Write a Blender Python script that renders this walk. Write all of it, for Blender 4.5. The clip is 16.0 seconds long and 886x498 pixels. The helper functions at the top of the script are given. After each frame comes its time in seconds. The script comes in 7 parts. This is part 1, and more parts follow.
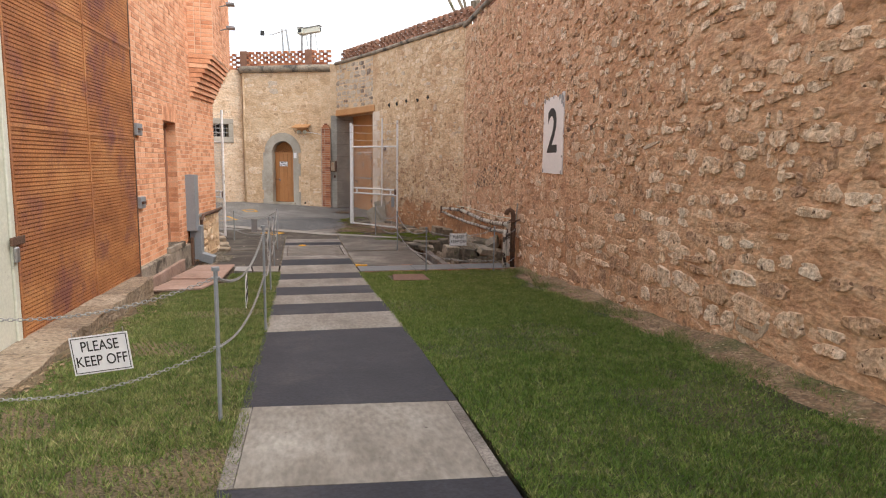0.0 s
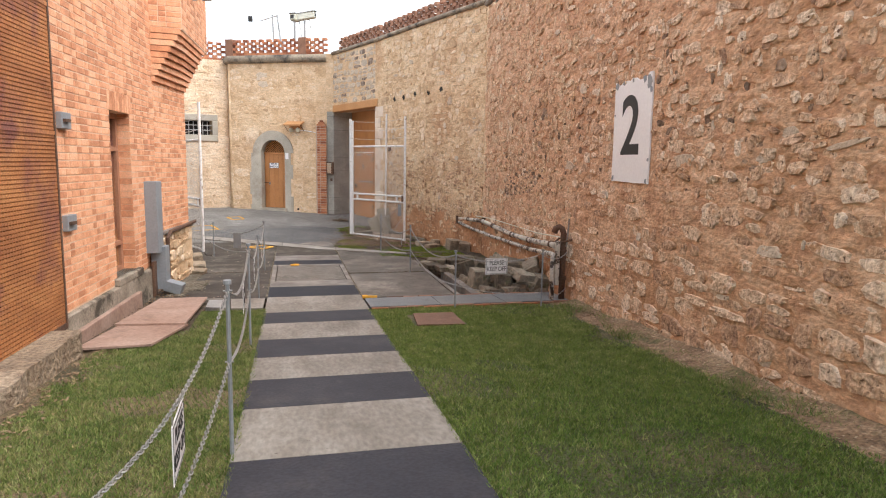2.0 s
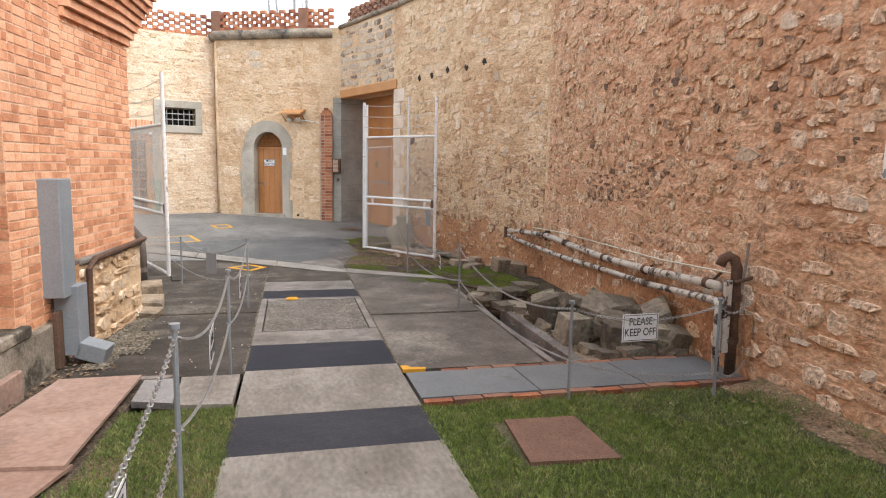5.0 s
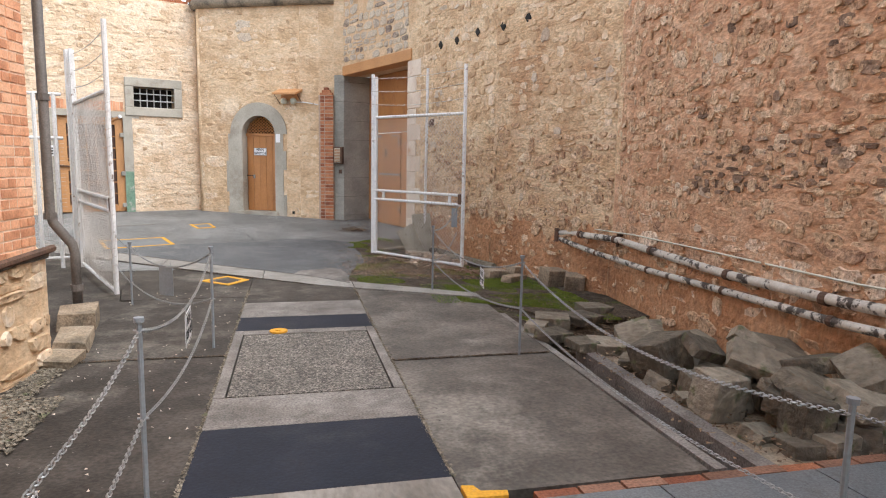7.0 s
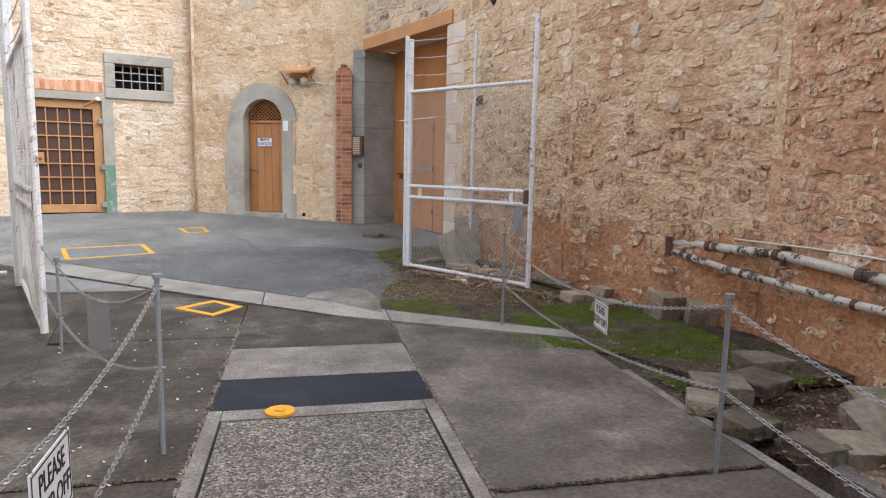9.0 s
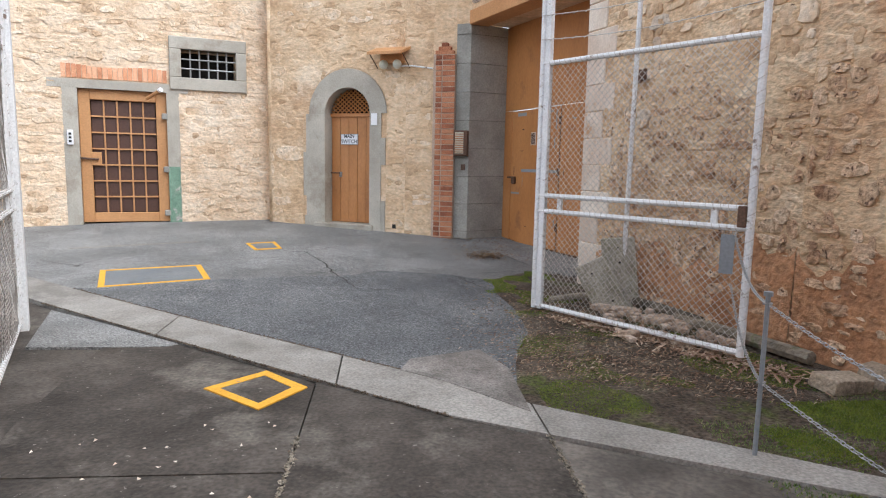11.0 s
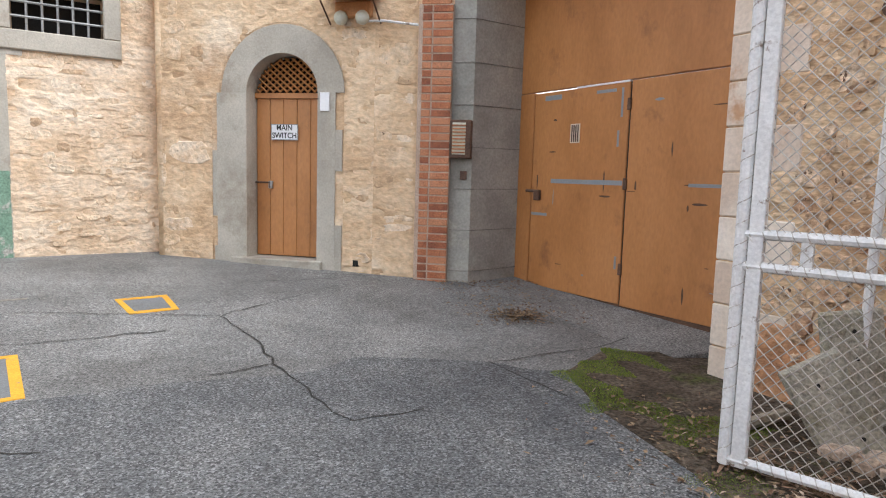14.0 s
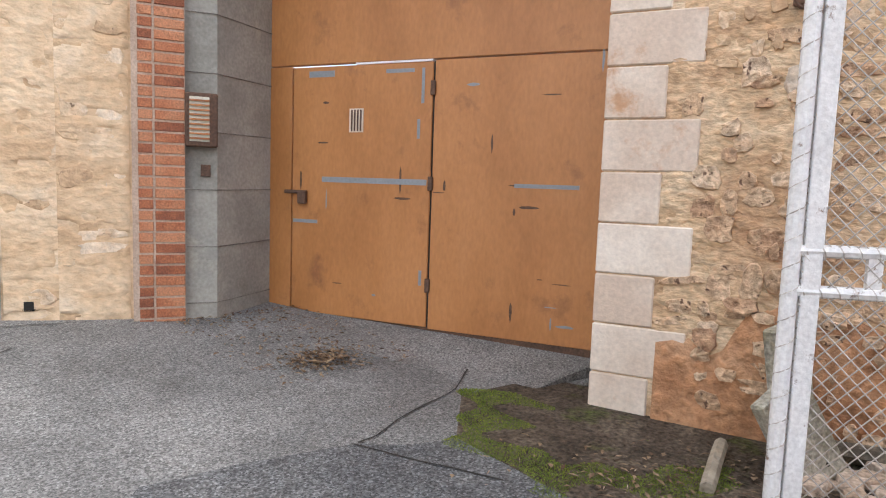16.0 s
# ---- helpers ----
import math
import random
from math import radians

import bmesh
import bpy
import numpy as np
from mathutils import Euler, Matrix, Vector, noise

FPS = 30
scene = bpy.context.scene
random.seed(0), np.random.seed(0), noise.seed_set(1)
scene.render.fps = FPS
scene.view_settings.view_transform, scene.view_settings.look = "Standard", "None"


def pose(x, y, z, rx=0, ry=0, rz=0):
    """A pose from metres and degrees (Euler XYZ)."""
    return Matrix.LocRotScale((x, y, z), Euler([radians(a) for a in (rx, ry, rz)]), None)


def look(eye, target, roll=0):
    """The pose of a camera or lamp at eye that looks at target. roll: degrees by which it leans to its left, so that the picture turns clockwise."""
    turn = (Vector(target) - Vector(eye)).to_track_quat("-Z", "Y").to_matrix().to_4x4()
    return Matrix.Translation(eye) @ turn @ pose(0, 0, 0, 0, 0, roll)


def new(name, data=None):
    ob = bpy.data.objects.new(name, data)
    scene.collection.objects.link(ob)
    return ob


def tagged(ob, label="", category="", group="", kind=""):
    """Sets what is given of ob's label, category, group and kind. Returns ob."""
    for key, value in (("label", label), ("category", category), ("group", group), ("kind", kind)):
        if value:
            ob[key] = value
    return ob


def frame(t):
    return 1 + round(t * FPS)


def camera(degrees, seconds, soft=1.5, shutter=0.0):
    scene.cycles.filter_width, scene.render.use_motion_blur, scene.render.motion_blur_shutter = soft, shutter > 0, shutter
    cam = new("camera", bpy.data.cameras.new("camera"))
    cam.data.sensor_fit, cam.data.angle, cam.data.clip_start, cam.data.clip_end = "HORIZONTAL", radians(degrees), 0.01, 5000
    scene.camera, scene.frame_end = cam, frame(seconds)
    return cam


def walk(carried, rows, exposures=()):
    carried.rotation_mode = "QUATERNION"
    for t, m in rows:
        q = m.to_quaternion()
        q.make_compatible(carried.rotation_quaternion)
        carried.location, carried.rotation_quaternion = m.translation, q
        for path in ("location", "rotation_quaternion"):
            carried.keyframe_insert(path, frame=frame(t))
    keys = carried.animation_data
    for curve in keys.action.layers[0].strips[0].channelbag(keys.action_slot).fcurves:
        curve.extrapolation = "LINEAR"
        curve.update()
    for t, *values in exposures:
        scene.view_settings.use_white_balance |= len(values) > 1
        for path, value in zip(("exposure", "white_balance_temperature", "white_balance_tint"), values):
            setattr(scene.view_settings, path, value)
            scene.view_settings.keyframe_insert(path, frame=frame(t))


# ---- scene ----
cam = camera(69.1, 16.0, soft=1.1)
METRES, EYE, TILT, LEAN, TURN = 19.72, 1.7, 0.0, 0.0, -12.7
ROWS = [
    (0.0, 0.0, 0.0, 0.0, 0.1, -7.63, -0.74),
    (0.5, -0.0066, 0.0339, 0.0003, -0.04, -7.58, -0.83),
    (1.0, -0.0142, 0.0652, 0.0003, -0.4, -7.57, -0.84),
    (1.5, -0.0193, 0.0962, 0.0022, -0.44, -7.64, -0.88),
    (2.0, -0.0277, 0.1276, 0.0023, -0.51, -7.6, -0.88),
    (2.5, -0.0319, 0.1606, 0.0017, -0.56, -7.51, -0.87),
    (3.0, -0.0411, 0.1916, 0.0006, -0.2, -7.5, -0.92),
    (3.5, -0.0461, 0.2227, -0.0014, -0.25, -7.5, -0.91),
    (4.0, -0.0529, 0.2516, -0.002, -0.36, -7.42, -0.95),
    (6.5, -0.0836, 0.4099, -0.0126, -0.48, -7.6, -1.07),
    (7.0, -0.0887, 0.4421, -0.0151, -0.44, -7.66, -1.07),
    (7.5, -0.0972, 0.4723, -0.0178, -0.44, -7.67, -1.17),
    (8.0, -0.1028, 0.5045, -0.0209, -0.43, -7.66, -1.2),
    (8.5, -0.111, 0.5373, -0.0239, -0.54, -7.39, -1.27),
    (9.0, -0.1181, 0.5693, -0.026, 0.35, -7.43, -1.21),
    (9.5, -0.1258, 0.6014, -0.0264, 3.88, -7.35, -1.19),
    (10.0, -0.1343, 0.6329, -0.0257, 6.49, -7.4, -1.09),
    (12.5, -0.1798, 0.7845, -0.0294, 8.06, -7.47, -1.17),
    (13.0, -0.1925, 0.8135, -0.03, 7.72, -7.31, -1.38),
    (13.5, -0.2051, 0.8399, -0.03, 4.15, -6.96, -1.42),
    (14.0, -0.2191, 0.8677, -0.0294, -0.51, -6.38, -1.66),
    (14.5, -0.2342, 0.8903, -0.0308, -6.21, -6.24, -1.76),
    (15.0, -0.245, 0.9154, -0.0303, -13.17, -6.05, -1.92),
    (15.5, -0.2581, 0.9368, -0.0306, -22.71, -5.71, -1.98),
    (16.0, -0.2669, 0.9557, -0.031, -33.46, -5.57, -1.97),
]
walk(cam, [(t, pose(0, 0, EYE, TILT, LEAN, TURN) @ pose(METRES * x, METRES * y, METRES * z, 90 + pitch, roll, yaw)) for t, x, y, z, yaw, pitch, roll in ROWS],
     [(0.0, 0.42, 6550, 12), (1.5, 0.63, 6450, 11), (3.5, 0.78, 6300, 9), (7.0, 0.65, 6050, 8), (10.0, 0.58, 5750, 7), (12.5, 0.58, 5800, 7), (14.5, 0.8, 5950, 8), (16.0, 1.06, 6000, 9)])

# ---- world and light ----
SUN_EL, SUN_AZ = 48.0, 126.0   # elevation; azimuth of the sun, clockwise from +y
world = bpy.data.worlds.new("sky")
scene.world = world
world.use_nodes = True
wn, wl = world.node_tree.nodes, world.node_tree.links
wn.clear()
sky = wn.new("ShaderNodeTexSky")
sky.sky_type, sky.sun_disc = "NISHITA", False
sky.sun_elevation, sky.sun_rotation = radians(SUN_EL), radians(SUN_AZ)
sky.dust_density = 2.0
coord = wn.new("ShaderNodeTexCoord")
stretch = wn.new("ShaderNodeMapping")
stretch.inputs["Scale"].default_value = (1.0, 1.0, 2.6)
cloud = wn.new("ShaderNodeTexNoise")
cloud.inputs["Scale"].default_value, cloud.inputs["Detail"].default_value = 2.2, 7
cloud_ramp = wn.new("ShaderNodeValToRGB")
cloud_ramp.color_ramp.elements[0].position, cloud_ramp.color_ramp.elements[1].position = 0.41, 0.59
cloud_mix = wn.new("ShaderNodeMix")
cloud_mix.data_type = "RGBA"
cloud_mix.inputs["B"].default_value = (9.5, 9.3, 9.0, 1)
back = wn.new("ShaderNodeBackground")
back.inputs["Strength"].default_value = 0.17
world_out = wn.new("ShaderNodeOutputWorld")
wl.new(coord.outputs["Generated"], stretch.inputs["Vector"])
wl.new(stretch.outputs["Vector"], cloud.inputs["Vector"])
wl.new(cloud.outputs["Fac"], cloud_ramp.inputs["Fac"])
wl.new(cloud_ramp.outputs["Color"], cloud_mix.inputs["Factor"])
wl.new(sky.outputs["Color"], cloud_mix.inputs["A"])
wl.new(cloud_mix.outputs["Result"], back.inputs["Color"])
wl.new(back.outputs["Background"], world_out.inputs["Surface"])
sun = new("sun", bpy.data.lights.new("sun", "SUN"))
sun.data.energy, sun.data.angle, sun.data.color = 2.0, radians(50), (1.0, 0.95, 0.88)
_az, _el = radians(SUN_AZ), radians(SUN_EL)
sun.matrix_world = look((40 * math.sin(_az) * math.cos(_el), 40 * math.cos(_az) * math.cos(_el), 40 * math.sin(_el)), (0, 0, 0))


# ---- materials ----
def mat(name, cols, rough=0.85, scale=3.0, fine=60.0, bump=0.3, vary=0.0, metal=0.0, grit=0.35, stain=None, stain_scale=1.2, stain_at=(0.5, 0.62), squash=(1, 1, 1), depth=0.01, speck=None, flecks=None, spec=0.5):
    """A grained surface: cols blend over broad noise, fine grain on top, each piece varied by chance, stains of another colour."""
    m = bpy.data.materials.new(name)
    m.use_nodes = True
    n, l = m.node_tree.nodes, m.node_tree.links
    bsdf = n["Principled BSDF"]
    bsdf.inputs["Roughness"].default_value, bsdf.inputs["Metallic"].default_value = rough, metal
    bsdf.inputs["Specular IOR Level"].default_value = spec
    co, info, geo = n.new("ShaderNodeTexCoord"), n.new("ShaderNodeObjectInfo"), n.new("ShaderNodeNewGeometry")
    mp = n.new("ShaderNodeMapping")
    mp.inputs["Scale"].default_value = squash
    l.new(co.outputs["Object"], mp.inputs["Vector"])
    off = n.new("ShaderNodeVectorMath")
    off.operation = "ADD"
    sc = n.new("ShaderNodeMath")
    sc.operation = "MULTIPLY"
    sc.inputs[1].default_value = 37.0
    l.new(info.outputs["Random"], sc.inputs[0])
    l.new(mp.outputs["Vector"], off.inputs[0])
    l.new(sc.outputs[0], off.inputs[1])
    broad, grain = n.new("ShaderNodeTexNoise"), n.new("ShaderNodeTexNoise")
    broad.inputs["Scale"].default_value, broad.inputs["Detail"].default_value, broad.inputs["Roughness"].default_value = scale, 6, 0.65
    grain.inputs["Scale"].default_value, grain.inputs["Detail"].default_value = fine, 4
    l.new(off.outputs[0], broad.inputs["Vector"])
    l.new(off.outputs[0], grain.inputs["Vector"])
    rnd = n.new("ShaderNodeMath")
    rnd.operation = "ADD"
    l.new(info.outputs["Random"], rnd.inputs[0])
    l.new(geo.outputs["Random Per Island"], rnd.inputs[1])
    fr = n.new("ShaderNodeMath")
    fr.operation = "FRACT"
    l.new(rnd.outputs[0], fr.inputs[0])
    # position in the palette: noise, shifted piece by piece
    shift = n.new("ShaderNodeMath")
    shift.operation = "MULTIPLY_ADD"
    shift.inputs[1].default_value, shift.inputs[2].default_value = vary, -vary / 2
    l.new(fr.outputs[0], shift.inputs[0])
    pos = n.new("ShaderNodeMath")
    pos.operation = "ADD"
    l.new(broad.outputs["Fac"], pos.inputs[0])
    l.new(shift.outputs[0], pos.inputs[1])
    ramp = n.new("ShaderNodeValToRGB")
    els = ramp.color_ramp.elements
    k = len(cols)
    spread = [0.5] if k == 1 else [0.3 + 0.4 * i / (k - 1) for i in range(k)] if vary < 0.5 else [0.08 + 0.84 * i / (k - 1) for i in range(k)]
    els[0].position, els[0].color = spread[0], (*cols[0], 1)
    els[1].position, els[1].color = spread[-1], (*cols[-1], 1)
    for i in range(1, k - 1):
        e = els.new(spread[i])
        e.color = (*cols[i], 1)
    l.new(pos.outputs[0], ramp.inputs["Fac"])
    colour = ramp.outputs["Color"]
    if stain:
        blot = n.new("ShaderNodeTexNoise")
        blot.inputs["Scale"].default_value, blot.inputs["Detail"].default_value, blot.inputs["Roughness"].default_value = stain_scale, 8, 0.7
        l.new(co.outputs["Object"], blot.inputs["Vector"])
        br = n.new("ShaderNodeMapRange")
        br.inputs["From Min"].default_value, br.inputs["From Max"].default_value = stain_at
        l.new(blot.outputs["Fac"], br.inputs["Value"])
        mx = n.new("ShaderNodeMix")
        mx.data_type = "RGBA"
        l.new(br.outputs["Result"], mx.inputs["Factor"])
        l.new(colour, mx.inputs["A"])
        mx.inputs["B"].default_value = (*stain, 1)
        colour = mx.outputs["Result"]
    if flecks:
        # flecks, dark on stone as painted pit shade: size, share left whole, colour
        fleck_noise = n.new("ShaderNodeTexNoise")
        fleck_noise.inputs["Scale"].default_value, fleck_noise.inputs["Detail"].default_value = flecks[0], 3
        l.new(co.outputs["Object"], fleck_noise.inputs["Vector"])
        hr = n.new("ShaderNodeMapRange")
        hr.inputs["From Min"].default_value, hr.inputs["From Max"].default_value = flecks[1], flecks[1] + 0.05
        l.new(fleck_noise.outputs["Fac"], hr.inputs["Value"])
        hm = n.new("ShaderNodeMix")
        hm.data_type = "RGBA"
        l.new(hr.outputs["Result"], hm.inputs["Factor"])
        l.new(colour, hm.inputs["A"])
        hm.inputs["B"].default_value = (*flecks[2], 1)
        colour = hm.outputs["Result"]
    if speck:
        # pale and dark chippings: cells a metre, dark and light factor
        vor = n.new("ShaderNodeTexVoronoi")
        vor.inputs["Scale"].default_value = speck[0]
        l.new(co.outputs["Object"], vor.inputs["Vector"])
        sep = n.new("ShaderNodeSeparateColor")
        l.new(vor.outputs["Color"], sep.inputs["Color"])
        chip = n.new("ShaderNodeValToRGB")
        chip.color_ramp.interpolation = "CONSTANT"
        ce = chip.color_ramp.elements
        ce[0].position, ce[0].color = 0.0, (speck[1],) * 3 + (1,)
        ce[1].position, ce[1].color = 0.28, (1, 1, 1, 1)
        top_chip = ce.new(0.8)
        top_chip.color = (speck[2],) * 3 + (1,)
        l.new(sep.outputs["Red"], chip.inputs["Fac"])
        cm = n.new("ShaderNodeMix")
        cm.data_type, cm.blend_type = "RGBA", "MULTIPLY"
        cm.inputs["Factor"].default_value = 1
        l.new(colour, cm.inputs["A"])
        l.new(chip.outputs["Color"], cm.inputs["B"])
        colour = cm.outputs["Result"]
    gm = n.new("ShaderNodeMapRange")
    gm.inputs["From Min"].default_value, gm.inputs["From Max"].default_value = 0.3, 0.7
    gm.inputs["To Min"].default_value, gm.inputs["To Max"].default_value = 1 - grit, 1 + grit
    l.new(grain.outputs["Fac"], gm.inputs["Value"])
    mul = n.new("ShaderNodeMix")
    mul.data_type, mul.blend_type = "RGBA", "MULTIPLY"
    mul.inputs["Factor"].default_value = 1
    l.new(colour, mul.inputs["A"])
    l.new(gm.outputs["Result"], mul.inputs["B"])
    l.new(mul.outputs["Result"], bsdf.inputs["Base Color"])
    both = n.new("ShaderNodeMath")
    both.operation = "MULTIPLY_ADD"
    both.inputs[1].default_value = 1.6
    l.new(broad.outputs["Fac"], both.inputs[0])
    l.new(grain.outputs["Fac"], both.inputs[2])
    bp = n.new("ShaderNodeBump")
    bp.inputs["Strength"].default_value, bp.inputs["Distance"].default_value = bump, depth
    l.new(both.outputs[0], bp.inputs["Height"])
    l.new(bp.outputs["Normal"], bsdf.inputs["Normal"])
    return m


M_MORTAR_A = mat("orange_mortar", [(0.355, 0.188, 0.11), (0.525, 0.306, 0.182), (0.61, 0.395, 0.252), (0.68, 0.49, 0.345)], scale=3.0, fine=20, bump=0.8, depth=0.022, grit=0.28, stain=(0.43, 0.24, 0.13), stain_scale=0.9, stain_at=(0.51, 0.67), squash=(1, 1, 1.7))
M_STONE_A = mat("rubble_stone", [(0.31, 0.18, 0.118), (0.5, 0.322, 0.208), (0.645, 0.46, 0.318), (0.72, 0.562, 0.425), (0.765, 0.642, 0.52)], scale=6, fine=24, bump=0.9, vary=0.62, depth=0.025, grit=0.3, stain=(0.53, 0.315, 0.18), stain_scale=4.5, stain_at=(0.52, 0.62), flecks=(22, 0.64, (0.14, 0.08, 0.048)))
M_MORTAR_B = mat("cream_mortar", [(0.45, 0.29, 0.165), (0.61, 0.425, 0.257), (0.69, 0.52, 0.345), (0.75, 0.61, 0.45)], scale=1.5, fine=16, bump=0.7, depth=0.02, grit=0.16, stain=(0.48, 0.305, 0.175), stain_scale=0.8, stain_at=(0.53, 0.7), squash=(1, 1, 1.6))
M_MORTAR_BROWN = mat("tan_pointing_mortar", [(0.42, 0.262, 0.148), (0.6, 0.42, 0.252), (0.69, 0.525, 0.345), (0.73, 0.6, 0.44)], scale=1.9, fine=20, bump=0.9, depth=0.022, grit=0.26, stain=(0.47, 0.275, 0.15), stain_scale=0.7, stain_at=(0.52, 0.68), squash=(1, 1, 1.8))
M_STONE_B = mat("cream_stone", [(0.46, 0.305, 0.18), (0.61, 0.435, 0.268), (0.69, 0.525, 0.358), (0.75, 0.615, 0.47)], scale=4, fine=20, bump=0.8, vary=0.42, depth=0.022, grit=0.2, stain=(0.56, 0.385, 0.235), stain_scale=3.0, stain_at=(0.5, 0.66), flecks=(20, 0.68, (0.2, 0.13, 0.08)))
M_STONE_GREY = mat("grey_infill_stone", [(0.17, 0.12, 0.095), (0.46, 0.385, 0.31), (0.54, 0.46, 0.37), (0.57, 0.48, 0.37), (0.5, 0.4, 0.3)], scale=6, fine=40, bump=0.7, vary=0.8, depth=0.02)
M_BRICK = mat("orange_brick", [(0.5, 0.218, 0.112), (0.655, 0.31, 0.166), (0.745, 0.384, 0.22), (0.785, 0.443, 0.27)], scale=5, fine=60, bump=0.5, vary=0.42, grit=0.16, stain=(0.52, 0.26, 0.145), stain_scale=1.3, stain_at=(0.58, 0.74))
M_BRICK_RED = mat("red_brick", [(0.239, 0.081, 0.04), (0.359, 0.124, 0.057), (0.432, 0.166, 0.078), (0.488, 0.221, 0.115)], scale=5, fine=80, bump=0.6, vary=0.48, grit=0.3)
M_BRICK_DULL = mat("sooty_parapet_brick", [(0.16, 0.085, 0.055), (0.27, 0.135, 0.085), (0.36, 0.2, 0.13)], scale=5, fine=60, bump=0.5, vary=0.7, grit=0.3)
M_BRICK_MORTAR = mat("pale_mortar", [(0.62, 0.39, 0.255), (0.72, 0.5, 0.35), (0.76, 0.58, 0.44)], scale=5, fine=60, bump=0.5, grit=0.16)
M_CONCRETE = mat("worn_concrete", [(0.12, 0.103, 0.09), (0.21, 0.188, 0.168), (0.3, 0.275, 0.25)], scale=2.4, fine=70, bump=0.35, stain=(0.085, 0.075, 0.065), stain_scale=1.2, stain_at=(0.52, 0.7), grit=0.4)
M_CONCRETE_LIGHT = mat("pale_path_concrete", [(0.155, 0.136, 0.114), (0.225, 0.202, 0.175), (0.3, 0.278, 0.248)], scale=2.2, fine=34, bump=0.3, stain=(0.36, 0.335, 0.3), stain_scale=1.5, stain_at=(0.55, 0.76), grit=0.2, squash=(1, 0.4, 1), flecks=(17, 0.72, (0.09, 0.076, 0.06)))
M_CONCRETE_DAMP = mat("damp_apron_concrete", [(0.026, 0.021, 0.017), (0.055, 0.046, 0.038), (0.105, 0.089, 0.075)], scale=1.7, fine=40, bump=0.4, stain=(0.2, 0.178, 0.15), stain_scale=0.9, stain_at=(0.53, 0.72), grit=0.34, rough=0.7, flecks=(28, 0.7, (0.24, 0.22, 0.19)), spec=0.25)
M_APRON = mat("stained_apron_concrete", [(0.05, 0.042, 0.034), (0.112, 0.096, 0.08), (0.205, 0.18, 0.152)], scale=1.7, fine=36, bump=0.4, stain=(0.3, 0.27, 0.23), stain_scale=0.9, stain_at=(0.53, 0.72), grit=0.34, rough=0.65, flecks=(24, 0.7, (0.055, 0.046, 0.036)))
M_AGGREGATE = mat("exposed_aggregate", [(0.114, 0.1, 0.085), (0.186, 0.166, 0.143)], scale=3, fine=75, bump=0.7, grit=0.8, speck=(70, 0.5, 1.7))
M_PAINT_DARK = mat("charcoal_floor_paint", [(0.0145, 0.0155, 0.0235), (0.0235, 0.0238, 0.033), (0.037, 0.036, 0.044)], scale=1.6, fine=44, bump=0.2, grit=0.26, rough=0.7, stain=(0.058, 0.055, 0.056), stain_scale=2.2, stain_at=(0.55, 0.78), spec=0.4)
# darker, bluer paint of the two far dark bands
M_PAINT_NAVY = mat("navy_floor_paint", [(0.006, 0.0085, 0.017), (0.0105, 0.0135, 0.025), (0.019, 0.021, 0.032)], scale=1.8, fine=50, bump=0.2, grit=0.25, rough=0.6, stain=(0.036, 0.037, 0.042), stain_scale=1.6, stain_at=(0.55, 0.78), spec=0.25)
M_ASPHALT = mat("worn_asphalt", [(0.115, 0.112, 0.107), (0.176, 0.174, 0.169), (0.24, 0.234, 0.224)], scale=1.0, fine=60, bump=0.9, depth=0.008, grit=0.5, stain=(0.255, 0.252, 0.245), stain_scale=0.8, stain_at=(0.5, 0.7), rough=0.75, speck=(135, 0.55, 1.45))
M_ASPHALT_DARK = mat("newer_asphalt", [(0.072, 0.074, 0.078), (0.106, 0.108, 0.11), (0.15, 0.15, 0.149)], scale=1.1, fine=60, bump=1.0, depth=0.01, grit=0.55, stain=(0.19, 0.188, 0.182), stain_scale=1.4, stain_at=(0.55, 0.74), rough=0.78, speck=(110, 0.45, 1.75))
M_STRIP = mat("grey_strip_concrete", [(0.17, 0.155, 0.135), (0.26, 0.24, 0.215), (0.33, 0.31, 0.28)], scale=1.6, fine=60, bump=0.3, grit=0.3, stain=(0.12, 0.11, 0.095), stain_scale=1.1, stain_at=(0.54, 0.72))
M_SOIL = mat("brown_soil", [(0.06, 0.043, 0.03), (0.12, 0.088, 0.062), (0.2, 0.15, 0.105)], scale=4, fine=45, bump=1.0, depth=0.04, grit=0.6, spec=0.2)
M_LAWN = mat("turf_underlay", [(0.038, 0.044, 0.014), (0.068, 0.072, 0.025), (0.145, 0.115, 0.06)], scale=2.0, fine=60, bump=0.9, depth=0.03, grit=0.6)
M_MOSSY_SOIL = mat("mossy_soil", [(0.05, 0.038, 0.028), (0.1, 0.077, 0.057), (0.17, 0.135, 0.1)], scale=4, fine=38, bump=1.0, depth=0.05, grit=0.6, stain=(0.085, 0.105, 0.025), stain_scale=2.0, stain_at=(0.53, 0.66), spec=0.2)
M_CLAY = mat("orange_clay_render", [(0.33, 0.155, 0.072), (0.46, 0.24, 0.12), (0.55, 0.33, 0.19)], scale=2.4, fine=20, bump=0.9, depth=0.035, grit=0.26, stain=(0.25, 0.12, 0.06), stain_scale=1.6, stain_at=(0.54, 0.68))
M_LAWN_DRY = mat("dry_turf_underlay", [(0.06, 0.055, 0.025), (0.14, 0.105, 0.055), (0.24, 0.17, 0.1)], scale=1.6, fine=60, bump=0.9, depth=0.03, grit=0.6)
M_MOSS = mat("green_moss", [(0.07, 0.11, 0.013), (0.16, 0.21, 0.024), (0.29, 0.32, 0.045)], scale=9, fine=120, bump=0.0, vary=0.5, grit=0.4)
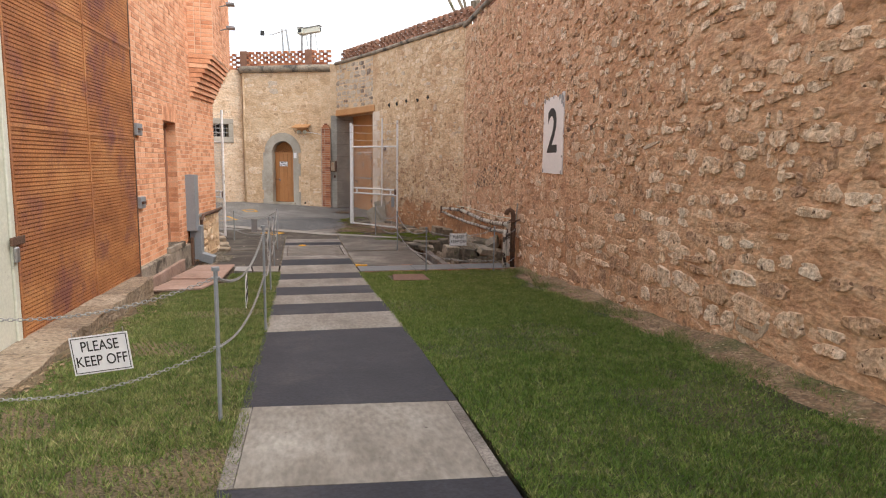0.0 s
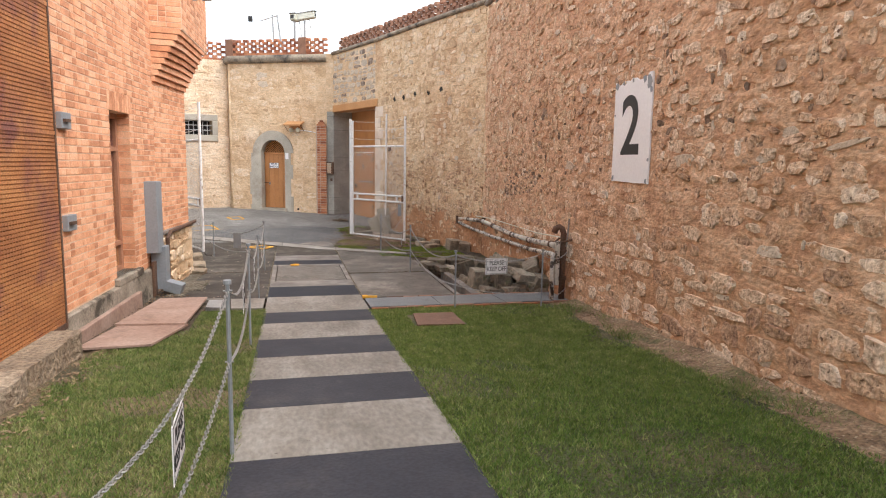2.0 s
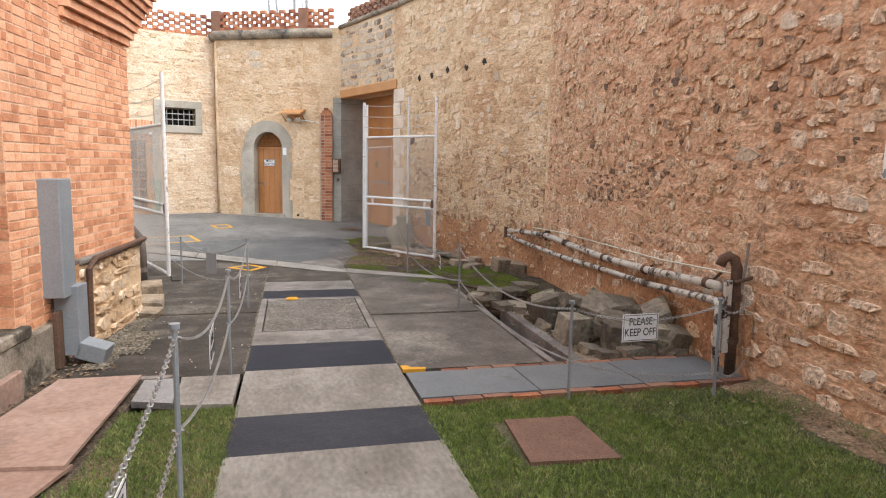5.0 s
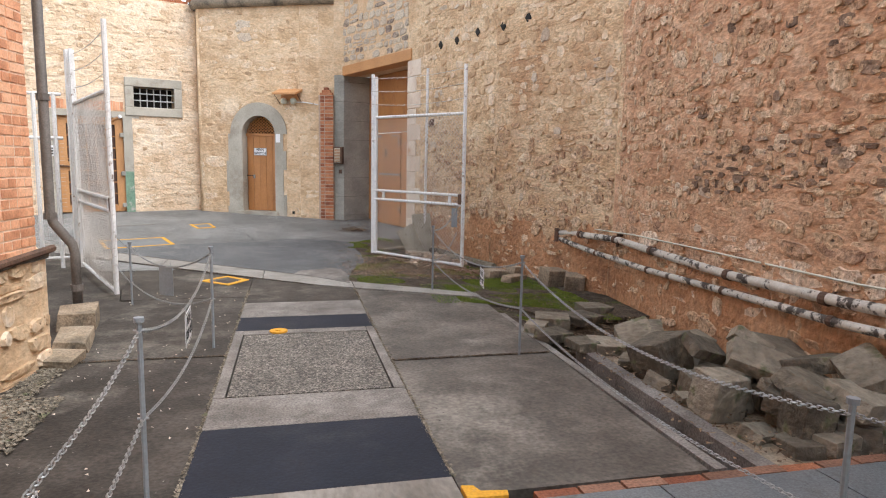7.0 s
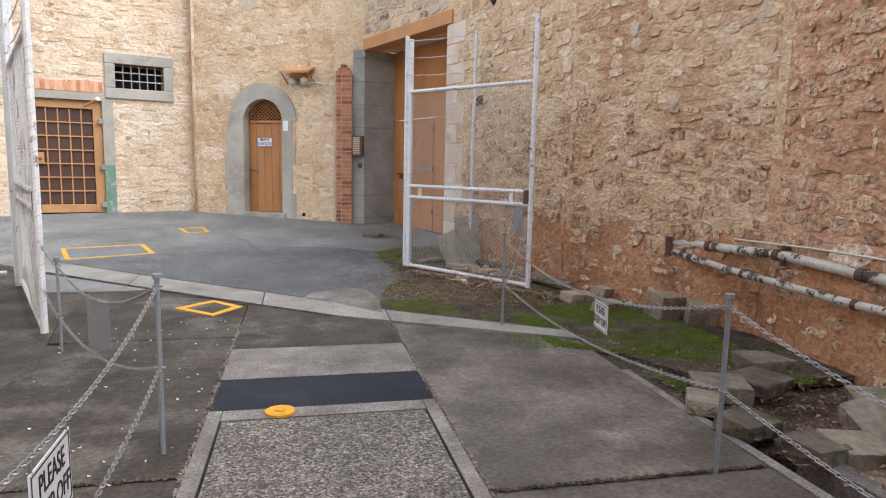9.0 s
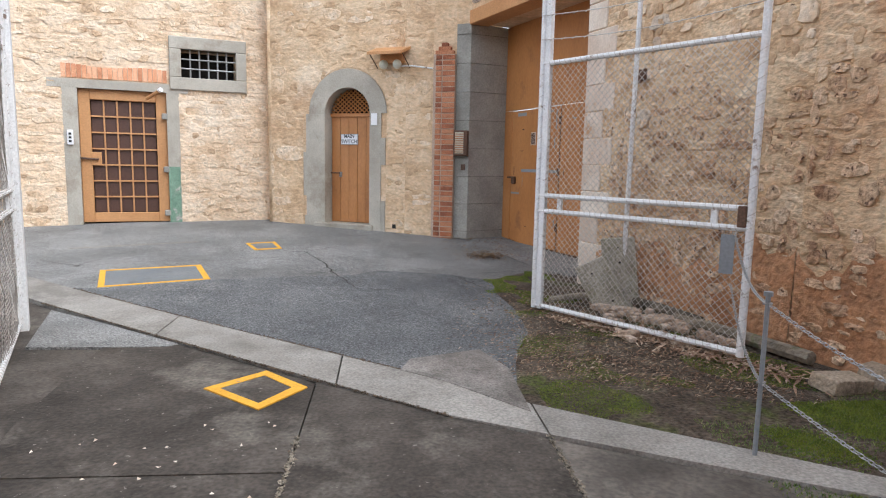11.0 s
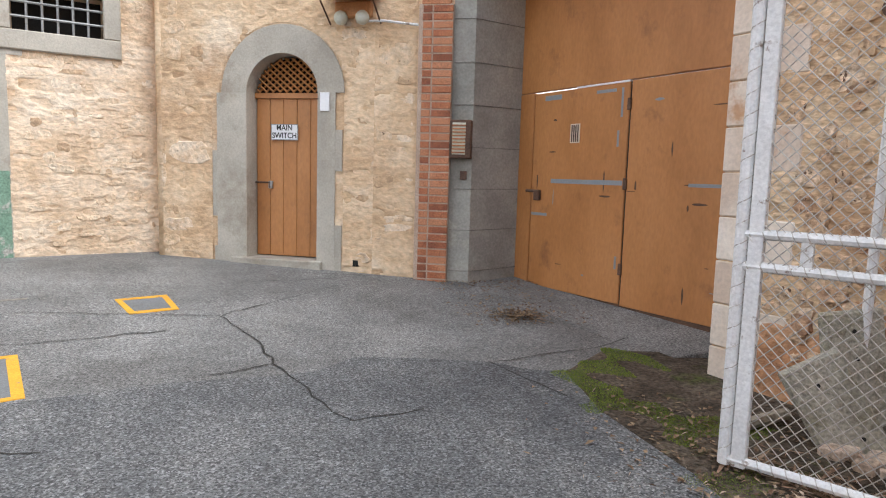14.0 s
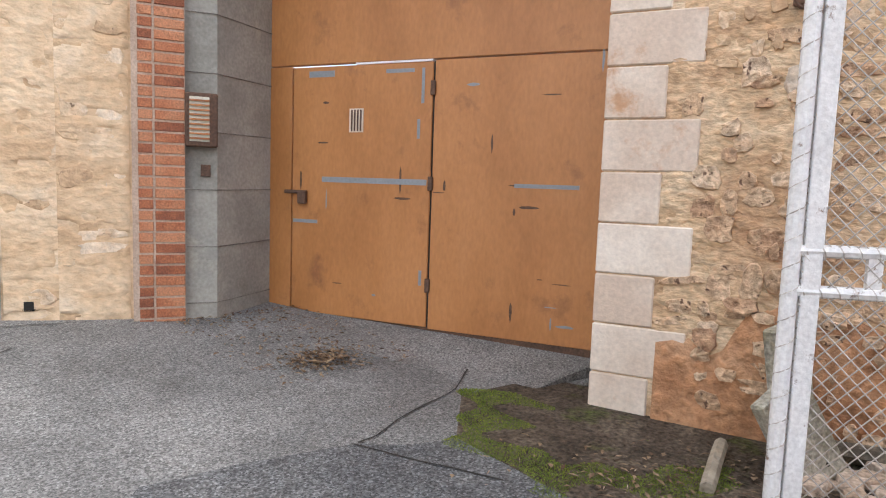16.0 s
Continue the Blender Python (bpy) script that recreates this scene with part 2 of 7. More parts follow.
M_BLADE = mat("grass_blade", [(0.047, 0.103, 0.015), (0.106, 0.19, 0.027), (0.19, 0.258, 0.056), (0.43, 0.395, 0.19)], scale=6, fine=26, bump=0.0, vary=0.52, grit=0.42, rough=0.6)
M_BLADE_DRY = mat("dry_grass_blade", [(0.05, 0.1, 0.015), (0.12, 0.185, 0.036), (0.22, 0.252, 0.078), (0.42, 0.355, 0.19)], scale=5, fine=26, bump=0.0, vary=0.55, grit=0.4, rough=0.6)
M_BLADE_PALE = mat("pale_grass_blade", [(0.065, 0.12, 0.018), (0.14, 0.212, 0.034), (0.25, 0.3, 0.078), (0.52, 0.47, 0.24)], scale=6, fine=26, bump=0.0, vary=0.52, grit=0.42, rough=0.6)
M_STONE_TAN = mat("tan_flaked_stone", [(0.34, 0.19, 0.11), (0.5, 0.325, 0.2), (0.61, 0.44, 0.29), (0.7, 0.555, 0.41)], scale=6, fine=24, bump=0.9, vary=0.62, depth=0.025, grit=0.36, stain=(0.58, 0.4, 0.25), stain_scale=4.5, stain_at=(0.5, 0.6), flecks=(24, 0.63, (0.14, 0.08, 0.05)))
M_LIMEWASH = mat("limewashed_mortar", [(0.53, 0.365, 0.225), (0.68, 0.505, 0.34), (0.75, 0.595, 0.435), (0.78, 0.66, 0.52)], scale=1.4, fine=18, bump=0.8, depth=0.022, grit=0.2, stain=(0.48, 0.315, 0.18), stain_scale=0.7, stain_at=(0.54, 0.7), squash=(1, 1, 1.6))
M_LIMEWASH_STONE = mat("limewashed_stone", [(0.5, 0.345, 0.215), (0.65, 0.48, 0.32), (0.73, 0.575, 0.41), (0.78, 0.65, 0.5)], scale=4, fine=24, bump=0.9, vary=0.4, depth=0.024, grit=0.24, flecks=(18, 0.7, (0.25, 0.17, 0.11)))
M_DUSTY_MORTAR = mat("dusty_pink_mortar", [(0.38, 0.27, 0.2), (0.54, 0.42, 0.33)], scale=6, fine=60, bump=0.4, grit=0.2)
M_GREY_RENDER = mat("grey_cement_render", [(0.33, 0.3, 0.25), (0.42, 0.385, 0.325), (0.5, 0.46, 0.39)], scale=1.5, fine=50, bump=0.28, grit=0.1, stain=(0.25, 0.2, 0.15), stain_scale=1.3, stain_at=(0.54, 0.72))
# cement a tone darker than the grey render
M_JAMB = mat("dark_jamb_cement", [(0.22, 0.208, 0.182), (0.315, 0.3, 0.265), (0.41, 0.392, 0.345)], scale=1.5, fine=40, bump=0.35, grit=0.14, stain=(0.4, 0.375, 0.32), stain_scale=2.2, stain_at=(0.57, 0.66))
M_PLINTH = mat("mildewed_plinth_concrete", [(0.17, 0.142, 0.108), (0.28, 0.24, 0.19), (0.38, 0.335, 0.27)], scale=2.2, fine=40, bump=0.5, grit=0.26, stain=(0.06, 0.05, 0.036), stain_scale=1.9, stain_at=(0.52, 0.62))
M_DRAINPIPE = mat("dull_grey_brown_iron", [(0.1, 0.085, 0.075), (0.17, 0.15, 0.135)], scale=5, fine=60, bump=0.25, grit=0.2, rough=0.6)
M_DOOR = mat("ochre_door_paint", [(0.35, 0.142, 0.04), (0.43, 0.185, 0.057), (0.48, 0.215, 0.074)], scale=1.4, fine=40, bump=0.1, grit=0.08, rough=0.48, stain=(0.25, 0.1, 0.04), stain_scale=2.6, stain_at=(0.58, 0.74), squash=(1, 1, 0.45))
M_TIMBER = mat("ochre_timber", [(0.45, 0.22, 0.085), (0.56, 0.295, 0.125)], scale=2, fine=50, bump=0.3, grit=0.15, rough=0.6)
M_BROWN_FRAME = mat("red_brown_frame_paint", [(0.3, 0.14, 0.08), (0.42, 0.21, 0.13)], scale=3, fine=50, bump=0.2, grit=0.15, rough=0.6)
M_WHITE_STEEL = mat("flaking_white_paint", [(0.68, 0.68, 0.68), (0.8, 0.8, 0.8)], scale=6, fine=60, bump=0.3, grit=0.12, rough=0.5, stain=(0.24, 0.17, 0.13), stain_scale=9, stain_at=(0.6, 0.66))
M_GALV = mat("galvanised_steel", [(0.3, 0.3, 0.3), (0.42, 0.42, 0.41)], scale=6, fine=60, bump=0.15, grit=0.2, rough=0.45, metal=0.7)
M_WIRE = mat("grey_fence_wire", [(0.42, 0.385, 0.35), (0.56, 0.53, 0.49)], scale=8, fine=60, bump=0.1, grit=0.2, rough=0.55, metal=0.2)
M_RUST = mat("rusty_mesh", [(0.25, 0.092, 0.038), (0.4, 0.165, 0.06), (0.53, 0.255, 0.1)], scale=1.0, fine=40, bump=0.3, grit=0.3, rough=0.75, stain=(0.22, 0.085, 0.065), stain_scale=0.9, stain_at=(0.5, 0.63), squash=(1, 1, 2.2))
M_GAP_BROWN = mat("mesh_gap_brown", [(0.16, 0.065, 0.03), (0.26, 0.1, 0.04)], scale=2, fine=40, bump=0.3, rough=0.8)
M_RUST_DARK = mat("dark_rusted_steel", [(0.07, 0.04, 0.028), (0.14, 0.075, 0.045)], scale=4, fine=60, bump=0.3, rough=0.8)
M_CREAM_PAINT = mat("cream_steel_paint", [(0.55, 0.56, 0.47), (0.65, 0.66, 0.57)], scale=1.5, fine=40, bump=0.12, grit=0.08, rough=0.5, stain=(0.34, 0.33, 0.27), stain_scale=4, stain_at=(0.64, 0.7))
M_GREY_PAINT = mat("grey_sheet_paint", [(0.21, 0.23, 0.25), (0.27, 0.29, 0.31)], scale=2, fine=50, bump=0.1, grit=0.1, rough=0.5)
M_SLATE_PAINT = mat("grey_floor_paint", [(0.13, 0.142, 0.152), (0.18, 0.19, 0.196)], scale=2, fine=80, bump=0.25, grit=0.25, rough=0.65, stain=(0.1, 0.095, 0.09), stain_scale=2.5, stain_at=(0.58, 0.72))
M_YELLOW = mat("yellow_line_paint", [(0.62, 0.3, 0.02), (0.74, 0.4, 0.035)], scale=4, fine=70, bump=0.25, grit=0.15, stain=(0.25, 0.2, 0.15), stain_scale=9, stain_at=(0.62, 0.68))
M_SIGN_WHITE = mat("white_sign_enamel", [(0.76, 0.75, 0.77), (0.83, 0.82, 0.83)], scale=2, fine=30, bump=0.05, grit=0.04, rough=0.45)
M_BLACK = mat("black_lettering", [(0.012, 0.012, 0.012), (0.02, 0.02, 0.02)], rough=0.6, grit=0.1, bump=0.05)
# near-black that paints the shade inside openings, gaps and holes
M_PAINTED_DARK = mat("painted_interior_dark", [(0.012, 0.011, 0.01), (0.02, 0.018, 0.016)], rough=0.9, bump=0.1)
M_PINK_BOARD = mat("faded_red_board", [(0.27, 0.17, 0.128), (0.35, 0.235, 0.185), (0.41, 0.295, 0.24)], scale=2.0, fine=26, bump=0.25, grit=0.16, stain=(0.22, 0.155, 0.12), stain_scale=1.7, stain_at=(0.54, 0.72))
M_RUBBLE_ROCK = mat("weathered_rock", [(0.09, 0.074, 0.054), (0.2, 0.168, 0.125), (0.34, 0.296, 0.228)], scale=3, fine=16, bump=1.0, depth=0.035, vary=0.75, grit=0.24, stain=(0.42, 0.345, 0.25), stain_scale=2.0, stain_at=(0.57, 0.7), flecks=(5, 0.62, (0.15, 0.155, 0.085)))
M_PIPE = mat("flaking_pipe_paint", [(0.46, 0.42, 0.36), (0.62, 0.59, 0.54)], scale=6, fine=50, bump=0.3, grit=0.12, rough=0.55, stain=(0.05, 0.036, 0.028), stain_scale=7, stain_at=(0.52, 0.56))
M_LITTER = mat("dead_leaf", [(0.09, 0.05, 0.028), (0.2, 0.13, 0.075), (0.32, 0.23, 0.14)], scale=6, fine=40, vary=0.8, bump=0.1)
M_QUOIN = mat("dressed_limestone", [(0.62, 0.5, 0.4), (0.73, 0.63, 0.53), (0.81, 0.73, 0.64)], scale=1.6, fine=40, bump=0.3, vary=0.4, grit=0.09, stain=(0.52, 0.31, 0.18), stain_scale=1.1, stain_at=(0.6, 0.68))
M_BROWN_PANEL = mat("brown_screen_panel", [(0.07, 0.035, 0.025), (0.1, 0.05, 0.035)], scale=3, fine=60, bump=0.1, rough=0.5)
M_GREEN_PAINT = mat("green_paint_remnant", [(0.14, 0.24, 0.17), (0.22, 0.33, 0.24)], scale=4, fine=50, bump=0.2, stain=(0.4, 0.38, 0.34), stain_scale=5, stain_at=(0.55, 0.62))


# ---- geometry helpers ----
def obj(name, bm, material, parent=None, label="", smooth=False):
    me = bpy.data.meshes.new(name)
    bm.normal_update()
    bm.to_mesh(me)
    bm.free()
    if smooth:
        me.shade_smooth()
    if material:
        me.materials.append(material)
    ob = new(name, me)
    if parent:
        ob.parent = parent
    if label:
        ob["label"] = label
    return ob


def part(name, bm, material, parent, label="", smooth=False):
    return obj(name, bm, material, parent, label, smooth)


def base(name, label, category, group="", at=None):
    """An Empty that holds the parts of a thing."""
    ob = tagged(new(name), label, category, group)
    if at is not None:
        ob.matrix_world = at
    return ob


def structure(ob, label, category="structure"):
    return tagged(ob, label, category, kind="structure")


def box(bm, x0, x1, y0, y1, z0, z1, m=None, bevel=0.0):
    """Adds a block to bm."""
    r = bmesh.ops.create_cube(bm, size=1, matrix=Matrix.Translation(((x0 + x1) / 2, (y0 + y1) / 2, (z0 + z1) / 2)) @ Matrix.Diagonal((x1 - x0, y1 - y0, z1 - z0, 1)))
    vs = r["verts"]
    if bevel:
        es = list({e for v in vs for e in v.link_edges})
        b = bmesh.ops.bevel(bm, geom=es, offset=bevel, segments=1, affect="EDGES")
        vs = list({v for f in b["faces"] for v in f.verts} | {v for v in vs if v.is_valid})
    if m is not None:
        bmesh.ops.transform(bm, matrix=m, verts=vs)
    return vs


def new_box(*a, **k):
    bm = bmesh.new()
    box(bm, *a, **k)
    return bm


def rod(bm, pts, r, n=8):
    """Adds a round bar that follows pts."""
    pts = [Vector(p) for p in pts]
    rings = []
    up = None
    for i, p in enumerate(pts):
        d = (pts[min(i + 1, len(pts) - 1)] - pts[max(i - 1, 0)]).normalized()
        ref = Vector((0, 0, 1)) if abs(d.z) < 0.95 else Vector((0, 1, 0))
        if up is None:
            up = ref
        u = d.cross(up)
        if u.length < 1e-3:
            u = d.cross(Vector((1, 0, 0)))
        u.normalize()
        v = u.cross(d).normalized()
        up = v
        rings.append([bm.verts.new(p + r * (math.cos(2 * math.pi * k / n) * u + math.sin(2 * math.pi * k / n) * v)) for k in range(n)])
    for a, b in zip(rings, rings[1:]):
        for k in range(n):
            bm.faces.new((a[k], b[k], b[(k + 1) % n], a[(k + 1) % n]))
    bm.faces.new(rings[0])
    bm.faces.new(list(reversed(rings[-1])))
    return bm


def new_rod(pts, r, n=8):
    return rod(bmesh.new(), pts, r, n)


GY = [-8, 0, 3.85, 6, 9, 11.8, 15, 18, 20.3, 22.5, 24.5, 26, 40]
GZ = [0.36, 0.30, 0.21, 0.10, -0.08, -0.205, -0.258, -0.27, -0.255, -0.18, 0.02, 0.12, 0.2]


def gz(y):
    """Height of the ground along the yard."""
    return float(sum(np.interp(y + d, GY, GZ) for d in (-0.8, -0.4, 0, 0.4, 0.8)) / 5)


class Line:
    """A wall's run in plan from a to b: s along it, d out of its face, which looks to the left of the run."""

    def __init__(self, a, b):
        self.a, self.b = Vector((*a, 0)), Vector((*b, 0))
        self.u = (self.b - self.a).normalized()
        self.length = (self.b - self.a).length
        self.n = Vector((-self.u.y, self.u.x, 0))

    def at(self, s, d, z):
        p = self.a + self.u * s + self.n * d
        return (p.x, p.y, z)

    def m(self, s=0.0, d=0.0, z=0.0):
        """Pose with x along the wall, y out of the face, z up."""
        p = self.a + self.u * s + self.n * d
        r = Matrix((self.u, self.n, Vector((0, 0, 1)))).transposed().to_4x4()
        return Matrix.Translation((p.x, p.y, z)) @ r


def fix(bm):
    bmesh.ops.recalc_face_normals(bm, faces=bm.faces)
    return bm


def wall_core(line, z0, z1, thick, holes=(), s0=0.0, s1=None):
    """The body of a wall with rectangular openings through it."""
    s1 = line.length if s1 is None else s1
    xs = sorted({s0, s1, *[v for h in holes for v in h[:2]]})
    zs = sorted({z0, z1, *[v for h in holes for v in h[2:]]})
    bm = bmesh.new()
    for i in range(len(xs) - 1):
        for j in range(len(zs) - 1):
            cx, cz = (xs[i] + xs[i + 1]) / 2, (zs[j] + zs[j + 1]) / 2
            if any(h[0] < cx < h[1] and h[2] < cz < h[3] for h in holes):
                continue
            box(bm, xs[i], xs[i + 1], -thick, 0, zs[j], zs[j + 1])
    bmesh.ops.remove_doubles(bm, verts=bm.verts, dist=1e-4)
    inner = [f for f in bm.faces if sum(1 for g in bm.faces if g is not f and (g.calc_center_median() - f.calc_center_median()).length < 1e-4)]
    bmesh.ops.delete(bm, geom=inner, context="FACES")
    bmesh.ops.transform(bm, matrix=line.m(), verts=bm.verts)
    return fix(bm)


def joined(name, verts, faces, material, parent, kind="stuff"):
    me = bpy.data.meshes.new(name)
    me.from_pydata(verts, [], faces)
    me.materials.append(material)
    ob = new(name, me)
    ob.parent = parent
    ob["kind"] = kind
    return ob


def stone_shape(rng, w, h, proud):
    """One rough stone with a wandering outline, w by h, its rim sunk behind y = 0 and its face nearly flat."""
    n = 12
    ph = [rng.uniform(0, 6.283) for _ in range(3)]
    tx, tz = rng.uniform(-0.35, 0.35), rng.uniform(-0.35, 0.35)
    rim, mid = [], []
    for k in range(n):
        a = 2 * math.pi * (k + rng.uniform(-0.3, 0.3)) / n
        c, q = math.cos(a), math.sin(a)
        r = (abs(c) ** 4.5 + abs(q) ** 4.5) ** (-1 / 4.5)
        r *= 0.97 + 0.09 * math.sin(2 * a + ph[0]) + 0.07 * math.sin(3 * a + ph[1]) + 0.06 * math.sin(5 * a + ph[2])
        x, z = r * c * w / 2, r * q * h / 2
        rim.append((x, -0.014, z))
        f = rng.uniform(0.78, 0.95)
        mid.append((x * f, proud * (rng.uniform(0.72, 1.1) + tx * c * f + tz * q * f), z * f))
    verts = rim + mid + [(rng.uniform(-0.2, 0.2) * w, proud * rng.uniform(0.85, 1.1), rng.uniform(-0.2, 0.2) * h)]
    faces = [(k, (k + 1) % n, n + (k + 1) % n, n + k) for k in range(n)] + [(n + k, n + (k + 1) % n, 2 * n) for k in range(n)]
    return verts, faces


def value_noise(u, v, seed):
    """Smooth noise from 0 to 1 over two arrays."""
    lat = np.random.default_rng(seed).random((256, 256))
    i, j = np.floor(u).astype(int), np.floor(v).astype(int)
    f, g = u - i, v - j
    f, g = f * f * (3 - 2 * f), g * g * (3 - 2 * g)
    at = lambda a, b: lat[a % 256, b % 256]
    return (at(i, j) * (1 - f) + at(i + 1, j) * f) * (1 - g) + (at(i, j + 1) * (1 - f) + at(i + 1, j + 1) * f) * g


def mortar_face(owner, line, s0, s1, z0, z1, material, seed, amp=0.02, rough=0.5, pit=0.7, lines=0.0, skip=None, flat=None, ds=0.034, dz=0.02):
    """Hand-laid pointing between the stones: an uneven skin with hollows and struck lines. rough(z): share of coarse relief."""
    ns, nz = max(2, int((s1 - s0) / ds)), max(2, int((z1 - z0) / dz))
    S, Z = np.meshgrid(np.linspace(s0, s1, ns + 1), np.linspace(z0, z1, nz + 1), indexing="ij")
    ws = S + 0.09 * (value_noise(S * 4, Z * 4, seed + 5) - 0.5)
    wz = Z + 0.07 * (value_noise(S * 3.2, Z * 5, seed + 6) - 0.5)
    fine = 0.6 * value_noise(ws * 17, wz * 26, seed + 2) + 0.4 * value_noise(ws * 33, wz * 41, seed + 3)
    coarse = 0.55 * value_noise(ws * 2.6, wz * 5, seed) + 0.45 * value_noise(ws * 7.5, wz * 13, seed + 1)
    k = rough(Z) if callable(rough) else rough
    H = amp * (coarse * 1.25 + (fine - 0.5) * k)
    holes_ = np.clip((value_noise(ws * 9, wz * 15, seed + 4) - (pit(Z) if callable(pit) else pit)) / 0.1, 0, 1)
    H -= 0.034 * holes_
    if lines:
        row = Z / 0.19 + 0.5 * value_noise(S * 0.5, np.floor(Z / 0.19), seed + 7) + 0.16 * value_noise(S * 1.4, Z * 0.5, seed + 8)
        H -= lines * np.exp(-(((row % 1.0) - 0.5) / 0.055) ** 2) * (value_noise(S * 1.1, np.floor(row) * 3.7, seed + 9) > 0.35)
    if flat is not None:
        H = np.where((np.abs(S - flat[0]) < flat[1]) & (np.abs(Z - flat[2]) < flat[3]), np.minimum(H, 0.002), H)
    H[0, :], H[-1, :], H[:, 0], H[:, -1] = (np.minimum(e, 0.001) for e in (H[0, :], H[-1, :], H[:, 0], H[:, -1]))
    X = line.a.x + line.u.x * S + line.n.x * H
    Y = line.a.y + line.u.y * S + line.n.y * H
    verts = np.stack([X, Y, Z], -1).reshape(-1, 3)
    I, J = np.meshgrid(np.arange(ns), np.arange(nz), indexing="ij")
    base_i = (I * (nz + 1) + J).ravel()
    quads = np.stack([base_i, base_i + 1, base_i + nz + 2, base_i + nz + 1], 1)
    if skip:
        sm, zm = S[:-1, :-1].ravel() + ds / 2, Z[:-1, :-1].ravel() + dz / 2
        quads = quads[[not skip(a_, b_, 0.0, 0.0) for a_, b_ in zip(sm.tolist(), zm.tolist())]]
    me = bpy.data.meshes.new("mortar")
    me.vertices.add(len(verts))
    me.vertices.foreach_set("co", verts.ravel())
    me.loops.add(4 * len(quads))
    me.loops.foreach_set("vertex_index", quads.ravel())
    me.polygons.add(len(quads))
    me.polygons.foreach_set("loop_start", np.arange(0, 4 * len(quads), 4))
    me.update()
    me.shade_smooth()
    me.materials.append(material)
    ob = new("mortar", me)
    ob.parent = owner
    ob["kind"] = "stuff"


def rubble(owner, line, s0, s1, z0, z1, material, seed, skip=None, hs=(0.09, 0.2), ws=(0.12, 0.42), proud=(0.006, 0.02), near=None, gap=0.016, fill=0.94, loose=0.06):
    """Rough stones in uneven courses on a wall's face. near: the stretch (s0, s1, z0, z1) whose stones are parts of their own."""
    rng = random.Random(seed)
    V, Fc, single = [], [], 0
    z = z0
    while z < z1 - 0.05:
        h = min(rng.uniform(*hs), z1 - z)
        s = s0 + rng.uniform(-0.2, 0)
        while s < s1:
            w = rng.uniform(*ws) * (1.25 if h > 0.15 else 0.85)
            split = rng.random()
            cells = [(s + w / 2, z + h / 2, w - gap, h - gap)] if split > 0.22 or h < 0.13 else [(s + w / 2, z + h * 0.27, w - gap, h * 0.5 - gap), (s + w / 2, z + h * 0.76, w - gap, h * 0.46 - gap)]
            for cs, cz, cw, ch in cells:
                lo_, hi_ = max(cs - cw / 2, s0 + 0.004), min(cs + cw / 2, s1 - 0.004)
                cs, cw = (lo_ + hi_) / 2, hi_ - lo_
                if cw < 0.06 or (skip and skip(cs, cz, cw, ch)) or rng.random() > fill:
                    continue
                grow = rng.uniform(1 - 2.2 * loose, 1 + loose)
                vs, fs = stone_shape(rng, cw * grow, ch * rng.uniform(1 - 1.5 * loose, 1 + 1.2 * loose), rng.uniform(*proud))
                cz += rng.uniform(-0.2, 0.2) * loose + 0.5 * loose * math.sin(1.7 * cs + seed)
                tilt = rng.uniform(-loose, loose) * 0.7
                pl = [line.at(cs + x * math.cos(tilt) - q * math.sin(tilt), y, cz + x * math.sin(tilt) + q * math.cos(tilt)) for x, y, q in vs]
                fs = [tuple(reversed(f)) for f in fs]
                if near and single < 290 and near[0] < cs < near[1] and near[2] < cz < near[3]:
                    me = bpy.data.meshes.new("stone")
                    me.from_pydata(pl, [], fs)
                    me.materials.append(material)
                    new("stone", me).parent = owner
                    single += 1
                else:
                    k = len(V)
                    V += pl
                    Fc += [tuple(k + i for i in f) for f in fs]
            s += w
        z += h
    if V:
        joined("stonework", V, Fc, material, owner)


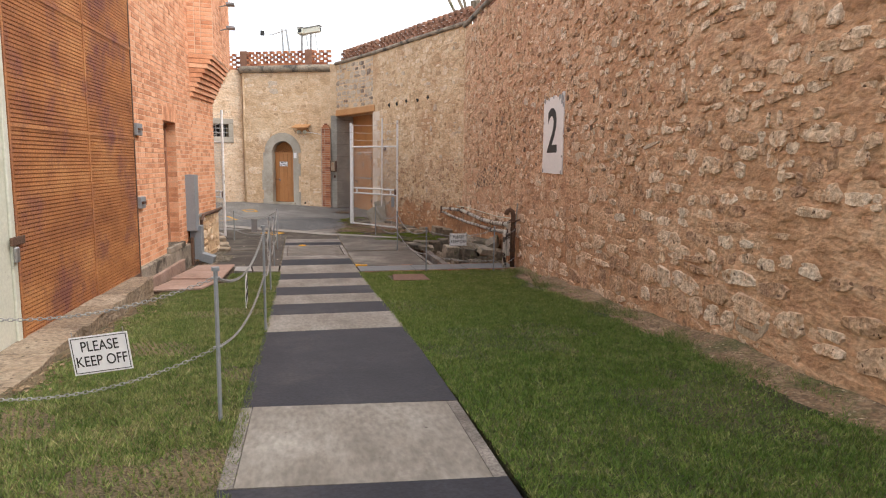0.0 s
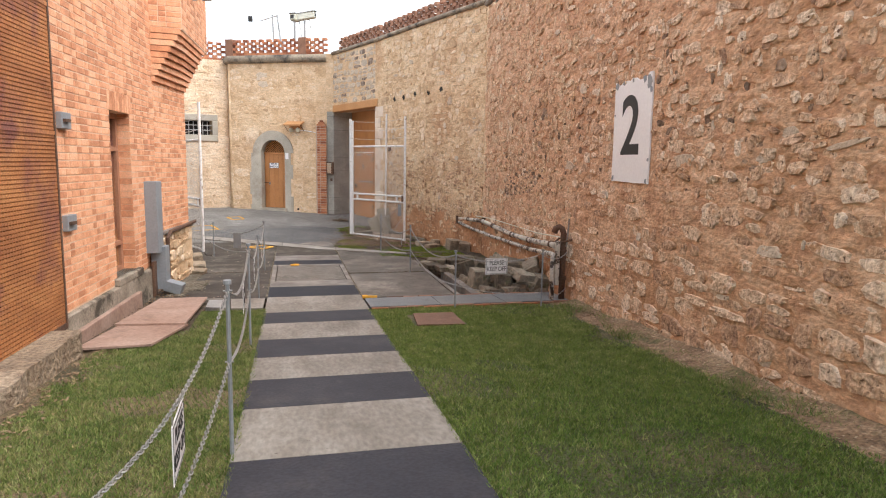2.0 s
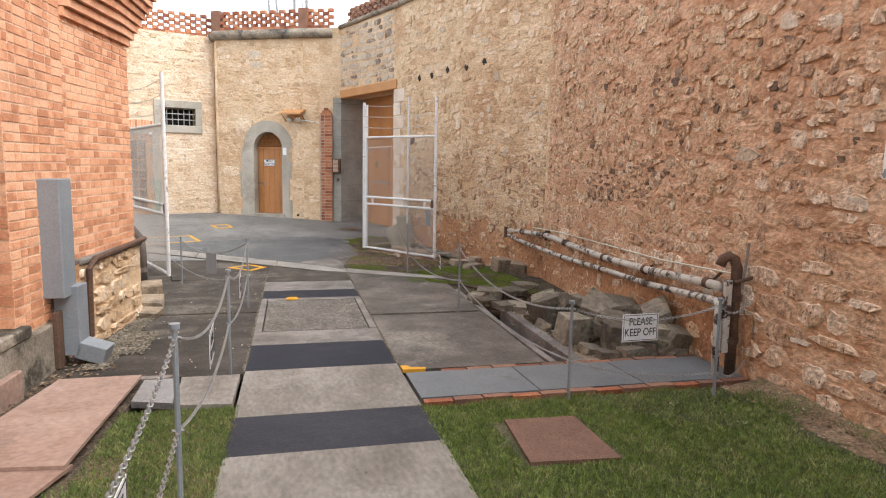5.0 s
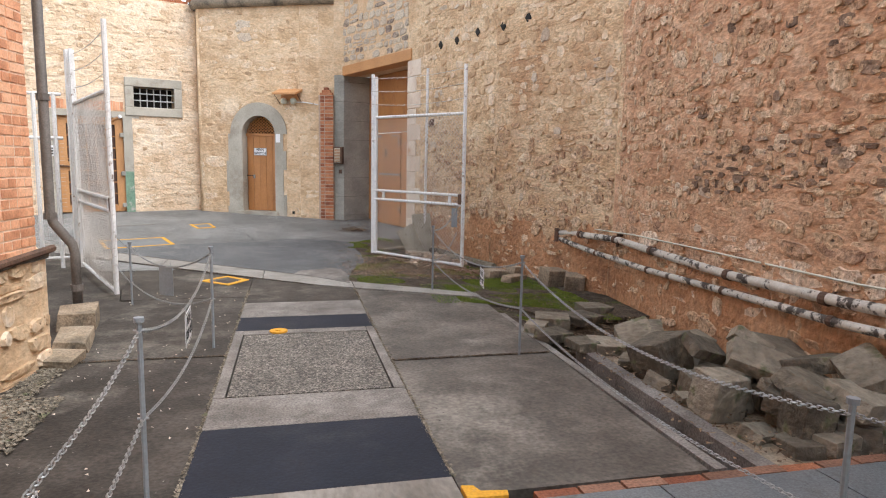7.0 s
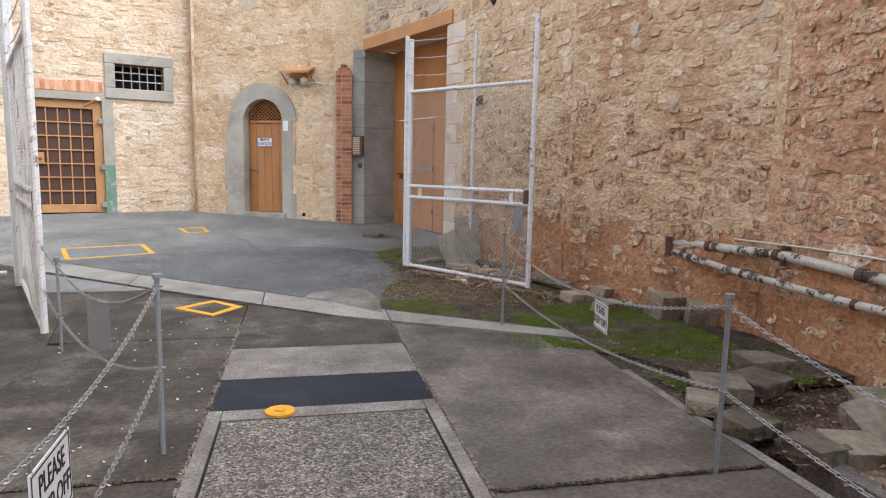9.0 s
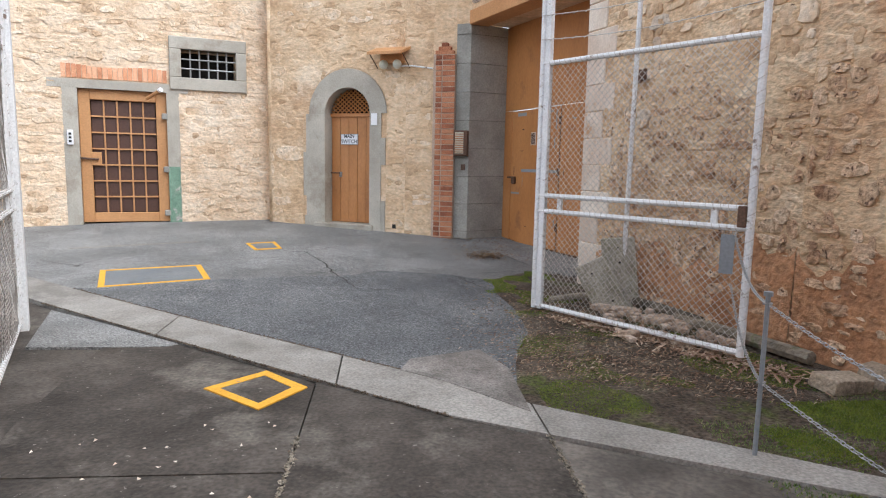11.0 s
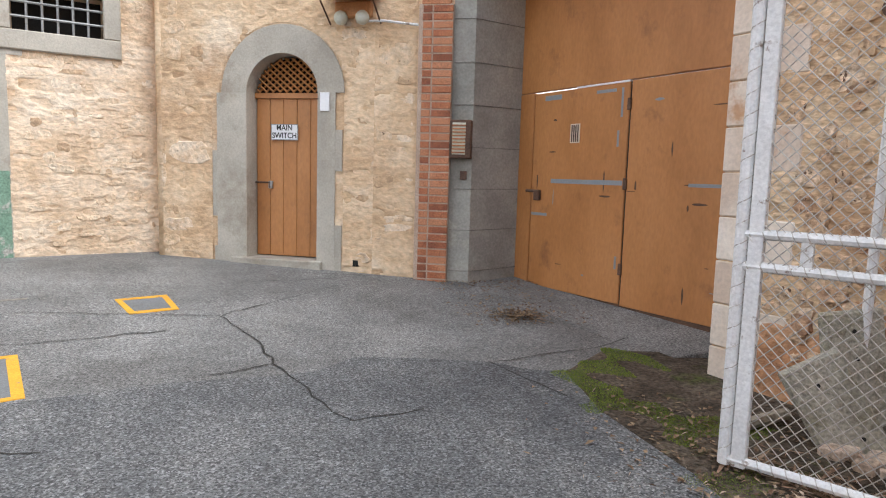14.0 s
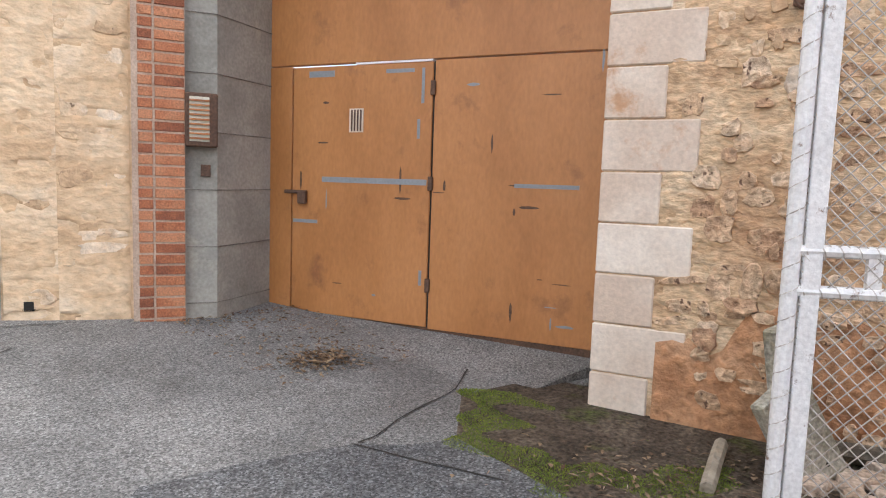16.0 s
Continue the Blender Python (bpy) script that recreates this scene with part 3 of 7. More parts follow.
def bricks(owner, line, s0, s1, z0, z1, material, seed, skip=None, near=None, headers="english", length=0.2, proud=0.006, hole=None, high=0.064, joint=0.011):
    """Courses of thin old bricks in wide joints, proud of the mortar."""
    rng = random.Random(seed)
    V, Fc, made, single = [], [], {}, 0
    course, z = 0, z0
    while z + high <= z1 + 0.03:
        s = s0 - (0.0 if course % 2 == 0 else length * 0.5 + joint / 2)
        k = 0
        while s < s1:
            if headers == "flemish":
                w = length if (k + course) % 2 == 0 else length * 0.48
            elif headers == "english":
                w = length if course % 2 == 0 else length * 0.48
            else:
                w = length
            a, b = max(s, s0), min(s + w, s1)
            k += 1
            s += w + joint
            if hole and hole[2] < z + 0.05 and z + 0.03 < hole[3] and a < hole[1] and b > hole[0]:
                if (a + b) / 2 < (hole[0] + hole[1]) / 2:
                    b = min(b, hole[0])
                else:
                    a = max(a, hole[1])
            if b - a < 0.03 or (skip and skip((a + b) / 2, z + high / 2, b - a, high)):
                continue
            p = proud + rng.uniform(-0.003, 0.003)
            e = 0.004
            loc = [(x, -0.004, q) for x, q in ((-(b - a) / 2, -high / 2), ((b - a) / 2, -high / 2), ((b - a) / 2, high / 2), (-(b - a) / 2, high / 2))]
            loc += [(x * (1 - 2 * e / (b - a)), p, q * 0.9) for x, _, q in loc]
            fs = [(4, 5, 6, 7), (0, 1, 5, 4), (1, 2, 6, 5), (2, 3, 7, 6), (3, 0, 4, 7)]
            fs = [tuple(reversed(f)) for f in fs]
            cs, cz = (a + b) / 2, z + high / 2
            if near and single < 290 and near[0] < cs < near[1] and near[2] < cz < near[3]:
                key = round(b - a, 3)
                if key not in made:
                    me = bpy.data.meshes.new("brick")
                    me.from_pydata([(x, y if i < 4 else proud, q) for i, (x, y, q) in enumerate(loc)], [], fs)
                    me.materials.append(material)
                    made[key] = me
                ob = new("brick", made[key])
                ob.parent = owner
                ob.matrix_world = line.m(cs, rng.uniform(-0.002, 0.002), cz)
                single += 1
            else:
                i0 = len(V)
                V += [line.at(cs + x, y, cz + q) for x, y, q in loc]
                Fc += [tuple(i0 + i for i in f) for f in fs]
        z += high + joint
        course += 1
    if V:
        joined("brickwork", V, Fc, material, owner)


def ground_patch(name, pts, h, material, thick=0.06, step=0.4, parent=None):
    """A flat piece of ground with the outline pts, that follows the slope of the yard."""
    bm = bmesh.new()
    bm.faces.new([bm.verts.new((x, y, 0)) for x, y in pts])
    y = min(p[1] for p in pts) + step
    while y < max(p[1] for p in pts):
        bmesh.ops.bisect_plane(bm, geom=bm.verts[:] + bm.edges[:] + bm.faces[:], plane_co=(0, y, 0), plane_no=(0, 1, 0))
        y += step
    for v in bm.verts:
        v.co.z = gz(v.co.y) + h
    top = bm.faces[:]
    ex = bmesh.ops.extrude_face_region(bm, geom=top)
    for v in ex["geom"]:
        if isinstance(v, bmesh.types.BMVert):
            v.co.z -= thick
    return obj(name, fix(bm), material, parent)


def text_mesh(name, words, size, material, m, parent=None, stretch_x=1.0, bold=0.0):
    """Letters as a flat mesh."""
    cu = bpy.data.curves.new(name, "FONT")
    cu.body, cu.size, cu.align_x, cu.align_y, cu.extrude, cu.offset = words, size, "CENTER", "CENTER", 0.0008, bold
    tmp = bpy.data.objects.new(name, cu)
    scene.collection.objects.link(tmp)
    bpy.context.view_layer.update()
    me = bpy.data.meshes.new_from_object(tmp.evaluated_get(bpy.context.evaluated_depsgraph_get()))
    bpy.data.objects.remove(tmp)
    me.materials.clear()
    me.materials.append(material)
    ob = new(name, me)
    ob.parent = parent
    ob.matrix_local = m @ Matrix.Diagonal((stretch_x, 1, 1, 1))
    return ob


# ---- ground ----
def grid_sheet(name, xs, ys, h, material):
    bm = bmesh.new()
    vs = [[bm.verts.new((x, y, gz(y) + h)) for x in xs] for y in ys]
    for j in range(len(ys) - 1):
        for i in range(len(xs) - 1):
            bm.faces.new((vs[j][i], vs[j][i + 1], vs[j + 1][i + 1], vs[j + 1][i]))
    return obj(name, bm, material)


structure(grid_sheet("ground", [-400, -40, -6, 2.42, 3.96, 40, 400], [-400, -40, -8, *[0.5 * i for i in range(80)], 60, 400], -0.26, M_SOIL), "bare brown earth under the yard", "ground")

PATH_L, PATH_R = -0.33, 0.99
lawn_right = structure(ground_patch("lawn", [(PATH_R, -4), (3.3, -4), (3.72, 10.72), (PATH_R, 10.72)], 0.0, M_LAWN), "short green lawn beside the stone wall", "lawn")
lawn_left = structure(ground_patch("lawn", [(-2.2, -4), (PATH_L, -4), (PATH_L, 11.0), (-1.1, 11.0), (-1.1, 10.0), (-1.9, 9.1), (-2.2, 9.0)], 0.0, M_LAWN_DRY), "patchy dry lawn beside the brick building", "lawn")
structure(ground_patch("soil_margin", [(3.3, -4), (3.6, -4), (4.1, 10.72), (3.72, 10.72)], 0.01, M_SOIL), "bare soil strip at the foot of the wall", "soil")
structure(ground_patch("soil_bed", [(-2.6, 9.0), (-1.9, 9.1), (-1.1, 10.0), (-1.1, 11.8), (-1.62, 12.4), (-1.6, 13.4), (-2.6, 13.4)], -0.012, M_SOIL), "bare soil with dead leaves by the building", "soil")

path = structure(new("path"), "garden path of painted dark and pale concrete bands", "path")
BANDS = [(-4.0, -0.6, M_CONCRETE_LIGHT), (-0.6, 0.6, M_PAINT_DARK), (0.6, 1.4, M_CONCRETE_LIGHT), (1.4, 2.84, M_PAINT_DARK), (2.84, 3.91, M_CONCRETE_LIGHT), (3.91, 6.08, M_PAINT_DARK),
         (6.08, 6.99, M_CONCRETE_LIGHT), (6.99, 7.72, M_PAINT_DARK), (7.72, 8.47, M_CONCRETE_LIGHT), (8.47, 9.22, M_PAINT_DARK), (9.22, 10.06, M_CONCRETE_LIGHT), (10.06, 10.74, M_PAINT_DARK),
         (10.74, 11.9, M_CONCRETE_LIGHT), (11.9, 12.77, M_PAINT_NAVY), (12.77, 13.32, M_CONCRETE), (15.2, 15.77, M_PAINT_NAVY), (15.77, 16.5, M_CONCRETE)]


def path_x(y):
    """The path's two edges, which drift a little near its start."""
    k = min(max((6.0 - y) / 3.5, 0), 1)
    return PATH_L - 0.05 * k, PATH_R - 0.06 * k


def band_y(y):
    return y - (0.13 if y < 4.2 else 0.0)


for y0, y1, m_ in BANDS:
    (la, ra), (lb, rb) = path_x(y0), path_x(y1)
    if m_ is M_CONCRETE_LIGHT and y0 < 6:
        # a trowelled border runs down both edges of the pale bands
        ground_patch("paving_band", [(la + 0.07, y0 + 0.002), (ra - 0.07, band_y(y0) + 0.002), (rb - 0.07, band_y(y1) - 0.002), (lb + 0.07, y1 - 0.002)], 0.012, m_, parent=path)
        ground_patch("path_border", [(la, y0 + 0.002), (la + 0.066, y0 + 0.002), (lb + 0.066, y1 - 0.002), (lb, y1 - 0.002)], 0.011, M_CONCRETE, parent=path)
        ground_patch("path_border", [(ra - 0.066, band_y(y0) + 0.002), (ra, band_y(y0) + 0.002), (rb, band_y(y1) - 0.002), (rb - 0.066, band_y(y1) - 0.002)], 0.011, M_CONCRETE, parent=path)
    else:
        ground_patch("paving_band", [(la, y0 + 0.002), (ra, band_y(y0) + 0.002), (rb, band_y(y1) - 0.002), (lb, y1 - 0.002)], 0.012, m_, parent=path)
ground_patch("aggregate_panel", [(PATH_L + 0.09, 13.34), (PATH_R - 0.09, 13.34), (PATH_R - 0.09, 15.03), (PATH_L + 0.09, 15.03)], 0.012, M_AGGREGATE, parent=path)
for x0, x1, y0, y1 in ((PATH_L, PATH_L + 0.075, 13.325, 15.2), (PATH_R - 0.075, PATH_R, 13.325, 15.2), (PATH_L + 0.08, PATH_R - 0.08, 15.05, 15.195)):
    ground_patch("concrete_border", [(x0, y0), (x1, y0), (x1, y1), (x0, y1)], 0.014, M_CONCRETE, parent=path)
# the last panel meets the slanting kerb
ground_patch("paving_band", [(PATH_L, 16.505), (PATH_R, 16.505), (PATH_R, 17.2), (PATH_L, 18.14)], 0.01, M_CONCRETE_DAMP, parent=path)


def kerb_line(x, off=0.0):
    """Near edge of the slanting concrete strip."""
    return 17.92 - 0.79 * x + off if x < 0.5 else 17.92 - 0.79 * 0.5 - 0.56 * (x - 0.5) + off


apron = structure(new("concrete_apron"), "damp stained concrete slabs with open joints", "paving")
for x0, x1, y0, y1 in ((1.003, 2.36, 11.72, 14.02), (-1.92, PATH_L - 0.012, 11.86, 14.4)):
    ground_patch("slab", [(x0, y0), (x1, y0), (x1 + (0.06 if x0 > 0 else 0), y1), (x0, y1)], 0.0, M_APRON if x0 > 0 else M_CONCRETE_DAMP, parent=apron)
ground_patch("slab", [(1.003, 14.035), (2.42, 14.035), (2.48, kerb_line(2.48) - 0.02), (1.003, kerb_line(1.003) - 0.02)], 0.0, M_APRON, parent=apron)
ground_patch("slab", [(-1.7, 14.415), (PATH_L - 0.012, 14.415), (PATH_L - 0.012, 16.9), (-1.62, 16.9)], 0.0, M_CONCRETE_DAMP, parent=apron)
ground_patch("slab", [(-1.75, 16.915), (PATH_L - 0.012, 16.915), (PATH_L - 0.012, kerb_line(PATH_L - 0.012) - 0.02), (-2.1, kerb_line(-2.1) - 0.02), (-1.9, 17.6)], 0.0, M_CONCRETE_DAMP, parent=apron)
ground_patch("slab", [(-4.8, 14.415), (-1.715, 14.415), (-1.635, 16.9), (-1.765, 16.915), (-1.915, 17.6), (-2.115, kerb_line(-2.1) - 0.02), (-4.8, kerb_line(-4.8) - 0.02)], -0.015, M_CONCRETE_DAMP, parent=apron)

kerb = structure(new("concrete_strip"), "pale worn concrete drain strip slanting across the yard", "kerb")
xs = [-7.0, -4.2, -1.75, -0.2, 1.0, 2.5]
for xa, xb in zip(xs, xs[1:]):
    mids = [x for x in (0.5,) if xa < x < xb]
    lo = [(x, kerb_line(x)) for x in (xa + 0.006, *mids, xb - 0.006)]
    hi = [(x, kerb_line(x, 0.62 if x < 0.9 else 0.45 if x < 1.1 else 0.26)) for x in (xb - 0.006, *mids, xa + 0.006)]
    ground_patch("strip_length", lo + hi, 0.02, M_STRIP, parent=kerb)

ground_patch("strip_length", [(0.22, kerb_line(0.22, 0.6)), (0.5, kerb_line(0.5, 0.6)), (0.97, kerb_line(0.97, 0.3)), (0.99, 18.36), (0.845, 18.83), (0.3, 18.6)], 0.024, M_CONCRETE, parent=kerb)
ASPH = [(-8, kerb_line(-8, 0.62)), (0.5, kerb_line(0.5, 0.62)), (0.95, kerb_line(0.95, 0.5)), (1.12, 18.7), (1.36, 19.4), (1.42, 20.2), (1.34, 21.0), (1.42, 21.7), (1.9, 22.1), (2.6, 21.8), (3.3, 21.6), (2.3, 25.2), (-2.2, 27), (-8, 25.2)]
structure(ground_patch("asphalt_yard", ASPH, 0.0, M_ASPHALT), "cracked grey asphalt yard", "asphalt")
structure(ground_patch("asphalt_patch", [(-3.3, kerb_line(-3.3, 0.63)), (0.5, kerb_line(0.5, 0.63)), (0.94, kerb_line(0.94, 0.52)), (1.11, 18.72), (1.35, 19.4), (1.41, 20.2), (1.33, 21.0), (1.41, 21.68), (1.15, 21.78), (0.95, 21.95), (0.4, 22.1), (0.0, 22.16), (-0.3, 21.9), (-0.5, 21.85), (-1.2, 21.8), (-1.9, 21.6), (-2.95, 21.15)], 0.0045, M_ASPHALT_DARK), "darker newer asphalt patch in the yard", "asphalt")
structure(ground_patch("asphalt_pocket", [(-2.4, 19.78), (-1.5, 19.08), (-1.56, 19.02), (-1.86, 19.0), (-2.6, 19.0), (-3.0, 20.2)], 0.005, M_ASPHALT), "worn asphalt pocket before the drain strip", "asphalt")
structure(ground_patch("mossy_soil", [(0.95, kerb_line(1.0, 0.3)), (2.5, kerb_line(2.5, 0.2)), (2.7, 15.9), (3.0, 15.2), (4.4, 15.2), (4.4, 17.2), (2.6, 22.0), (1.9, 22.1), (1.42, 21.7), (1.34, 21.0), (1.42, 20.2), (1.36, 19.4), (1.12, 18.7), (0.95, 18.1)], 0.003, M_MOSSY_SOIL), "damp soil with moss and leaf litter", "soil")

structure(ground_patch("soil_pocket", [(2.42, 14.5), (2.8, 14.45), (3.1, 15.3), (2.8, 16.4), (2.36, 16.8)], -0.03, M_MOSSY_SOIL), "damp mossy soil between slab and pit", "soil")
# painted strip, brick edging and drain pit before the rocks
strip = structure(new("threshold_strip"), "grey painted concrete strip edged with bricks", "paving")
for xa, xb in ((1.02, 1.98), (1.99, 2.9), (2.91, 3.86)):
    ground_patch("strip_slab", [(xa, 10.91), (xb, 10.91), (xb, 11.59), (xa, 11.59)], 0.012, M_SLATE_PAINT, parent=strip)
for row_y, x0, x1 in ((10.86, 1.03, 3.8), (11.64, 1.35, 3.9)):
    x = x0
    k = 0
    while x < x1:
        ground_patch("brick", [(x, row_y - 0.04), (x + 0.222, row_y - 0.04), (x + 0.222, row_y + 0.04), (x, row_y + 0.04)], 0.002 + 0.005 * (k % 3), M_BRICK_DULL if k % 3 else M_BRICK_RED, parent=strip)
        x += 0.234
        k += 1
pit_edge = structure(new("drain_edge"), "concrete drain edging beside a rock-filled pit", "kerb")
ground_patch("edging", [(2.4, 11.72), (2.47, 11.72), (2.52, 15.6), (2.46, 15.6)], 0.0, M_CONCRETE, thick=0.3, parent=pit_edge)
ground_patch("edging", [(2.66, 11.72), (2.78, 11.72), (2.86, 14.2), (2.74, 14.2)], -0.01, M_CONCRETE, thick=0.3, parent=pit_edge)
structure(ground_patch("pit_floor", [(2.68, 11.7), (4.4, 11.7), (4.5, 15.25), (2.42, 15.9), (2.46, 14.6), (2.75, 14.3)], -0.09, M_SOIL), "damp dirt floor of a drain pit", "soil")

M_LEDGE = mat("sandy_ledge_concrete", [(0.2, 0.15, 0.1), (0.32, 0.25, 0.175), (0.42, 0.345, 0.255)], scale=2.4, fine=45, bump=0.6, depth=0.02, grit=0.3, stain=(0.11, 0.09, 0.065), stain_scale=1.8, stain_at=(0.52, 0.68))
ground_patch("ledge", [(2.785, 11.72), (3.9, 11.72), (3.95, 13.4), (3.3, 14.3), (2.865, 14.2)], -0.055, M_LEDGE, thick=0.2, parent=pit_edge)


def prism_body(pts, z0, z1):
    """An upright block with the outline pts."""
    bm = bmesh.new()
    lo = [bm.verts.new((x, y, z0)) for x, y in pts]
    hi = [bm.verts.new((x, y, z1)) for x, y in pts]
    bm.faces.new(lo)
    bm.faces.new(hi)
    for i in range(len(pts)):
        j = (i + 1) % len(pts)
        bm.faces.new((lo[i], lo[j], hi[j], hi[i]))
    return fix(bm)


# ---- the great stone wall with its gateway ----
WALL_A = Line((2.975, -5.0), (4.19, 16.35))
WALL_B1 = Line((4.19, 16.35), (3.34, 18.75))
WALL_B2 = Line((3.34, 18.75), (2.44, 21.52))
GATE = Line((2.44, 21.52), (1.41, 24.28))
COPING = 5.2


wall_stone = structure(new("wall_east"), "high rubble stone wall with orange mortar", "wall")
wall_bend = structure(new("wall_bend"), "high cream rubble stone wall beside the gateway", "wall")
for ln, w_, top, mm in ((WALL_A, wall_stone, 5.0, M_MORTAR_A), (WALL_B1, wall_bend, COPING, M_MORTAR_BROWN), (WALL_B2, wall_bend, COPING, M_MORTAR_BROWN)):
    part("wall_body", wall_core(ln, -1.0, top, 0.7), mm, w_)
wall_gate = structure(new("wall_gateway"), "grey infill stonework above a timber lintel", "wall")
part("wall_body", wall_core(GATE, -1.0, COPING, 0.75, holes=[(0.0, GATE.length, -1.0, 3.36)]), M_MORTAR_B, wall_gate)
part("wall_body", wall_core(GATE, 2.9, 3.36, 0.75, s0=-0.02, s1=0.0), M_MORTAR_B, wall_gate)

part("wall_body", prism_body([(1.19, 24.362), (1.412, 24.272), (2.0, 24.9), (1.19, 25.2)], 3.36, COPING), M_MORTAR_B, wall_gate)
# pale render line where the wall bends, and putlog holes
part("render_strip", wall_core(Line(WALL_A.at(WALL_A.length - 0.13, 0.012, 0)[:2], WALL_A.at(WALL_A.length, 0.012, 0)[:2]), 1.3, 5.1, 0.03), M_MORTAR_BROWN, wall_stone)
for ln, y, z in ((WALL_B2, 20.36, 3.46), (WALL_B2, 19.85, 3.46), (WALL_B2, 19.25, 3.5), (WALL_B1, 18.6, 3.48), (WALL_B1, 18.05, 3.5)):
    s = (y - ln.a.y) / ln.u.y
    bm = bmesh.new()
    # solid near-black block, the shade of a hole painted on the face
    box(bm, -0.05, 0.05, -0.05, 0.024, -0.06, 0.06, m=ln.m(s, 0, z) @ pose(0, 0, 0, 0, 40, 0), bevel=0.01)
    part("putlog_hole", bm, M_PAINTED_DARK, wall_bend)

# ---- the tower with the small arched door ----
T2, T1, T0, TB = (1.2, 24.37), (0.42, 24.7), (-1.95, 25.85), (-2.06, 26.3)
TOWER_R, TOWER_F, TOWER_L = Line(T2, T1), Line(T1, T0), Line(T0, TB)
ARCH_S = (Vector((*T1, 0)) - Vector((-0.55, 25.17, 0))).length
HOLE = (ARCH_S - 0.64, ARCH_S + 0.8, -1.0, 2.8)
tower = structure(new("wall_tower"), "cream stone tower face with rounded string course", "wall")
part("wall_body", wall_core(TOWER_F, -1.0, 5.0, 0.6, holes=[HOLE]), M_MORTAR_B, tower)
part("wall_body", wall_core(TOWER_R, -1.0, 5.0, 0.6), M_MORTAR_B, tower)
part("wall_body", wall_core(TOWER_L, -1.0, 5.0, 0.6), M_MORTAR_B, tower)

WALL_L = Line((-2.03, 26.12), (-9.0, 23.87))


def on_left(x):
    return (Vector((x, 26.12 + (x + 2.03) * 0.3228, 0)) - Vector((-2.03, 26.12, 0))).length


W_IN = (on_left(-2.55), on_left(-3.4), 2.57, 3.04)
D_IN = (on_left(-3.64), on_left(-4.91), -1.0, 2.3)
wall_far = structure(new("wall_north"), "cream rubble stone wall with barred window and gate", "wall")
part("wall_body", wall_core(WALL_L, -1.0, 5.07, 0.6, holes=[W_IN, D_IN]), M_LIMEWASH, wall_far)

# ---- the brick building ----
B_MAIN = Line((-1.93, 12.87), (-3.15, -4.0))
B_CHAMFER = Line((-1.72, 14.4), (-1.93, 12.87))
B_BACK = Line((-2.42, 16.4), (-1.72, 14.4))
B_SIDE = Line((-6.0, 17.0), (-2.42, 16.4))
WIN = (1.1, 1.86, 0.29, 2.31)
building = structure(new("wall_west"), "orange brick building wall with corbelled corner", "wall")
part("wall_body", wall_core(B_MAIN, -1.0, 6.2, 0.5, holes=[WIN]), M_BRICK_MORTAR, building)
for ln in (B_CHAMFER, B_BACK, B_SIDE):
    part("wall_body", wall_core(ln, -1.0, 6.2, 0.5), M_BRICK_MORTAR, building)


def face_m(line, s, d, z):
    """Pose of a flat thing that faces out of a wall: x to its reader's right, y up, z out."""
    p = line.at(s, d, z)
    return Matrix.Translation(p) @ Matrix((-line.u, Vector((0, 0, 1)), line.n)).transposed().to_4x4()


def lbox(line, s0, s1, d0, d1, z0, z1, bevel=0.0):
    return fix(new_box(s0, s1, d0, d1, z0, z1, m=line.m(), bevel=bevel))


# ---- tower: openings and trim ----
def ring(r0, r1, d0, d1, n=20, zc=2.0, cx=0.0, rect=None):
    """Half ring of a round arch; rect: carry the outer edge to a rectangle (left, right, top)."""
    bm = bmesh.new()
    rows = []
    for k in range(n + 1):
        a = math.pi * k / n
        c, s = math.cos(a), math.sin(a)
        q = r1
        if rect:
            q = min((rect[0] if c < 0 else rect[1]) / max(abs(c), 1e-6), (rect[2] - zc) / max(s, 1e-6))
            q = max(q, r0 + 0.001)
        rows.append([bm.verts.new((cx + r * c, d, zc + r * s)) for r, d in ((r0, d0), (r0, d1), (q, d1), (q, d0))])
    for a, b in zip(rows, rows[1:]):
        for i in range(4):
            bm.faces.new((a[i], a[(i + 1) % 4], b[(i + 1) % 4], b[i]))
    bm.faces.new(rows[0])
    bm.faces.new(rows[-1])
    return fix(bm)


AM = TOWER_F.m(ARCH_S, 0, 0)


def arch_part(name, bm, material, parent, label=""):
    bmesh.ops.transform(bm, matrix=AM, verts=bm.verts)
    return part(name, fix(bm), material, parent, label)


arch_part("spandrel", ring(0.735, 0, -0.4, 0.0, rect=(0.64, 0.8, 2.8)), M_MORTAR_B, tower)
surround = structure(new("door_surround"), "grey cement surround of an arched doorway", "trim")
arch_part("arch_ring", ring(0.43, 0.74, -0.4, 0.022), M_GREY_RENDER, surround)
arch_part("jamb", new_box(0.43, 0.8, -0.4, 0.022, -0.4, 2.0), M_GREY_RENDER, surround)
arch_part("jamb", new_box(-0.64, -0.43, -0.4, 0.022, -0.4, 2.0), M_GREY_RENDER, surround)
for z0, z1, x0, x1 in ((0.6, 1.35, 0.8, 0.86), (-0.4, 0.25, 0.8, 0.84), (-0.4, 0.55, -0.72, -0.64), (1.15, 1.6, -0.72, -0.64)):
    arch_part("jamb_block", new_box(x0, x1, -0.3, 0.018, z0, z1), M_GREY_RENDER, surround)
arch_part("door_step", new_box(-0.5, 0.62, -0.4, 0.07, -0.3, 0.14, bevel=0.012), M_GREY_RENDER, surround)
switch_door = structure(new("door_1"), "closed ochre plank door with lattice fanlight", "door")
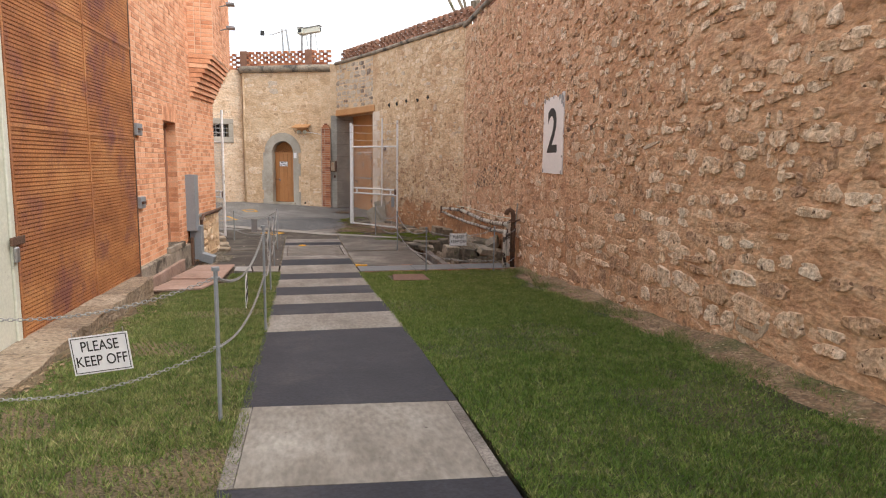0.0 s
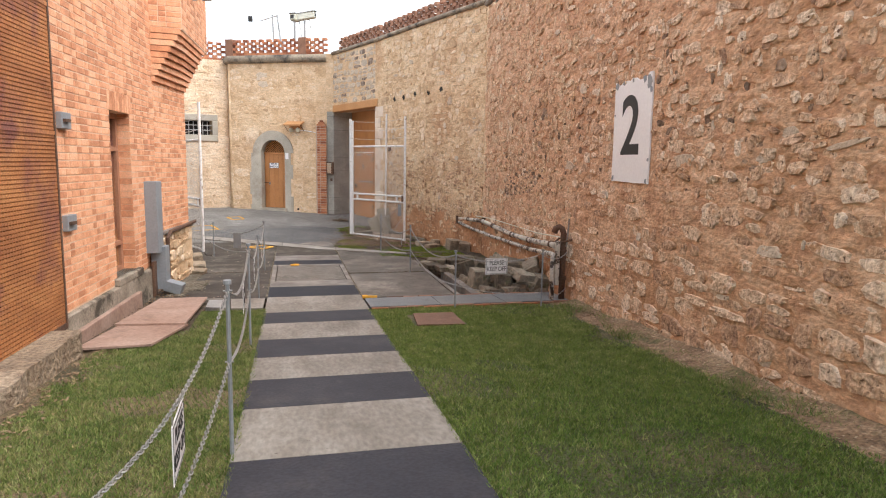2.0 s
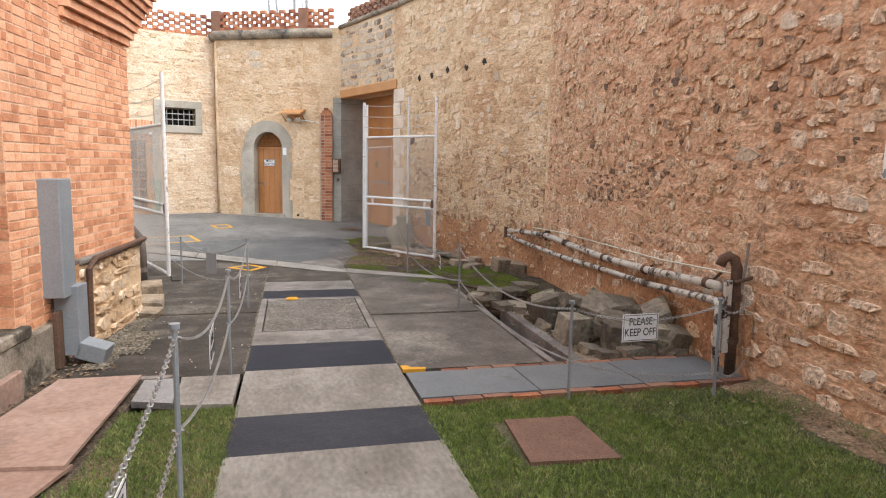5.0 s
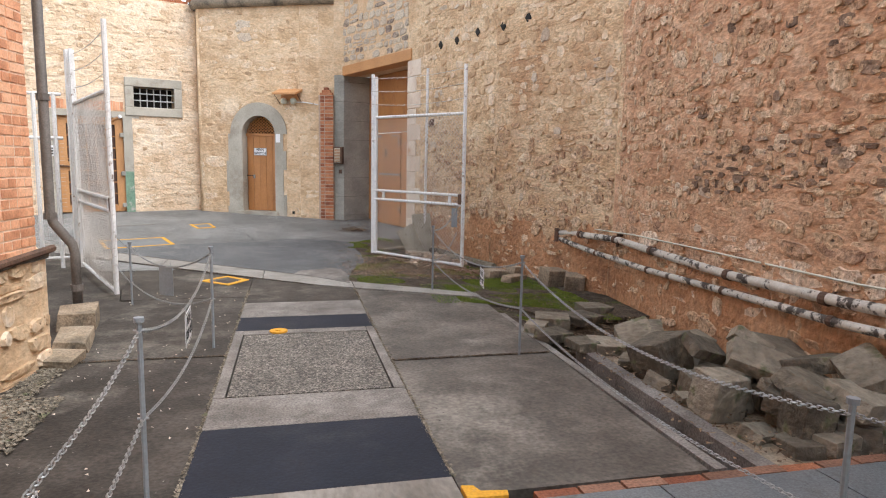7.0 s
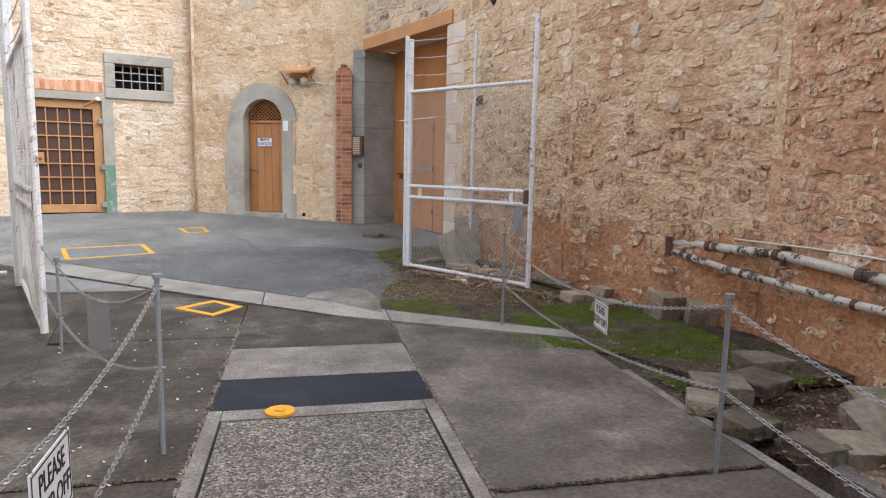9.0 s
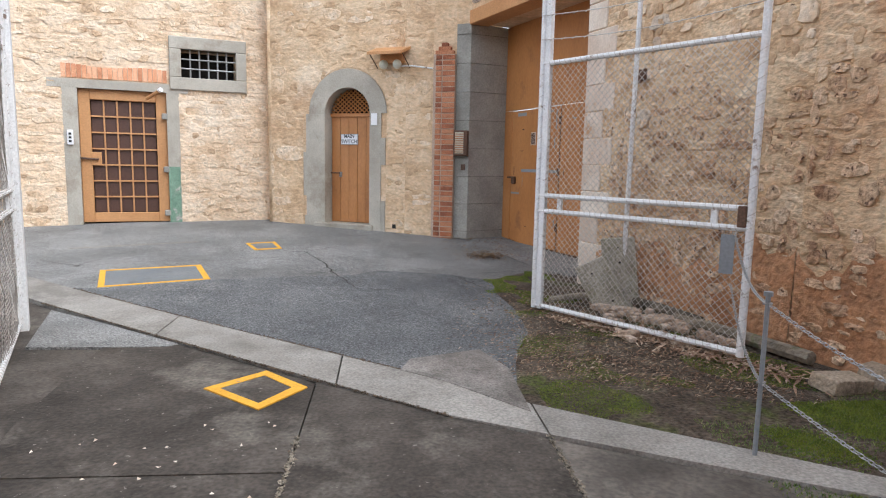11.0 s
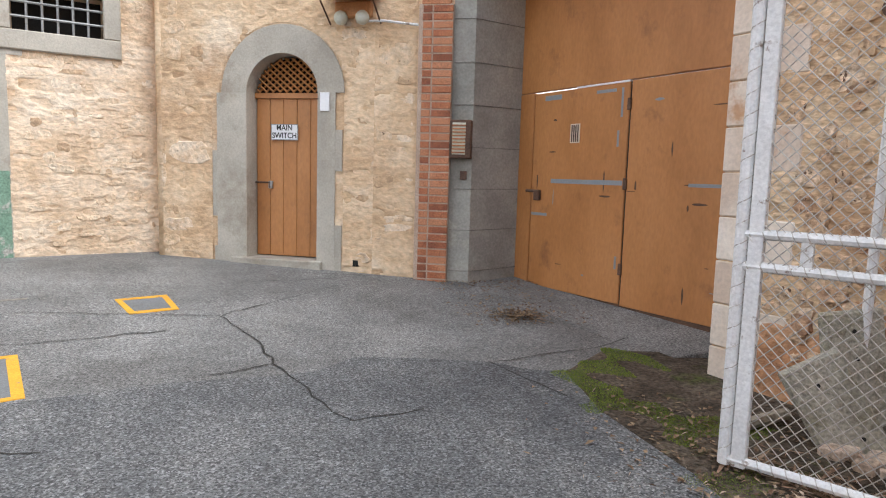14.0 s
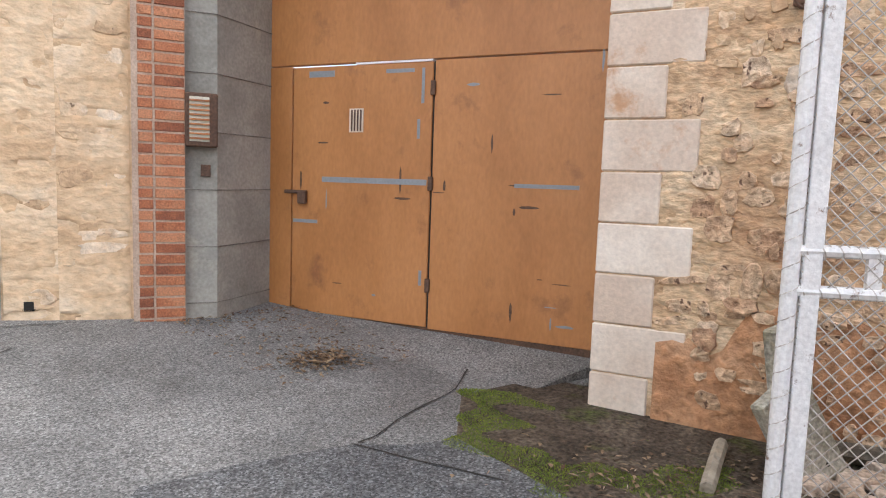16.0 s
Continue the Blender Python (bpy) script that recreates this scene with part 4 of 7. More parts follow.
for k in range(5):
    arch_part("plank", new_box(-0.42 + 0.168 * k + 0.002, -0.42 + 0.168 * (k + 1) - 0.002, -0.24, -0.2 - 0.002 * (k % 2), 0.15, 1.96, bevel=0.004), M_DOOR, switch_door)
arch_part("rail", new_box(-0.43, 0.43, -0.24, -0.17, 1.96, 2.02, bevel=0.004), M_DOOR, switch_door)
bm = bmesh.new()
for sgn in (1, -1):
    for k in range(-9, 10):
        pts = []
        for q in np.linspace(-0.7, 0.7, 60):
            x, z = k * 0.085 + q * 0.77, 2.02 + 0.2 + sgn * q * 0.64
            if z > 2.02 and x * x + (z - 2.0) ** 2 < 0.425 ** 2:
                pts.append((x, -0.2 + 0.012 * sgn, z))
        if len(pts) > 2:
            rod(bm, [pts[0], pts[-1]], 0.012, 4)
arch_part("lattice", bm, M_DOOR, switch_door)
# added near-black block paints the unlit space behind the lattice
arch_part("dark_void", new_box(-0.44, 0.44, -0.42, -0.3, 0.1, 2.45), M_PAINTED_DARK, switch_door)
arch_part("latch", rod(bmesh.new(), [(0.42, -0.17, 1.0), (0.24, -0.17, 1.0), (0.24, -0.17, 0.94)], 0.012, 6), M_RUST_DARK, switch_door, "rusted bolt and padlock")
arch_part("padlock", new_box(0.21, 0.26, -0.2, -0.165, 0.93, 1.02, bevel=0.008), M_GALV, switch_door)
sign_plate = base("notice_sign", "white enamel sign with blue-black lettering on the plank door", "sign", at=face_m(TOWER_F, ARCH_S + 0.06, -0.178, 1.58))
sw_plate = part("plate", new_box(-0.165, 0.165, -0.09, 0.09, -0.01, 0.004, bevel=0.003), M_SIGN_WHITE, sign_plate)
bm = bmesh.new()
for b in ((-0.165, 0.165, 0.082, 0.09), (-0.165, 0.165, -0.09, -0.082), (-0.165, -0.157, -0.082, 0.082), (0.157, 0.165, -0.082, 0.082)):
    box(bm, *b, 0.0045, 0.0065)
part("border", bm, M_GREY_PAINT, sw_plate)
text_mesh("lettering", "MAIN\nSWITCH", 0.088, M_BLACK, pose(0, 0.004, 0.006), sw_plate, 0.92, bold=0.0012)
tagbox = base("notice_card", "blank white card fixed to the door surround", "sign", at=face_m(TOWER_F, ARCH_S - 0.52, 0.024, 1.9))
part("card", new_box(-0.055, 0.055, -0.1, 0.1, 0, 0.015, bevel=0.004), M_SIGN_WHITE, tagbox)

part("corner_stone", rod(bmesh.new(), [(T0[0] + 0.035, T0[1] + 0.05, -0.4), (T0[0] + 0.03, T0[1] + 0.05, 2.2), (T0[0] + 0.035, T0[1] + 0.05, 4.98)], 0.075, 10), M_MORTAR_B, tower, smooth=True)
# string course
sc_pts = [TOWER_R.at(0, 0.03, 5.06), TOWER_R.at(TOWER_R.length, 0.03, 5.06), TOWER_F.at(TOWER_F.length, 0.03, 5.06), TOWER_L.at(TOWER_L.length, 0.03, 5.06)]
M_ROLL = mat("sooty_cement_roll", [(0.16, 0.13, 0.1), (0.3, 0.25, 0.19), (0.4, 0.34, 0.26)], scale=1.5, fine=40, bump=0.6, depth=0.03, stain=(0.06, 0.055, 0.05), stain_scale=1.5, stain_at=(0.5, 0.62))
part("string_course", rod(bmesh.new(), sc_pts, 0.13, 12), M_ROLL, tower, "rounded sooty string course", smooth=True)


def honeycomb(owner, line, s0, s1, z0, courses, d=-0.12, seed=3, material=None):
    """Open brick parapet: bricks with gaps between, each course shifted."""
    rng = random.Random(seed)
    V, Fc = [], []
    for c in range(courses):
        solid = c in (0, courses - 1) and courses > 4
        s = s0 + (0.0 if c % 2 else 0.14)
        while s < s1 - 0.05:
            w = 0.155
            e = min(s + (w if not (solid and c == 0) else 0.27), s1)
            j = rng.uniform(-0.006, 0.006)
            z = z0 + c * 0.086
            k = len(V)
            V += [line.at(x, y + j, q) for q in (z, z + 0.079) for x, y in ((s, d - 0.11), (e, d - 0.11), (e, d), (s, d))]
            Fc += [tuple(k + i for i in f) for f in ((3, 2, 1, 0), (4, 5, 6, 7), (0, 1, 5, 4), (1, 2, 6, 5), (2, 3, 7, 6), (3, 0, 4, 7))]
            s += 0.28
    joined("parapet_bricks", V, Fc, material or M_BRICK_DULL, owner)


honeycomb(tower, TOWER_F, 0, TOWER_F.length, 5.2, 6, -0.05, 3, M_BRICK_RED)
honeycomb(tower, TOWER_R, 0, TOWER_R.length, 5.2, 6, -0.05, 4, M_BRICK_RED)
for ln, s in ((TOWER_F, 0.0), (TOWER_F, TOWER_F.length)):
    part("parapet_pier", lbox(ln, s - 0.14, s + 0.14, -0.3, -0.03, 5.18, 5.74, bevel=0.01), M_BRICK_DULL, tower)
honeycomb(wall_far, WALL_L, 0, 6.5, 5.07, 7, -0.1, 5, M_BRICK_RED)
for ln, z, w_ in ((WALL_B1, 5.26, wall_bend), (WALL_B2, 5.26, wall_bend), (GATE, 5.26, wall_gate)):
    honeycomb(w_, ln, 0, ln.length, z, 5, -0.2, 6)
    bm = bmesh.new()
    rod(bm, [ln.at(0, 0.02, 5.2), ln.at(ln.length, 0.02, 5.2)], 0.06, 8)
    part("coping", bm, M_ROLL, w_, "weathered cement coping", smooth=True)
honeycomb(wall_stone, WALL_A, WALL_A.length - 9, WALL_A.length, 5.06, 6, -0.2, 7)
part("coping", rod(bmesh.new(), [WALL_A.at(0, 0.02, 5.0), WALL_A.at(WALL_A.length, 0.02, 5.14)], 0.06, 8), M_ROLL, wall_stone, "weathered cement coping", smooth=True)

# brick pier and grey jamb beside the gateway
PIER = Line((TOWER_R.at(0, 0.07, 0)[0], TOWER_R.at(0, 0.07, 0)[1]), (TOWER_R.at(0.4, 0.07, 0)[0], TOWER_R.at(0.4, 0.07, 0)[1]))
pier = structure(new("brick_pier"), "narrow red brick pier with pointed top", "pier")
part("pier_core", lbox(PIER, 0.0, 0.36, -0.075, 0, -0.5, 2.9), M_DUSTY_MORTAR, pier)
bricks(pier, PIER, 0.0, 0.36, -0.3, 2.9, M_BRICK_RED, 8, near=(0, 1, -0.3, 2.6), headers="flemish", length=0.205, high=0.068, joint=0.014, proud=0.009)
for k in range(3):
    part("brick", lbox(PIER, 0.03 + 0.05 * k, 0.33 - 0.05 * k, -0.075, 0.006, 2.895 + 0.06 * k, 2.955 + 0.06 * k, bevel=0.005), M_BRICK_RED, pier)
jamb = structure(new("gate_jamb"), "grey scored cement gate jamb with chipped edge", "wall")
part("jamb_body", prism_body([(1.2, 24.365), (1.41, 24.27), (2.09, 24.56), (2.12, 25.3), (1.2, 25.3)], -1.0, 3.36), M_JAMB, jamb)
for k in range(8):
    z = 0.12 + 0.44 * k
    bm = bmesh.new()
    rod(bm, [(1.205, 24.355, z), (1.407, 24.262, z), (2.05, 24.535, z + 0.01)], 0.004, 4)
    part("scored_joint", bm, M_CONCRETE, jamb)

# lintel, quoins, gate
lint = base("timber_lintel", "ochre painted timber lintel over the gateway", "lintel")
part("beam", lbox(GATE, -0.14, GATE.length - 0.0, -0.3, 0.035, 3.34, 3.55, bevel=0.008), M_TIMBER, lint)
quoins = structure(new("gate_quoins"), "pale dressed limestone quoins of the gateway", "wall")
L2_ = WALL_B2.length
for k in range(12):
    w = 0.52 if k % 2 else 0.33
    z = -0.3 + 0.302 * k
    part("quoin_stone", lbox(WALL_B2, L2_ - w, L2_ + 0.014, -0.34, 0.016, z + 0.004, z + 0.298, bevel=0.008), M_QUOIN, quoins)
part("reveal", lbox(WALL_B2, L2_ - 0.02, L2_ + 0.008, -0.7, -0.345, -0.4, 3.34), M_GREY_RENDER, quoins)
GD = Line((3.06, 21.72), (2.02, 24.6))
gate_door = structure(new("door_2"), "closed ochre sheet-clad double gate with wicket door", "door")
part("gate_sheet", lbox(GD, 0.02, 1.448, -0.06, 0.0, -0.04, 2.045, bevel=0.004), M_DOOR, gate_door)
part("gate_sheet", lbox(GD, 0.02, GD.length, -0.06, 0.004, 2.056, 3.36, bevel=0.004), M_DOOR, gate_door)
part("gate_stile", lbox(GD, 2.775, GD.length, -0.06, 0.01, -0.06, 2.045, bevel=0.004), M_DOOR, gate_door)
wicket = part("wicket", lbox(GD, 1.462, 2.762, -0.05, 0.008, -0.03, 2.036, bevel=0.006), M_DOOR, gate_door)
# white strip painted as daylight showing through the gap above the wicket
part("top_gap", lbox(GD, 1.47, 2.15, -0.06, 0.006, 2.038, 2.054), M_SIGN_WHITE, gate_door)
part("bottom_rail", lbox(GD, 0.02, GD.length, -0.07, -0.01, -0.16, -0.03), M_RUST_DARK, gate_door)
part("scraped_band", lbox(GD, 1.49, 2.46, 0.0085, 0.0105, 1.09, 1.135), M_GREY_PAINT, wicket, "bare scraped band of blue-grey paint")
part("scraped_band", lbox(GD, 0.3, 0.78, 0.0005, 0.003, 1.095, 1.125), M_GREY_PAINT, gate_door)
for s, z0, z1 in ((1.53, 1.72, 1.99), (1.51, 0.3, 0.42), (1.56, 1.45, 1.6), (2.35, 1.95, 2.0), (1.62, 1.96, 1.99), (2.5, 0.74, 0.77)):
    part("scrape", lbox(GD, s, s + 0.025 if z1 - z0 > 0.06 else s + 0.25, 0.0085, 0.0105, z0, z1), M_GREY_PAINT, wicket)
hatch = part("peephole", lbox(GD, 2.07, 2.2, 0.006, 0.014, 1.5, 1.69), M_QUOIN, wicket, "small barred peephole")
for k in range(4):
    part("bar", lbox(GD, 2.085 + 0.028 * k, 2.097 + 0.028 * k, 0.014, 0.02, 1.51, 1.68), M_RUST_DARK, hatch)
part("hasp", rod(bmesh.new(), [GD.at(2.82, 0.03, 1.0), GD.at(2.6, 0.03, 1.0)], 0.018, 6), M_RUST_DARK, wicket, "rusted hasp and padlock")
part("padlock", lbox(GD, 2.6, 2.68, 0.01, 0.06, 0.9, 1.01, bevel=0.01), M_RUST_DARK, wicket)
for z in (0.25, 1.05, 1.78):
    part("hinge", lbox(GD, 1.436, 1.476, 0.0, 0.024, z, z + 0.11, bevel=0.005), M_RUST_DARK, wicket)
rg_ = random.Random(303)
for k in range(26):
    s, z = rg_.uniform(0.1, 2.7), rg_.choice((rg_.uniform(0.03, 0.3), rg_.uniform(0.9, 1.15), rg_.uniform(1.7, 2.0), rg_.uniform(0.1, 1.9)))
    if 1.4 < s < 1.52 or 2.0 < s < 2.25:
        continue
    d = 0.0082 if s > 1.46 else 0.0003
    w, h = (rg_.uniform(0.02, 0.09), rg_.uniform(0.004, 0.014)) if k % 3 else (rg_.uniform(0.006, 0.014), rg_.uniform(0.03, 0.12))
    bm = bmesh.new()
    bm.faces.new([bm.verts.new(GD.at(s + w * rg_.uniform(0.7, 1.1) * math.cos(a), d + 0.0012, z + h * rg_.uniform(0.6, 1.2) * math.sin(a))) for a in [j * 0.785 for j in range(8)]])
    part("paint_chip", bm, M_RUST_DARK if k % 4 else M_GREY_PAINT, gate_door)
# near-black strip paints the shade of the gap beside the wicket
part("edge_strip", lbox(GD, 1.449, 1.461, -0.03, -0.004, -0.03, 2.04), M_PAINTED_DARK, gate_door)

bm = bmesh.new()
tv = [bm.verts.new(p) for p in ((2.3, 21.9, gz(21.9) - 0.01), (1.45, 24.2, gz(24.2) - 0.01), (2.06, 24.56, 0.0), (3.06, 21.78, -0.1))]
tw = [bm.verts.new((v.co.x, v.co.y, -0.5)) for v in tv]
bm.faces.new(tv)
for i in range(4):
    bm.faces.new((tv[i], tv[(i + 1) % 4], tw[(i + 1) % 4], tw[i]))
structure(obj("gate_threshold", fix(bm), M_ASPHALT), "sloping asphalt threshold before the gate", "asphalt")

# letter box on the jamb
mbx = base("meter_box", "rusty louvred metal box on the grey jamb", "box")
JL = Line((1.41, 24.27), (1.2, 24.365))
part("body", lbox(JL, 0.0, 0.23, 0.0, 0.09, 1.32, 1.72, bevel=0.01), M_RUST_DARK, mbx)
mb_panel = part("door_panel", lbox(JL, 0.06, 0.2, 0.09, 0.095, 1.36, 1.69), M_CREAM_PAINT, mbx, "yellowed louvred panel")
for k in range(9):
    part("slat", lbox(JL, 0.06, 0.2, 0.095, 0.112, 1.375 + 0.035 * k, 1.388 + 0.035 * k), M_RUST, mb_panel)
swb = base("switch_plate", "small dark metal plate on the grey jamb", "plate")
part("plate", lbox(JL, 0.05, 0.12, 0.0, 0.02, 1.1, 1.19, bevel=0.003), M_RUST_DARK, swb)

# lamp hood on the tower
hood = base("lamp_hood", "ochre sheet hood over twin floodlamps on tower face", "lamp")
HS = ARCH_S - 0.85
bm = bmesh.new()
vs = [bm.verts.new(TOWER_F.at(HS + s, d, z)) for s, d, z in ((-0.3, 0.0, 3.05), (0.3, 0.0, 3.05), (0.3, 0.36, 2.93), (-0.3, 0.36, 2.93))]
ws_ = [bm.verts.new(v.co + Vector((0, 0, -0.045))) for v in vs]
bm.faces.new(vs)
bm.faces.new(ws_)
for i in range(4):
    bm.faces.new((vs[i], vs[(i + 1) % 4], ws_[(i + 1) % 4], ws_[i]))
part("hood_sheet", fix(bm), M_TIMBER, hood)
for s in (-0.29, 0.28):
    part("bracket", rod(bmesh.new(), [TOWER_F.at(HS + s, 0.01, 2.72), TOWER_F.at(HS + s, 0.33, 2.92)], 0.01, 5), M_RUST_DARK, hood)
for s in (-0.12, 0.12):
    bm = bmesh.new()
    bmesh.ops.create_uvsphere(bm, u_segments=12, v_segments=8, radius=0.075, matrix=Matrix.Translation(TOWER_F.at(HS + s, 0.12, 2.76)))
    part("floodlamp", bm, M_CREAM_PAINT, hood, "round frosted floodlamp", smooth=True)
part("lamp_box", lbox(TOWER_F, HS - 0.2, HS + 0.2, 0.0, 0.1, 2.78, 2.93, bevel=0.01), M_TIMBER, hood)
conduit = base("conduit", "thin white conduit pipe along the tower face", "pipe")
part("tube", rod(bmesh.new(), [TOWER_F.at(HS - 0.1, 0.03, 2.74), TOWER_F.at(0.2, 0.03, 2.74), TOWER_R.at(TOWER_R.length - 0.1, 0.05, 2.74), TOWER_R.at(0.36, 0.1, 2.68)], 0.014, 6), M_WHITE_STEEL, conduit)
vent = base("drain_hole", "small dark drain hole at the wall foot", "drain")
# raised near-black block paints the shaded opening
part("hole", lbox(TOWER_F, ARCH_S - 0.93, ARCH_S - 0.85, 0.0, 0.012, 0.1, 0.18, bevel=0.01), M_PAINTED_DARK, vent)

# ---- far wall: barred window and grille door ----
win = structure(new("window_1"), "small barred window in thick grey surround", "window")
a0, a1 = on_left(-2.38), on_left(-3.58)
for s0, s1, z0, z1 in ((a0, a1, 3.04, 3.25), (a0, a1, 2.36, 2.57), (a0, W_IN[0], 2.57, 3.04), (W_IN[1], a1, 2.57, 3.04)):
    part("surround", lbox(WALL_L, s0, s1, -0.2, 0.05, z0, z1, bevel=0.012), M_GREY_RENDER, win)
# added block, its colour standing in for the dark room behind the bars
part("dark_void", lbox(WALL_L, W_IN[0], W_IN[1], -0.5, -0.4, 2.57, 3.04), M_PAINTED_DARK, win)
for k in range(1, 6):
    s = W_IN[0] + (W_IN[1] - W_IN[0]) * k / 6
    part("bar", rod(bmesh.new(), [WALL_L.at(s, -0.05, 2.57), WALL_L.at(s, -0.05, 3.04)], 0.014, 6), M_GALV, win)
for k in (1, 2):
    z = 2.57 + 0.157 * k
    part("bar", rod(bmesh.new(), [WALL_L.at(W_IN[0], -0.045, z), WALL_L.at(W_IN[1], -0.045, z)], 0.014, 6), M_GALV, win)

grille = structure(new("door_3"), "closed ochre steel grille door over brown panels", "door")
g0, g1 = D_IN[0], D_IN[1]
for s0, s1, z0, z1 in ((g0, g0 + 0.17, 0.1, 2.3), (g1 - 0.17, g1, 0.1, 2.3), (g0 + 0.17, g1 - 0.17, 2.13, 2.3), (g0 + 0.17, g1 - 0.17, 0.1, 0.26)):
    part("frame_rail", lbox(WALL_L, s0, s1, -0.14, -0.06, z0, z1, bevel=0.008), M_TIMBER, grille)
gi0, gi1, gz0, gz1 = g0 + 0.17, g1 - 0.17, 0.26, 2.13
for r in range(7):
    for c in range(5):
        ps, pw = gi0 + (gi1 - gi0) * c / 5, (gi1 - gi0) / 5
        pz, ph = gz0 + (gz1 - gz0) * r / 7, (gz1 - gz0) / 7
        part("panel", lbox(WALL_L, ps + 0.012, ps + pw - 0.012, -0.14, -0.12, pz + 0.012, pz + ph - 0.012), M_BROWN_PANEL, grille)
for c in range(1, 5):
    s = gi0 + (gi1 - gi0) * c / 5
    part("grille_bar", lbox(WALL_L, s - 0.012, s + 0.012, -0.13, -0.09, gz0, gz1), M_TIMBER, grille)
for r in range(1, 7):
    z = gz0 + (gz1 - gz0) * r / 7
    part("grille_bar", lbox(WALL_L, gi0, gi1, -0.128, -0.086, z - 0.012, z + 0.012), M_TIMBER, grille)
# added near-black sheet paints the shade between the panels
part("back_sheet", lbox(WALL_L, g0, g1, -0.2, -0.15, 0.0, 2.3), M_PAINTED_DARK, grille)
part("lock_plate", lbox(WALL_L, gi1 - 0.14, gi1 + 0.02, -0.1, -0.05, 1.05, 1.27, bevel=0.006), M_TIMBER, grille)
part("bolt", rod(bmesh.new(), [WALL_L.at(gi1 - 0.1, -0.03, 1.15), WALL_L.at(gi1 + 0.2, -0.03, 1.17)], 0.02, 6), M_RUST_DARK, grille)
for z in (0.2, 0.95, 1.85):
    part("hinge", lbox(WALL_L, g0 - 0.02, g0 + 0.08, -0.06, 0.02, z, z + 0.1, bevel=0.01), M_JAMB, grille)
door_trim = structure(new("grille_surround"), "grey render surround of grille door with green paint remnants", "trim")
part("jamb", lbox(WALL_L, g0 - 0.2, g0, -0.2, 0.012, -0.3, 2.36), M_GREY_RENDER, door_trim)
part("jamb", lbox(WALL_L, g1, g1 + 0.22, -0.2, 0.012, -0.3, 2.36), M_GREY_RENDER, door_trim)
part("head", lbox(WALL_L, g0 - 0.35, g1 + 0.42, -0.2, 0.014, 2.3, 2.44), M_GREY_RENDER, door_trim)
part("green_remnant", lbox(WALL_L, g0 - 0.19, g0 - 0.002, 0.012, 0.016, 0.05, 1.05), M_GREEN_PAINT, door_trim)
for k in range(21):
    s = on_left(-3.62) + 0.075 * k
    part("brick", lbox(WALL_L, s + 0.005, s + 0.068, -0.05, 0.012 + 0.004 * (k % 2), 2.46, 2.66 + 0.02 * math.sin(k * 0.4)), M_BRICK, door_trim)
keypad = base("entry_keypad", "pale plastic entry keypad with dark buttons on wall", "keypad")
kp_case = part("case", lbox(WALL_L, g1 + 0.08, g1 + 0.17, 0.012, 0.05, 1.38, 1.62, bevel=0.008), M_SIGN_WHITE, keypad)
for k in range(3):
    part("button", lbox(WALL_L, g1 + 0.105, g1 + 0.145, 0.05, 0.058, 1.42 + 0.06 * k, 1.455 + 0.06 * k), M_BLACK, kp_case)
stub = base("wall_light", "short white tube lamp above the grille door", "lamp")
part("tube", rod(bmesh.new(), [WALL_L.at(g0 + 0.3, 0.02, 2.18), WALL_L.at(g0 + 0.1, 0.3, 2.3)], 0.028, 8), M_TIMBER, stub)
part("cap", rod(bmesh.new(), [WALL_L.at(g0 + 0.1, 0.3, 2.3), WALL_L.at(g0 + 0.075, 0.335, 2.315)], 0.04, 8), M_SIGN_WHITE, stub)

# ---- brick building: bay, window, plinth, downpipe ----
P_A, P_B, P_C = Vector((-1.93, 12.87)), Vector((-1.72, 14.4)), Vector((-1.5, 12.95))
bay = [(-1.95, 12.872), tuple(P_C), (-1.42, 15.2), (-2.4, 15.7)]
part("bay", prism_body(bay, 3.62, 6.2), M_BRICK_MORTAR, building)
BAY_F, BAY_S = Line(tuple(P_C), (-1.94, 12.872)), Line((-1.42, 15.2), tuple(P_C))
for k in range(9):
    f = (k + 1) / 9.5
    pts = [tuple(P_A + Vector((-0.02, 0.0))), tuple(P_A.lerp(P_C, f)), tuple(P_B.lerp(P_C, f)), tuple(P_B.lerp(Vector((-1.42, 15.0)), f)), (-2.0, 14.6)]
    part("corbel_course", prism_body(pts, 2.86 + 0.086 * k + 0.006, 2.86 + 0.086 * (k + 1) - 0.004), M_BRICK, building)
for s0, s1, z0, z1 in ((WIN[0] - 0.012, WIN[0] + 0.006, 0.29, 2.31), (WIN[1] - 0.006, WIN[1] + 0.012, 0.29, 2.31)):
    zz = z0
    while zz < z1 - 0.03:
        part("brick", lbox(B_MAIN, s0, s1, -0.15, -0.002, zz, min(zz + 0.076, z1)), M_BRICK, building)
        zz += 0.086
win_w = structure(new("window_2"), "tall narrow window with rusty mesh in brick reveal", "window")
fd = -0.16
for s0, s1, z0, z1 in ((WIN[0], WIN[0] + 0.07, 0.29, 2.31), (WIN[1] - 0.07, WIN[1], 0.29, 2.31), (WIN[0] + 0.07, WIN[1] - 0.07, 2.24, 2.31), (WIN[0] + 0.07, WIN[1] - 0.07, 1.83, 1.89), (WIN[0] + 0.07, WIN[1] - 0.07, 0.62, 0.68), (WIN[0] + 0.07, WIN[1] - 0.07, 0.29, 0.35)):
    part("frame_rail", lbox(B_MAIN, s0, s1, fd - 0.06, fd + 0.01, z0, z1, bevel=0.005), M_BROWN_FRAME, win_w)
# added near-black block in place of the shaded room behind the mesh
part("dark_void", lbox(B_MAIN, WIN[0], WIN[1], fd - 0.2, fd - 0.12, 0.29, 2.31), M_PAINTED_DARK, win_w)
bm = bmesh.new()
